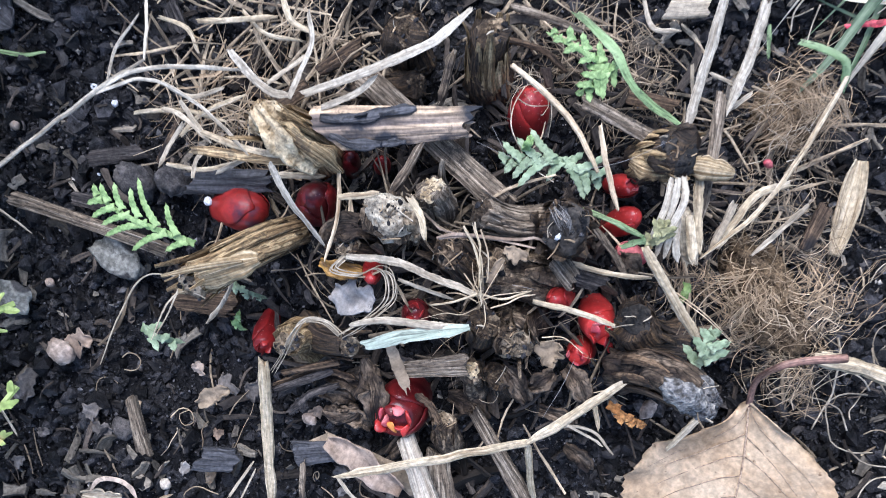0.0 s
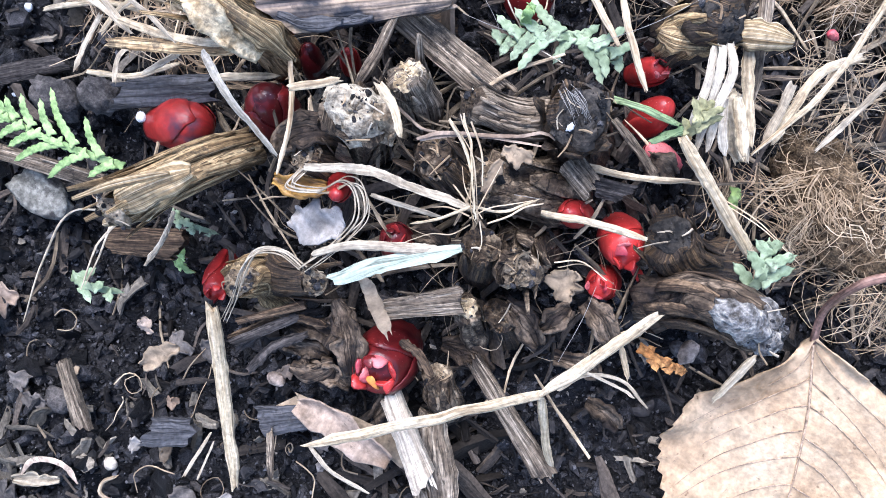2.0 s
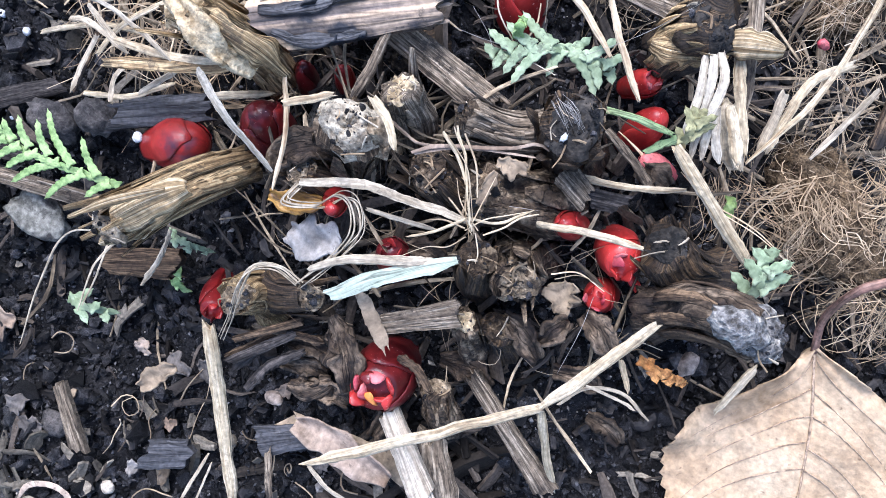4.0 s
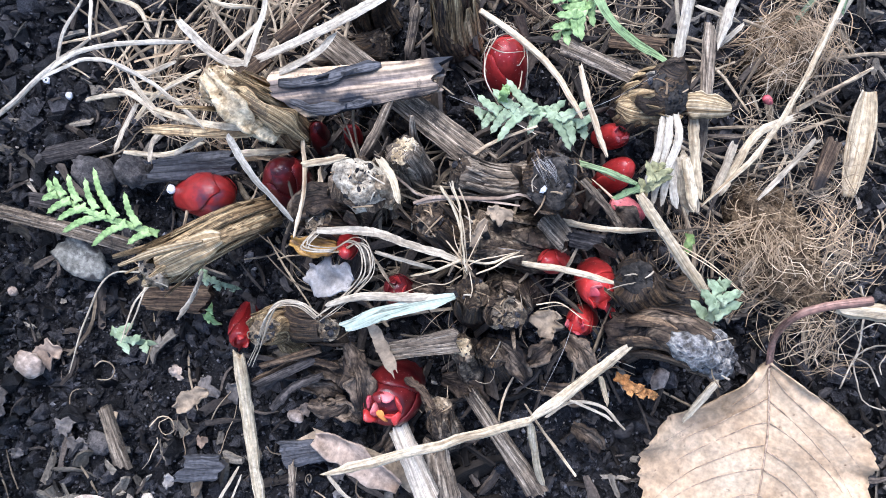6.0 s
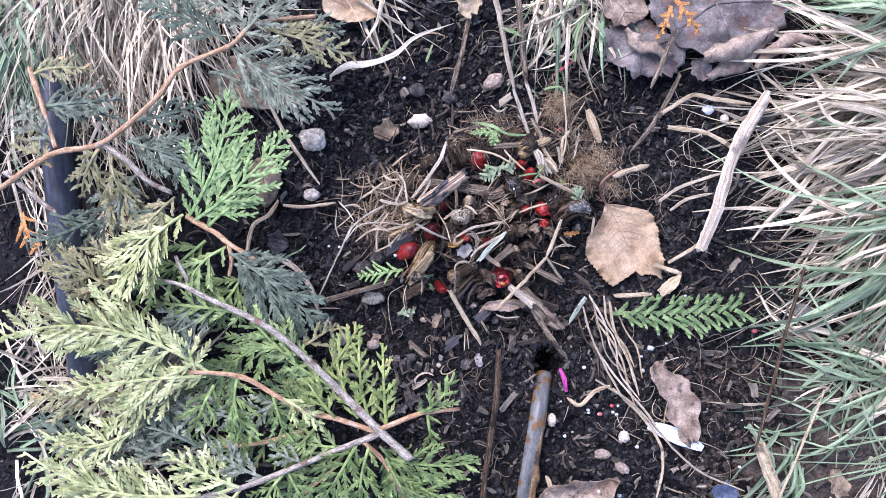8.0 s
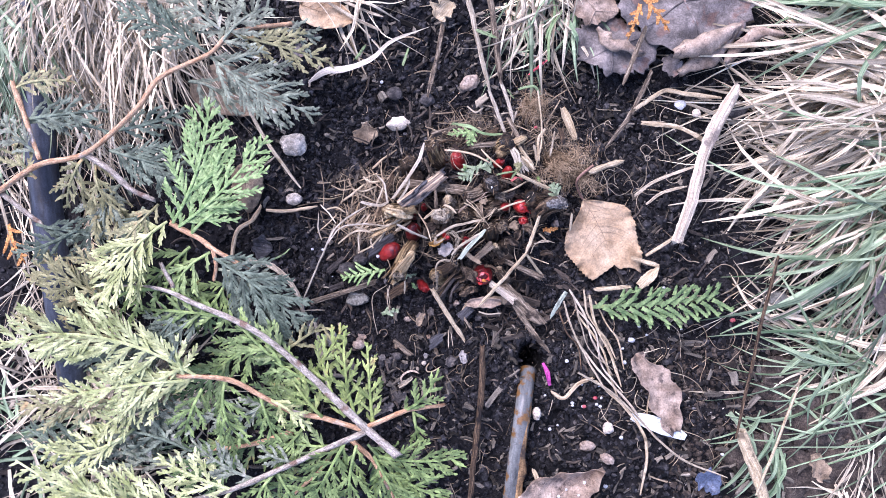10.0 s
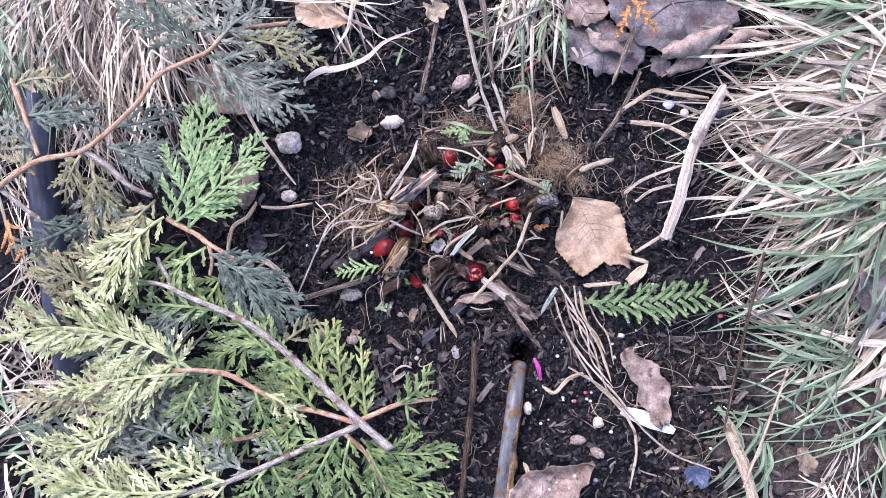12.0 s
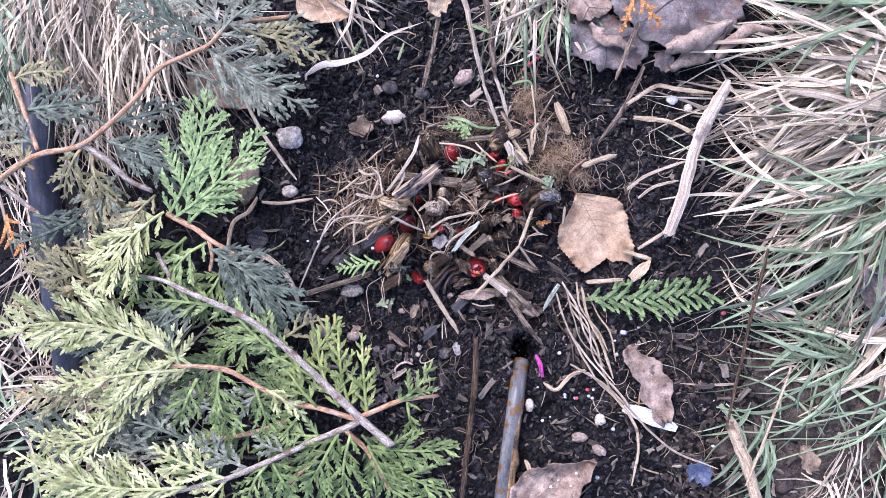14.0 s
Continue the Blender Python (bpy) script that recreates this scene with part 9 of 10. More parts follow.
strand("grass_blade", "green grass blade at the upper edge", "grass blade", [(0.0835, 0.1661, 0.014), (0.0905, 0.183, 0.014), (0.0901, 0.198, 0.014)], 0.002, BLADE, seed=441, flat=0.3)
strand("grass_blade", "yellow-green grass bit at the upper edge", "grass blade", [(0.0321, 0.1727, 0.02), (0.0458, 0.1667, 0.02)], 0.0025, BLADE, seed=442, flat=0.3)

# ---- grass ----
lump("clod", "bare lump of brown soil in the grass", "clod", (0.2882, -0.1271, 0), (0.0373, 0.0263, 0.0044), BROWNSOIL, seed=443, rough=0.5, freq=2.5, level=4)
lump("clod", "bare lump of brown soil by the stick", "clod", (0.2691, -0.1748, 0), (0.0351, 0.0219, 0.004), BROWNSOIL, seed=444, rough=0.5, freq=2.5, level=4)
lump("clod", "bare lump of brown soil among the grass", "clod", (0.3134, -0.1632, 0), (0.0307, 0.0241, 0.0035), BROWNSOIL, seed=445, rough=0.5, freq=2.5, level=4)
lump("clod", "bare lump of brown soil among the grass", "clod", (0.3346, -0.1199, 0), (0.0263, 0.0263, 0.0035), BROWNSOIL, seed=446, rough=0.5, freq=2.5, level=4)
lump("clod", "bare lump of brown soil among the grass", "clod", (0.2389, -0.1562, 0), (0.0263, 0.0176, 0.0035), BROWNSOIL, seed=447, rough=0.5, freq=2.5, level=4)
lump("clod", "bare lump of brown soil among the grass", "clod", (0.2992, -0.1935, 0), (0.0351, 0.0176, 0.0035), BROWNSOIL, seed=448, rough=0.5, freq=2.5, level=4)
lump("clod", "bare lump of brown soil among the grass", "clod", (0.2627, -0.0998, 0), (0.0263, 0.0176, 0.0035), BROWNSOIL, seed=449, rough=0.5, freq=2.5, level=4)
scatter("soil_crumbs", "brown crumbs of bare soil among the grass", BROWNSOIL, 2600, (0.17, 0.36, -0.21, -0.07), (0.0008, 0.0042), 1, (0.5, 1.0), 71)
mulch("mulch_bits", 120, (0.17, 0.36, -0.21, -0.07), (0.004, 0.014), 72, GREYBIT, "grey-brown chips on bare soil in the grass", (0.004, 0.010), None, (0.06, 0.2), (0.25, 0.6))
grass("dry_grass", "dense dry bleached grass at the bed's edge", GRASSDRY, [(0.392, 0.150, 0.035, 0.028, 190, 18, 90, 0.10, 0.20, 0.006, 0.05), (0.385, 0.098, 0.035, 0.036, 202, 18, 110, 0.09, 0.19, 0.006, 0.05), (0.362, 0.052, 0.040, 0.032, 218, 18, 100, 0.08, 0.17, 0.006, 0.04), (0.2950, 0.095, 0.022, 0.036, 205, 20, 45, 0.05, 0.11, 0.004, 0.025), (0.372, -0.005, 0.030, 0.022, 222, 26, 14, 0.07, 0.13, 0.006, 0.03)], 31, (0.0006, 0.0050), 0.3, 0.8, 2.1)
grass("dry_grass", "broad bleached blades arching over the bed's edge", GRASSDRY, [(0.385, 0.130, 0.035, 0.05, 200, 24, 16, 0.10, 0.19, 0.02, 0.055), (0.375, 0.050, 0.030, 0.040, 225, 22, 16, 0.09, 0.16, 0.02, 0.05), (0.380, -0.09, 0.030, 0.040, 200, 30, 12, 0.08, 0.15, 0.01, 0.03)], 36, (0.003, 0.0075), 0.2, 0.8, 1.2)
grass("dry_grass", "loose dry bleached grass at the bed's edge", GRASSDRY, [(0.330, -0.141, 0.0451, 0.0527, 195, 50, 18, 0.04, 0.12, 0.004, 0.025), (0.2574, -0.1178, 0.0508, 0.0725, 165, 45, 14, 0.02, 0.08, 0.003, 0.016), (0.340, 0.0708, 0.0317, 0.069, 150, 30, 14, 0.05, 0.12, 0.01, 0.05), (0.3362, 0.0707, 0.0312, 0.0859, 245, 30, 30, 0.05, 0.12, 0.01, 0.05), (0.372, 0.1852, 0.045, 0.0231, 176, 20, 70, 0.06, 0.13, 0.006, 0.04), (0.280, -0.045, 0.06, 0.022, 190, 60, 22, 0.03, 0.08, 0.003, 0.012)], 35, (0.0005, 0.0034))
grass("dry_grass", "dry bleached grass hanging behind the cedar", GRASSDRY, [(-0.245, 0.222, 0.066, 0.016, 266, 11, 330, 0.07, 0.15, 0.006, 0.04), (-0.290, 0.160, 0.05, 0.03, 270, 20, 90, 0.05, 0.11, 0.004, 0.02), (-0.299, 0.055, 0.0418, 0.0736, 270, 26, 55, 0.05, 0.12, 0.002, 0.012)], 32, (0.0005, 0.0026), 0.12, 0.5)
grass("dry_grass", "short dry grass round the bed", GRASSDRY, [(-0.2782, -0.1243, 0.0701, 0.0578, 20, 80, 130, 0.04, 0.1, 0.002, 0.012), (0.084, 0.2026, 0.0228, 0.0135, 262, 25, 50, 0.03, 0.07, 0.004, 0.02), (-0.0578, 0.2097, 0.0335, 0.0118, 300, 40, 12, 0.04, 0.07, 0.004, 0.02)], 37, (0.0005, 0.0032))
grass("green_grass", "green grass blades among dry grass", GRASSGREEN, [(0.380, 0.1, 0.035, 0.06, 208, 22, 50, 0.09, 0.18, 0.02, 0.062), (0.352, 0.04, 0.04, 0.04, 234, 24, 34, 0.08, 0.14, 0.02, 0.056), (0.372, 0.187, 0.045, 0.018, 180, 16, 55, 0.07, 0.15, 0.012, 0.055)], 33, (0.0012, 0.0054), 0.2, 0.7, 1.5)
grass("green_grass", "clump of green grass over bare soil", GRASSGREEN, [(0.305, -0.075, 0.024, 0.016, 186, 26, 20, 0.06, 0.12, 0.008, 0.03), (0.232, -0.130, 0.022, 0.045, 235, 50, 12, 0.03, 0.08, 0.006, 0.02), (0.335, -0.150, 0.04, 0.05, 190, 34, 14, 0.06, 0.13, 0.006, 0.025)], 38, (0.0010, 0.0042), 0.25, 0.8, 1.6)
grass("green_grass", "green grass blades behind the cedar", GRASSGREEN, [(-0.318, 0.215, 0.028, 0.022, 262, 16, 95, 0.06, 0.13, 0.008, 0.04), (-0.2994, -0.1235, 0.0489, 0.0571, 30, 60, 30, 0.04, 0.08, 0.002, 0.01), (0.0882, 0.2024, 0.0186, 0.0134, 262, 22, 20, 0.03, 0.07, 0.004, 0.02)], 34, (0.0007, 0.0040), 0.15, 0.5)
tangle("fine_grass_litter", "fine dead grass fibres at the bed's edge", (0.1984, -0.0714, -0.002), 0.0484, 0.1145, 0.01, 70, ROOTDARK, 450, thick=(0.0002, 0.0005), length=(0.02, 0.06), curl=0.5, kind="stuff")
tangle("fine_grass_litter", "fine dead fibres on the soil by the pipe", (0.1316, -0.0911, -0.002), 0.0572, 0.0705, 0.006, 90, HAIR, 451, thick=(0.00015, 0.0004), length=(0.015, 0.045), curl=0.6, kind="stuff")
tangle("fine_grass_litter", "fine dead grass fibres above the crown", (0.0834, 0.1704, -0.002), 0.0528, 0.0396, 0.008, 90, HAIR, 452, thick=(0.0002, 0.0004), length=(0.015, 0.04), curl=0.6, kind="stuff")
tangle("fine_grass_litter", "fine brown dead fibres on the soil beside the pipe", (0.005, -0.130, -0.002), 0.05, 0.06, 0.006, 70, ROOTDARK, 453, thick=(0.00012, 0.0004), length=(0.01, 0.035), curl=0.8, kind="stuff")
tangle("fine_grass_litter", "fine dead fibres on the soil below the crown", (0.010, -0.065, -0.002), 0.09, 0.03, 0.005, 50, ROOTDARK, 454, thick=(0.00012, 0.0003), length=(0.008, 0.025), curl=0.8, kind="stuff")
tangle("fine_grass_litter", "fine dead fibres on the soil beside the stick", (0.155, 0.085, -0.002), 0.04, 0.05, 0.006, 60, HAIR, 455, thick=(0.00015, 0.0004), length=(0.01, 0.04), curl=0.7, kind="stuff")
tangle("fine_grass_litter", "fine dead fibres on the soil above the crown", (-0.03, 0.15, -0.002), 0.08, 0.05, 0.006, 70, ROOTDARK, 456, thick=(0.00015, 0.0004), length=(0.01, 0.035), curl=0.7, kind="stuff")

# ---- cedar branches ----
grey_branch = holder("cedar_branch", (-0.0634, -0.1257, 0), "cut grey cedar branch with green sprays lying over the bed", "cedar branch", "cut cedar branches")
twig_part(grey_branch, [(-0.0368, -0.1334, 0.049), (-0.0578, -0.1134, 0.05), (-0.0731, -0.0975, 0.052), (-0.1033, -0.0657, 0.056), (-0.1333, -0.0387, 0.06), (-0.1722, -0.0191, 0.06), (-0.2009, -0.0072, 0.056), (-0.2454, -0.005, 0.05)], [0.0032, 0.0012], TWIGBARK)
twig_part(grey_branch, [(-0.0578, -0.1146, 0.05), (-0.0809, -0.124, 0.046), (-0.1252, -0.1427, 0.042), (-0.159, -0.1557, 0.04), (-0.2011, -0.1647, 0.038), (-0.2435, -0.1713, 0.036)], [0.0022, 0.0016], TWIGBARK)
twig_part(grey_branch, [(-0.0598, -0.1125, 0.05), (-0.0336, -0.1033, 0.044), (-0.0193, -0.1014, 0.042), (-0.0029, -0.1007, 0.038)], [0.002, 0.0012], TWIGORANGE)
twig_part(grey_branch, [(-0.0623, -0.1141, 0.046), (-0.0908, -0.1054, 0.044), (-0.111, -0.1006, 0.044), (-0.1344, -0.0864, 0.046), (-0.1538, -0.0752, 0.048), (-0.182, -0.0714, 0.048), (-0.2131, -0.0714, 0.046)], [0.002, 0.0016], TWIGORANGE)
twig_part(grey_branch, [(-0.0834, -0.1287, 0.03), (-0.0951, -0.1461, 0.026), (-0.1164, -0.1649, 0.024)], [0.0016, 0.0012], TWIGORANGE)
twig_part(grey_branch, [(-0.1144, -0.1171, 0.03), (-0.1439, -0.1257, 0.03), (-0.176, -0.1292, 0.028)], [0.002, 0.0012], TWIGORANGE)
twig_part(grey_branch, [(-0.1889, -0.0068, 0.056), (-0.1945, 0.0046, 0.056), (-0.1971, 0.0102, 0.056)], [0.0016, 0.0012], TWIGBARK)
twig_part(grey_branch, [(-0.0728, -0.1249, 0.03), (-0.0567, -0.1422, 0.03), (-0.0414, -0.1733, 0.026)], [0.002, 0.0012], TWIGORANGE)
orange_branch = holder("cedar_branch", (-0.2727, 0.0957, 0), "cut orange-brown cedar branch with grey-green sprays", "cedar branch", "cut cedar branches")
twig_part(orange_branch, [(-0.3275, 0.059, 0.04), (-0.2844, 0.0818, 0.05), (-0.2451, 0.0886, 0.058), (-0.2071, 0.1159, 0.064), (-0.1879, 0.1375, 0.066), (-0.1541, 0.1519, 0.066), (-0.1371, 0.1669, 0.062), (-0.0986, 0.1732, 0.056)], [0.002, 0.0014], TWIGORANGE)
twig_part(orange_branch, [(-0.246, 0.0881, 0.056), (-0.2297, 0.0764, 0.056), (-0.2143, 0.0619, 0.056), (-0.2002, 0.0543, 0.054)], [0.0024, 0.0016], TWIGBARK)
twig_part(orange_branch, [(-0.1914, 0.0382, 0.05), (-0.1717, 0.0266, 0.05), (-0.1611, 0.0182, 0.05), (-0.1384, 0.004, 0.046)], [0.002, 0.0016], TWIGORANGE)
twig_part(orange_branch, [(-0.2983, 0.1418, 0.05), (-0.2904, 0.1154, 0.05), (-0.2818, 0.0869, 0.05)], [0.002, 0.0016], TWIGORANGE)
twig_part(orange_branch, [(-0.3229, 0.0711, 0.04), (-0.303, 0.054, 0.04), (-0.2871, 0.0412, 0.04)], [0.002, 0.0016], TWIGBARK)
twig_part(orange_branch, [(-0.1619, 0.0182, 0.05), (-0.1608, 0.0081, 0.048), (-0.1631, -0.0041, 0.046)], [0.0016, 0.0012], TWIGORANGE)
cedar_part(orange_branch, (-0.188, 0.0379, 0.054), (-0.1564, 0.1231, 0.062), 0.0492, CEDAR_L, 453, 0.0, 0.008)
cedar_part(orange_branch, (-0.1841, 0.035, 0.054), (-0.1182, 0.0959, 0.056), 0.0451, CEDAR_L, 454, 0.0, 0.008)
cedar_part(orange_branch, (-0.1776, 0.0288, 0.05), (-0.1404, 0.0557, 0.05), 0.0328, CEDAR_L, 455, 0.0, 0.008)
cedar_part(orange_branch, (-0.1912, 0.0391, 0.056), (-0.2402, -0.0148, 0.058), 0.0533, CEDAR_Y, 456, 0.0, 0.008)
cedar_part(orange_branch, (-0.1989, 0.0517, 0.05), (-0.2326, 0.0147, 0.05), 0.0328, CEDAR_D, 457, 0.0, 0.008)
cedar_part(orange_branch, (-0.164, 0.0163, 0.05), (-0.1915, -0.0191, 0.05), 0.0287, CEDAR_G, 458, 0.0, 0.008)
cedar_part(orange_branch, (-0.1613, 0.0121, 0.05), (-0.1004, -0.0419, 0.034), 0.0574, CEDAR_K, 459, 0.0, 0.008)
cedar_part(orange_branch, (-0.1393, 0.004, 0.046), (-0.1273, -0.0389, 0.034), 0.041, CEDAR_K, 460, 0.0, 0.008)
cedar_part(orange_branch, (-0.1548, 0.1513, 0.064), (-0.0868, 0.1102, 0.05), 0.0492, CEDAR_B, 461, 0.0, 0.008)
cedar_part(orange_branch, (-0.1376, 0.1655, 0.06), (-0.0726, 0.1459, 0.05), 0.0328, CEDAR_D, 462, 0.0, 0.008)
cedar_part(orange_branch, (-0.1499, 0.1561, 0.06), (-0.1132, 0.1844, 0.06), 0.0369, CEDAR_B, 463, 0.0, 0.008)
cedar_part(orange_branch, (-0.1547, 0.1532, 0.064), (-0.216, 0.1841, 0.06), 0.041, CEDAR_K, 464, 0.0, 0.008)
cedar_part(orange_branch, (-0.1416, 0.1656, 0.06), (-0.1799, 0.1986, 0.06), 0.0369, CEDAR_B, 465, 0.0, 0.008)
cedar_part(orange_branch, (-0.2247, 0.104, 0.056), (-0.1776, 0.1192, 0.04), 0.0287, CEDAR_K, 466, 0.0, 0.008)
cedar_part(orange_branch, (-0.2292, 0.0903, 0.056), (-0.1725, 0.0738, 0.042), 0.041, CEDAR_K, 467, 0.0, 0.008)
cedar_part(orange_branch, (-0.2216, 0.0928, 0.05), (-0.1814, 0.052, 0.036), 0.0328, CEDAR_K, 468, 0.0, 0.008)
cedar_part(orange_branch, (-0.246, 0.0877, 0.056), (-0.2682, 0.0528, 0.04), 0.0287, CEDAR_D, 469, 0.0, 0.008)
cedar_part(orange_branch, (-0.2421, 0.0835, 0.05), (-0.2292, 0.0434, 0.036), 0.0328, CEDAR_D, 470, 0.0, 0.008)
cedar_part(orange_branch, (-0.2903, 0.1157, 0.048), (-0.2372, 0.1206, 0.044), 0.0328, CEDAR_K, 471, 0.0, 0.008)
cedar_part(orange_branch, (-0.2894, 0.114, 0.046), (-0.2334, 0.1048, 0.04), 0.0246, CEDAR_K, 472, 0.0, 0.008)
cedar_part(orange_branch, (-0.2964, 0.1377, 0.05), (-0.254, 0.1402, 0.05), 0.0246, CEDAR_D, 473, 0.0, 0.008)
cedar_part(orange_branch, (-0.2841, 0.091, 0.05), (-0.3102, 0.1149, 0.045), 0.0246, CEDAR_B, 474, 0.0, 0.008)
cedar_part(orange_branch, (-0.2902, 0.0412, 0.042), (-0.2523, 0.0339, 0.036), 0.0246, CEDAR_K, 475, 0.0, 0.008)
cedar_part(orange_branch, (-0.2608, 0.036, 0.044), (-0.3106, 0.0215, 0.036), 0.0246, CEDAR_K, 476, 0.0, 0.008)
cedar_part(orange_branch, (-0.2701, -0.0006, 0.036), (-0.2972, 0.021, 0.03), 0.0246, CEDAR_D, 477, 0.0, 0.008)
cedar_part(orange_branch, (-0.2548, -0.0342, 0.036), (-0.298, 0.0002, 0.03), 0.0246, CEDAR_D, 478, 0.0, 0.008)
cedar_part(grey_branch, (-0.1793, -0.0175, 0.05), (-0.2175, -0.0593, 0.044), 0.0328, CEDAR_K, 479, 0.0, 0.008)
cedar_part(grey_branch, (-0.1668, -0.0218, 0.052), (-0.229, -0.0512, 0.04), 0.0369, CEDAR_K, 480, 0.0, 0.008)
cedar_part(grey_branch, (-0.1977, -0.0086, 0.054), (-0.2463, -0.0336, 0.046), 0.0328, CEDAR_G, 481, 0.0, 0.008)
cedar_part(grey_branch, (-0.1516, -0.0305, 0.05), (-0.2174, -0.0224, 0.046), 0.0287, CEDAR_G, 482, 0.0, 0.008)
cedar_part(grey_branch, (-0.176, -0.0724, 0.048), (-0.3209, -0.0458, 0.058), 0.0615, CEDAR_Y, 483, 0.0, 0.008)
cedar_part(grey_branch, (-0.1807, -0.0746, 0.046), (-0.2827, -0.0844, 0.05), 0.041, CEDAR_Y, 484, 0.0, 0.008)
cedar_part(grey_branch, (-0.1868, -0.0723, 0.046), (-0.1923, -0.0392, 0.05), 0.0287, CEDAR_Y, 485, 0.0, 0.008)
cedar_part(grey_branch, (-0.1045, -0.0665, 0.05), (-0.1494, -0.0372, 0.044), 0.0328, CEDAR_G, 486, 0.0, 0.008)
cedar_part(grey_branch, (-0.0893, -0.0835, 0.048), (-0.1378, -0.0539, 0.044), 0.0328, CEDAR_G, 487, 0.0, 0.008)
cedar_part(grey_branch, (-0.0904, -0.1042, 0.046), (-0.1136, -0.0708, 0.046), 0.0287, CEDAR_O, 488, 0.0, 0.008)
cedar_part(grey_branch, (-0.0742, -0.1048, 0.046), (-0.0889, -0.0636, 0.046), 0.0328, CEDAR_O, 489, 0.0, 0.008)
cedar_part(grey_branch, (-0.0642, -0.1112, 0.046), (-0.0725, -0.0442, 0.042), 0.0287, CEDAR_O, 490, 0.0, 0.008)
cedar_part(grey_branch, (-0.0541, -0.1116, 0.046), (-0.0565, -0.053, 0.042), 0.0246, CEDAR_O, 491, 0.0, 0.008)
cedar_part(grey_branch, (-0.0907, -0.0406, 0.03), (-0.0721, -0.0759, 0.022), 0.0205, CEDAR_D, 492, 0.0, 0.008)
cedar_part(grey_branch, (-0.0337, -0.1037, 0.042), (-0.0062, -0.0761, 0.036), 0.0246, CEDAR_G, 493, 0.0, 0.008)
cedar_part(grey_branch, (-0.0256, -0.1028, 0.04), (-0.0208, -0.1309, 0.03), 0.0205, CEDAR_G, 494, 0.0, 0.008)
cedar_part(grey_branch, (-0.1265, -0.0907, 0.046), (-0.0999, -0.1133, 0.04), 0.0246, CEDAR_Y, 495, 0.0, 0.008)
cedar_part(grey_branch, (-0.1349, -0.0867, 0.044), (-0.1257, -0.1216, 0.036), 0.0287, CEDAR_G, 496, 0.0, 0.008)
cedar_part(grey_branch, (-0.1584, -0.0753, 0.046), (-0.1465, -0.1229, 0.036), 0.0328, CEDAR_G, 497, 0.0, 0.008)
cedar_part(grey_branch, (-0.1755, -0.0812, 0.044), (-0.1925, -0.1197, 0.034), 0.0287, CEDAR_G, 498, 0.0, 0.008)
cedar_part(grey_branch, (-0.1279, -0.0918, 0.04), (-0.1788, -0.1031, 0.036), 0.0287, CEDAR_B, 499, 0.0, 0.008)
cedar_part(grey_branch, (-0.1959, -0.0805, 0.044), (-0.2621, -0.1168, 0.036), 0.0369, CEDAR_Y, 500, 0.0, 0.008)
cedar_part(grey_branch, (-0.1879, -0.1604, 0.04), (-0.3074, -0.1255, 0.052), 0.0492, CEDAR_Y, 501, 0.0, 0.008)
cedar_part(grey_branch, (-0.2011, -0.1647, 0.038), (-0.2845, -0.159, 0.044), 0.0369, CEDAR_Y, 502, 0.0, 0.008)
cedar_part(grey_branch, (-0.159, -0.1557, 0.04), (-0.2099, -0.129, 0.044), 0.0328, CEDAR_Y, 503, 0.0, 0.008)
cedar_part(grey_branch, (-0.1428, -0.1494, 0.038), (-0.1877, -0.1194, 0.036), 0.0328, CEDAR_B, 504, 0.0, 0.008)
cedar_part(grey_branch, (-0.1887, -0.1281, 0.034), (-0.2503, -0.1093, 0.034), 0.0369, CEDAR_K, 505, 0.0, 0.008)
cedar_part(grey_branch, (-0.2112, -0.1367, 0.03), (-0.2649, -0.1181, 0.03), 0.0328, CEDAR_B, 506, 0.0, 0.008)
cedar_part(grey_branch, (-0.1256, -0.1433, 0.04), (-0.1082, -0.178, 0.03), 0.0287, CEDAR_G, 507, 0.0, 0.008)
cedar_part(grey_branch, (-0.1256, -0.1433, 0.04), (-0.146, -0.1809, 0.03), 0.0328, CEDAR_G, 508, 0.0, 0.008)
cedar_part(grey_branch, (-0.0748, -0.123, 0.046), (-0.1033, -0.1692, 0.032), 0.0369, CEDAR_G, 509, 0.0, 0.008)
cedar_part(grey_branch, (-0.067, -0.1258, 0.044), (-0.0746, -0.175, 0.03), 0.0369, CEDAR_G, 510, 0.0, 0.008)
cedar_part(grey_branch, (-0.0555, -0.1354, 0.04), (-0.037, -0.1764, 0.03), 0.0369, CEDAR_G, 511, 0.0, 0.008)
cedar_part(grey_branch, (-0.0514, -0.1356, 0.04), (0.011, -0.1388, 0.036), 0.0369, CEDAR_G, 512, 0.0, 0.008)
cedar_part(grey_branch, (-0.0442, -0.1499, 0.034), (0.0049, -0.1743, 0.028), 0.0328, CEDAR_G, 513, 0.0, 0.008)
cedar_part(grey_branch, (-0.1596, -0.1571, 0.038), (-0.1864, -0.1781, 0.034), 0.0287, CEDAR_Y, 514, 0.0, 0.008)
cedar_part(grey_branch, (-0.1098, -0.1387, 0.036), (-0.1388, -0.1257, 0.034), 0.0246, CEDAR_B, 515, 0.0, 0.008)
cedar_part(orange_branch, (-0.2114, 0.0505, 0.044), (-0.2228, 0.0017, 0.03), 0.0369, CEDAR_K, 516, 0.0, 0.008)
cedar_part(orange_branch, (-0.1799, 0.0209, 0.044), (-0.2217, -0.0107, 0.034), 0.0369, CEDAR_G, 517, 0.0, 0.008)
cedar_part(orange_branch, (-0.1522, -0.0004, 0.044), (-0.1853, -0.0369, 0.034), 0.0369, CEDAR_G, 518, 0.0, 0.008)
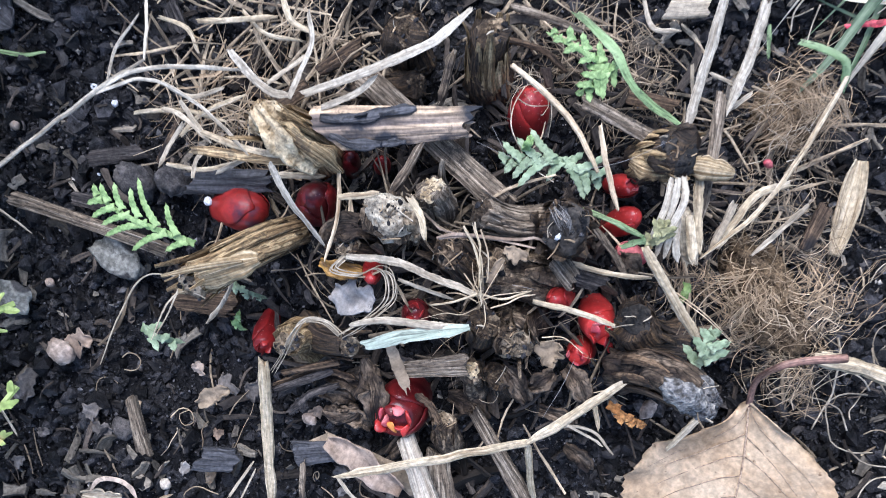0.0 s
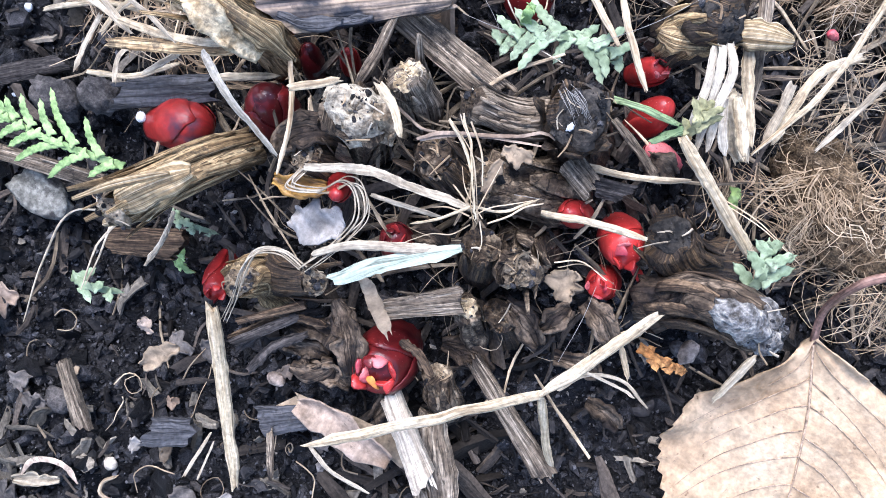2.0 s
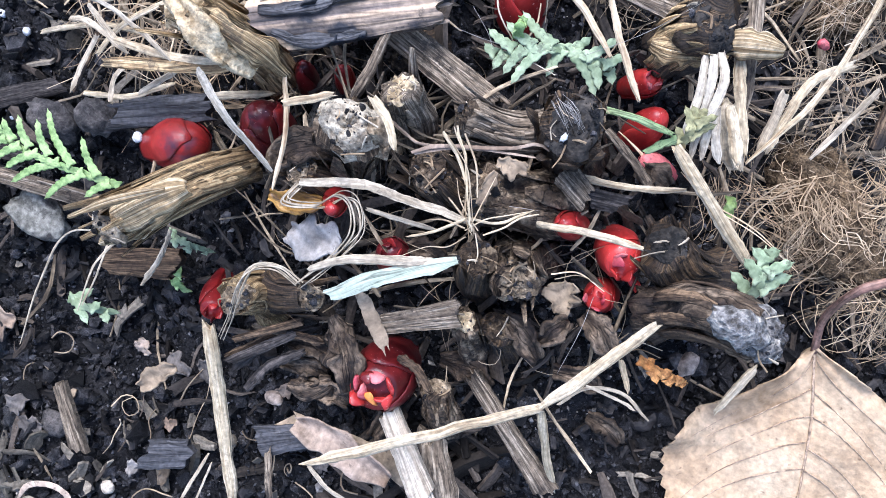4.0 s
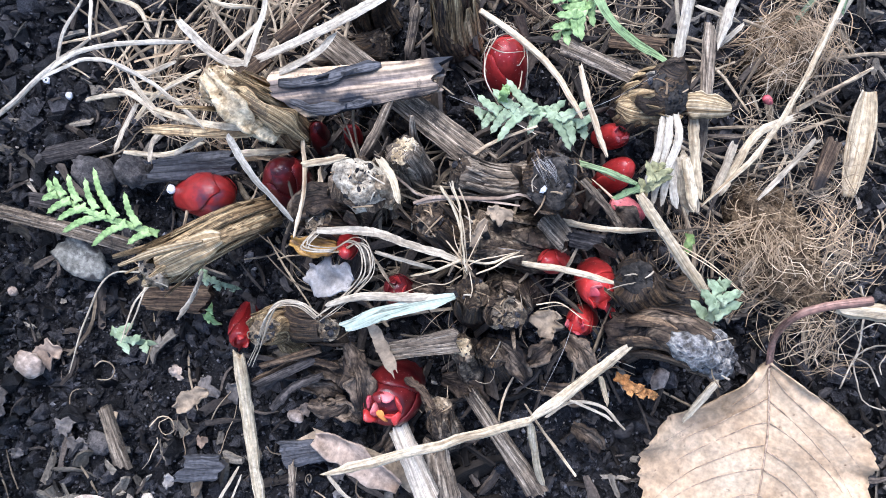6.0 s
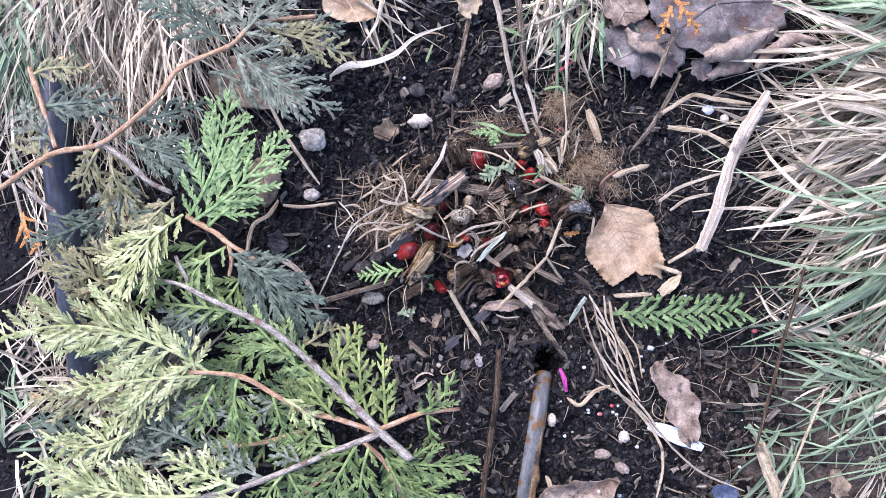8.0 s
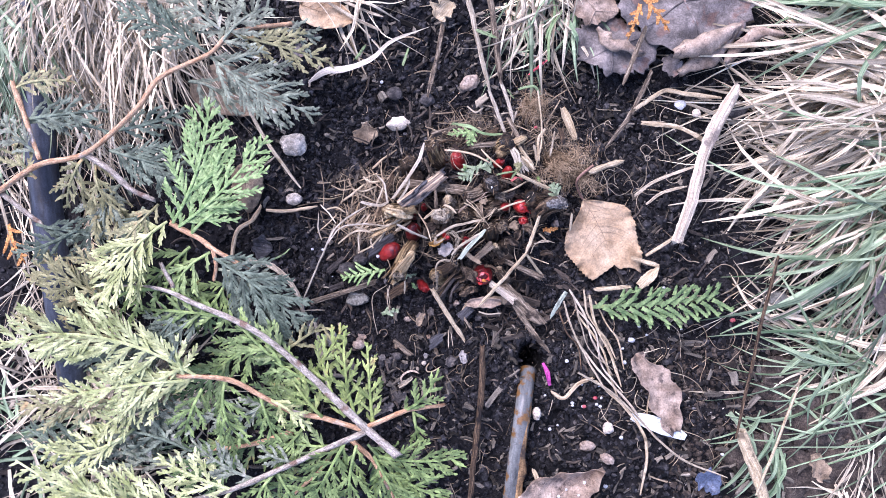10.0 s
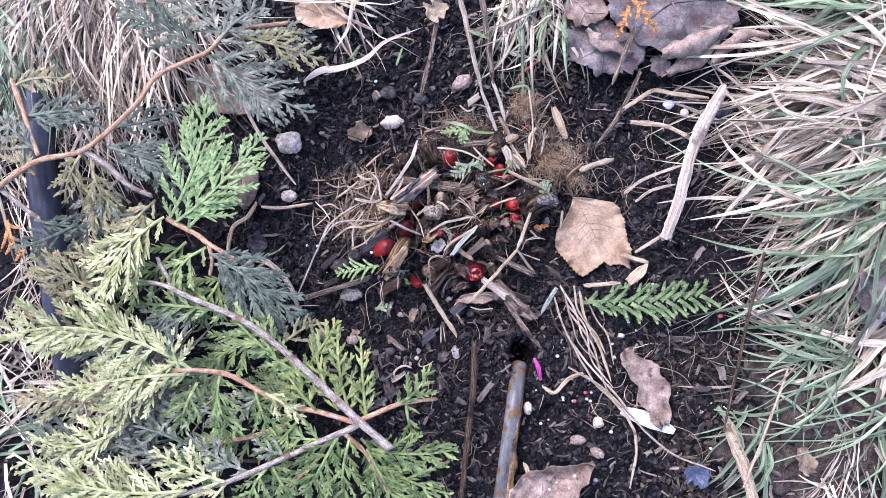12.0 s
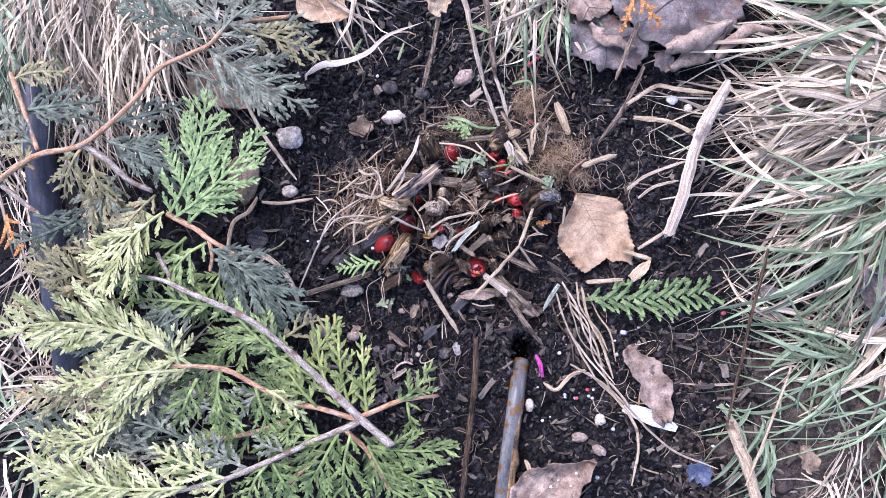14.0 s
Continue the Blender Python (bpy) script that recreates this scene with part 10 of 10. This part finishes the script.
cedar_part(grey_branch, (-0.1294, -0.0461, 0.044), (-0.1712, -0.0712, 0.03), 0.0369, CEDAR_G, 519, 0.0, 0.008)
cedar_part(grey_branch, (-0.1205, -0.0619, 0.05), (-0.1515, -0.0285, 0.05), 0.0328, CEDAR_G, 520, 0.0, 0.008)
cedar_part(grey_branch, (-0.0978, -0.0758, 0.044), (-0.074, -0.0412, 0.03), 0.0287, CEDAR_O, 521, 0.0, 0.008)
cedar_part(grey_branch, (-0.1142, -0.0553, 0.04), (-0.0907, -0.0406, 0.03), 0.0246, CEDAR_D, 522, 0.0, 0.008)
cedar_part(orange_branch, (-0.1596, 0.0039, 0.046), (-0.1246, -0.0015, 0.04), 0.0287, CEDAR_B, 523, 0.0, 0.008)
cedar_part(orange_branch, (-0.1427, -0.0052, 0.034), (-0.1175, -0.0653, 0.026), 0.0328, CEDAR_K, 524, 0.0, 0.008)
cedar_part(grey_branch, (-0.1274, -0.0553, 0.036), (-0.1099, -0.0988, 0.028), 0.0328, CEDAR_G, 525, 0.0, 0.008)
cedar_part(grey_branch, (-0.1007, -0.1063, 0.034), (-0.1407, -0.1397, 0.028), 0.0369, CEDAR_G, 526, 0.0, 0.008)
cedar_part(grey_branch, (-0.0766, -0.1279, 0.034), (-0.1276, -0.1234, 0.028), 0.0328, CEDAR_G, 527, 0.0, 0.008)
cedar_part(orange_branch, (-0.2613, 0.073, 0.04), (-0.2194, 0.0225, 0.026), 0.0369, CEDAR_D, 528, 0.0, 0.008)
cedar_part(orange_branch, (-0.2244, 0.0717, 0.04), (-0.2437, 0.0233, 0.028), 0.0328, CEDAR_B, 529, 0.0, 0.008)
cedar_part(orange_branch, (-0.2874, 0.0735, 0.045), (-0.3053, 0.1033, 0.04), 0.0287, CEDAR_D, 530, 0.0, 0.008)
cedar_part(orange_branch, (-0.1736, 0.1374, 0.05), (-0.1409, 0.1138, 0.04), 0.0328, CEDAR_B, 531, 0.0, 0.008)
cedar_part(orange_branch, (-0.1187, 0.1699, 0.056), (-0.1513, 0.1969, 0.05), 0.0287, CEDAR_B, 532, 0.0, 0.008)
cedar_part(orange_branch, (-0.1107, 0.1696, 0.056), (-0.0801, 0.1622, 0.05), 0.0287, CEDAR_B, 533, 0.0, 0.008)
cedar_part(orange_branch, (-0.2357, -0.0099, 0.04), (-0.2765, 0.0161, 0.03), 0.0287, CEDAR_D, 534, 0.0, 0.008)
cedar_part(grey_branch, (-0.2232, -0.0521, 0.034), (-0.2671, -0.0179, 0.026), 0.0287, CEDAR_D, 535, 0.0, 0.008)
cedar_part(grey_branch, (-0.2442, -0.1678, 0.034), (-0.2984, -0.1474, 0.04), 0.0328, CEDAR_Y, 536, 0.0, 0.008)
cedar_part(orange_branch, (-0.2319, -0.0217, 0.05), (-0.2976, 0.0048, 0.046), 0.0369, CEDAR_D, 537, 0.0, 0.008)
cedar_part(orange_branch, (-0.2418, -0.0457, 0.048), (-0.3079, -0.0235, 0.044), 0.0328, CEDAR_D, 538, 0.0, 0.008)
cedar_part(grey_branch, (-0.2297, -0.0676, 0.04), (-0.294, -0.0325, 0.04), 0.0328, CEDAR_K, 539, 0.0, 0.008)
cedar_part(grey_branch, (-0.2427, -0.0877, 0.04), (-0.3107, -0.0902, 0.036), 0.0369, CEDAR_D, 540, 0.0, 0.008)
cedar_part(grey_branch, (-0.2271, -0.1088, 0.04), (-0.3034, -0.1153, 0.036), 0.0369, CEDAR_Y, 541, 0.0, 0.008)
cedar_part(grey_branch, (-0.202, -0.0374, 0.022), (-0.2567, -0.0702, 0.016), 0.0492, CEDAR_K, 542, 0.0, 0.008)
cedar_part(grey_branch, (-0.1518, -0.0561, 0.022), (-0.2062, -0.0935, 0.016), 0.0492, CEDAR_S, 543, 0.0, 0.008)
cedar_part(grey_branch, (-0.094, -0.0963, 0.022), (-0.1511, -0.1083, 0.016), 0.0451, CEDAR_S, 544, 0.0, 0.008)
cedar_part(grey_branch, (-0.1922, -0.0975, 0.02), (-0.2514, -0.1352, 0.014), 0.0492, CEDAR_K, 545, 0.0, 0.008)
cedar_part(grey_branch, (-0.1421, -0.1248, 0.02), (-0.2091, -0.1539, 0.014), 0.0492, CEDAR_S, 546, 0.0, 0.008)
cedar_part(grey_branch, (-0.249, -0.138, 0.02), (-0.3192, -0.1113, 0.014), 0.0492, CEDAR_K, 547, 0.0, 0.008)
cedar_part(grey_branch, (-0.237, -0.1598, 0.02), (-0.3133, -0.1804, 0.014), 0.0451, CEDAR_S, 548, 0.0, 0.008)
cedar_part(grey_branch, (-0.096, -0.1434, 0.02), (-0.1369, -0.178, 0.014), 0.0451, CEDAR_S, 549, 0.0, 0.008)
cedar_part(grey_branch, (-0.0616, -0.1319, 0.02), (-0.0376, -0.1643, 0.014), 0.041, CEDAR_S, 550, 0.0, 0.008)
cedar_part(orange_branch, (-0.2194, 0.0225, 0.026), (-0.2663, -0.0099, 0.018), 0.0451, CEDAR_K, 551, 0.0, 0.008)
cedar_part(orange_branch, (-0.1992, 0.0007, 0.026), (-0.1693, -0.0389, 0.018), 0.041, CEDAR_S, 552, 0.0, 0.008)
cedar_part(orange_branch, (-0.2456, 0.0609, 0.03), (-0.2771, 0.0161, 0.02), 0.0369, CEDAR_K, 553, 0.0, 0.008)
cedar_part(grey_branch, (-0.1667, -0.0957, 0.034), (-0.21, -0.1033, 0.03), 0.0328, CEDAR_B, 554, 0.0, 0.008)
cedar_part(grey_branch, (-0.1505, -0.1045, 0.034), (-0.1707, -0.1392, 0.026), 0.0328, CEDAR_G, 555, 0.0, 0.008)
cedar_part(grey_branch, (-0.0409, -0.1679, 0.03), (-0.0124, -0.187, 0.026), 0.0328, CEDAR_G, 556, 0.0, 0.008)
cedar_part(grey_branch, (-0.0949, -0.1576, 0.03), (-0.0715, -0.1856, 0.024), 0.0328, CEDAR_G, 557, 0.0, 0.008)
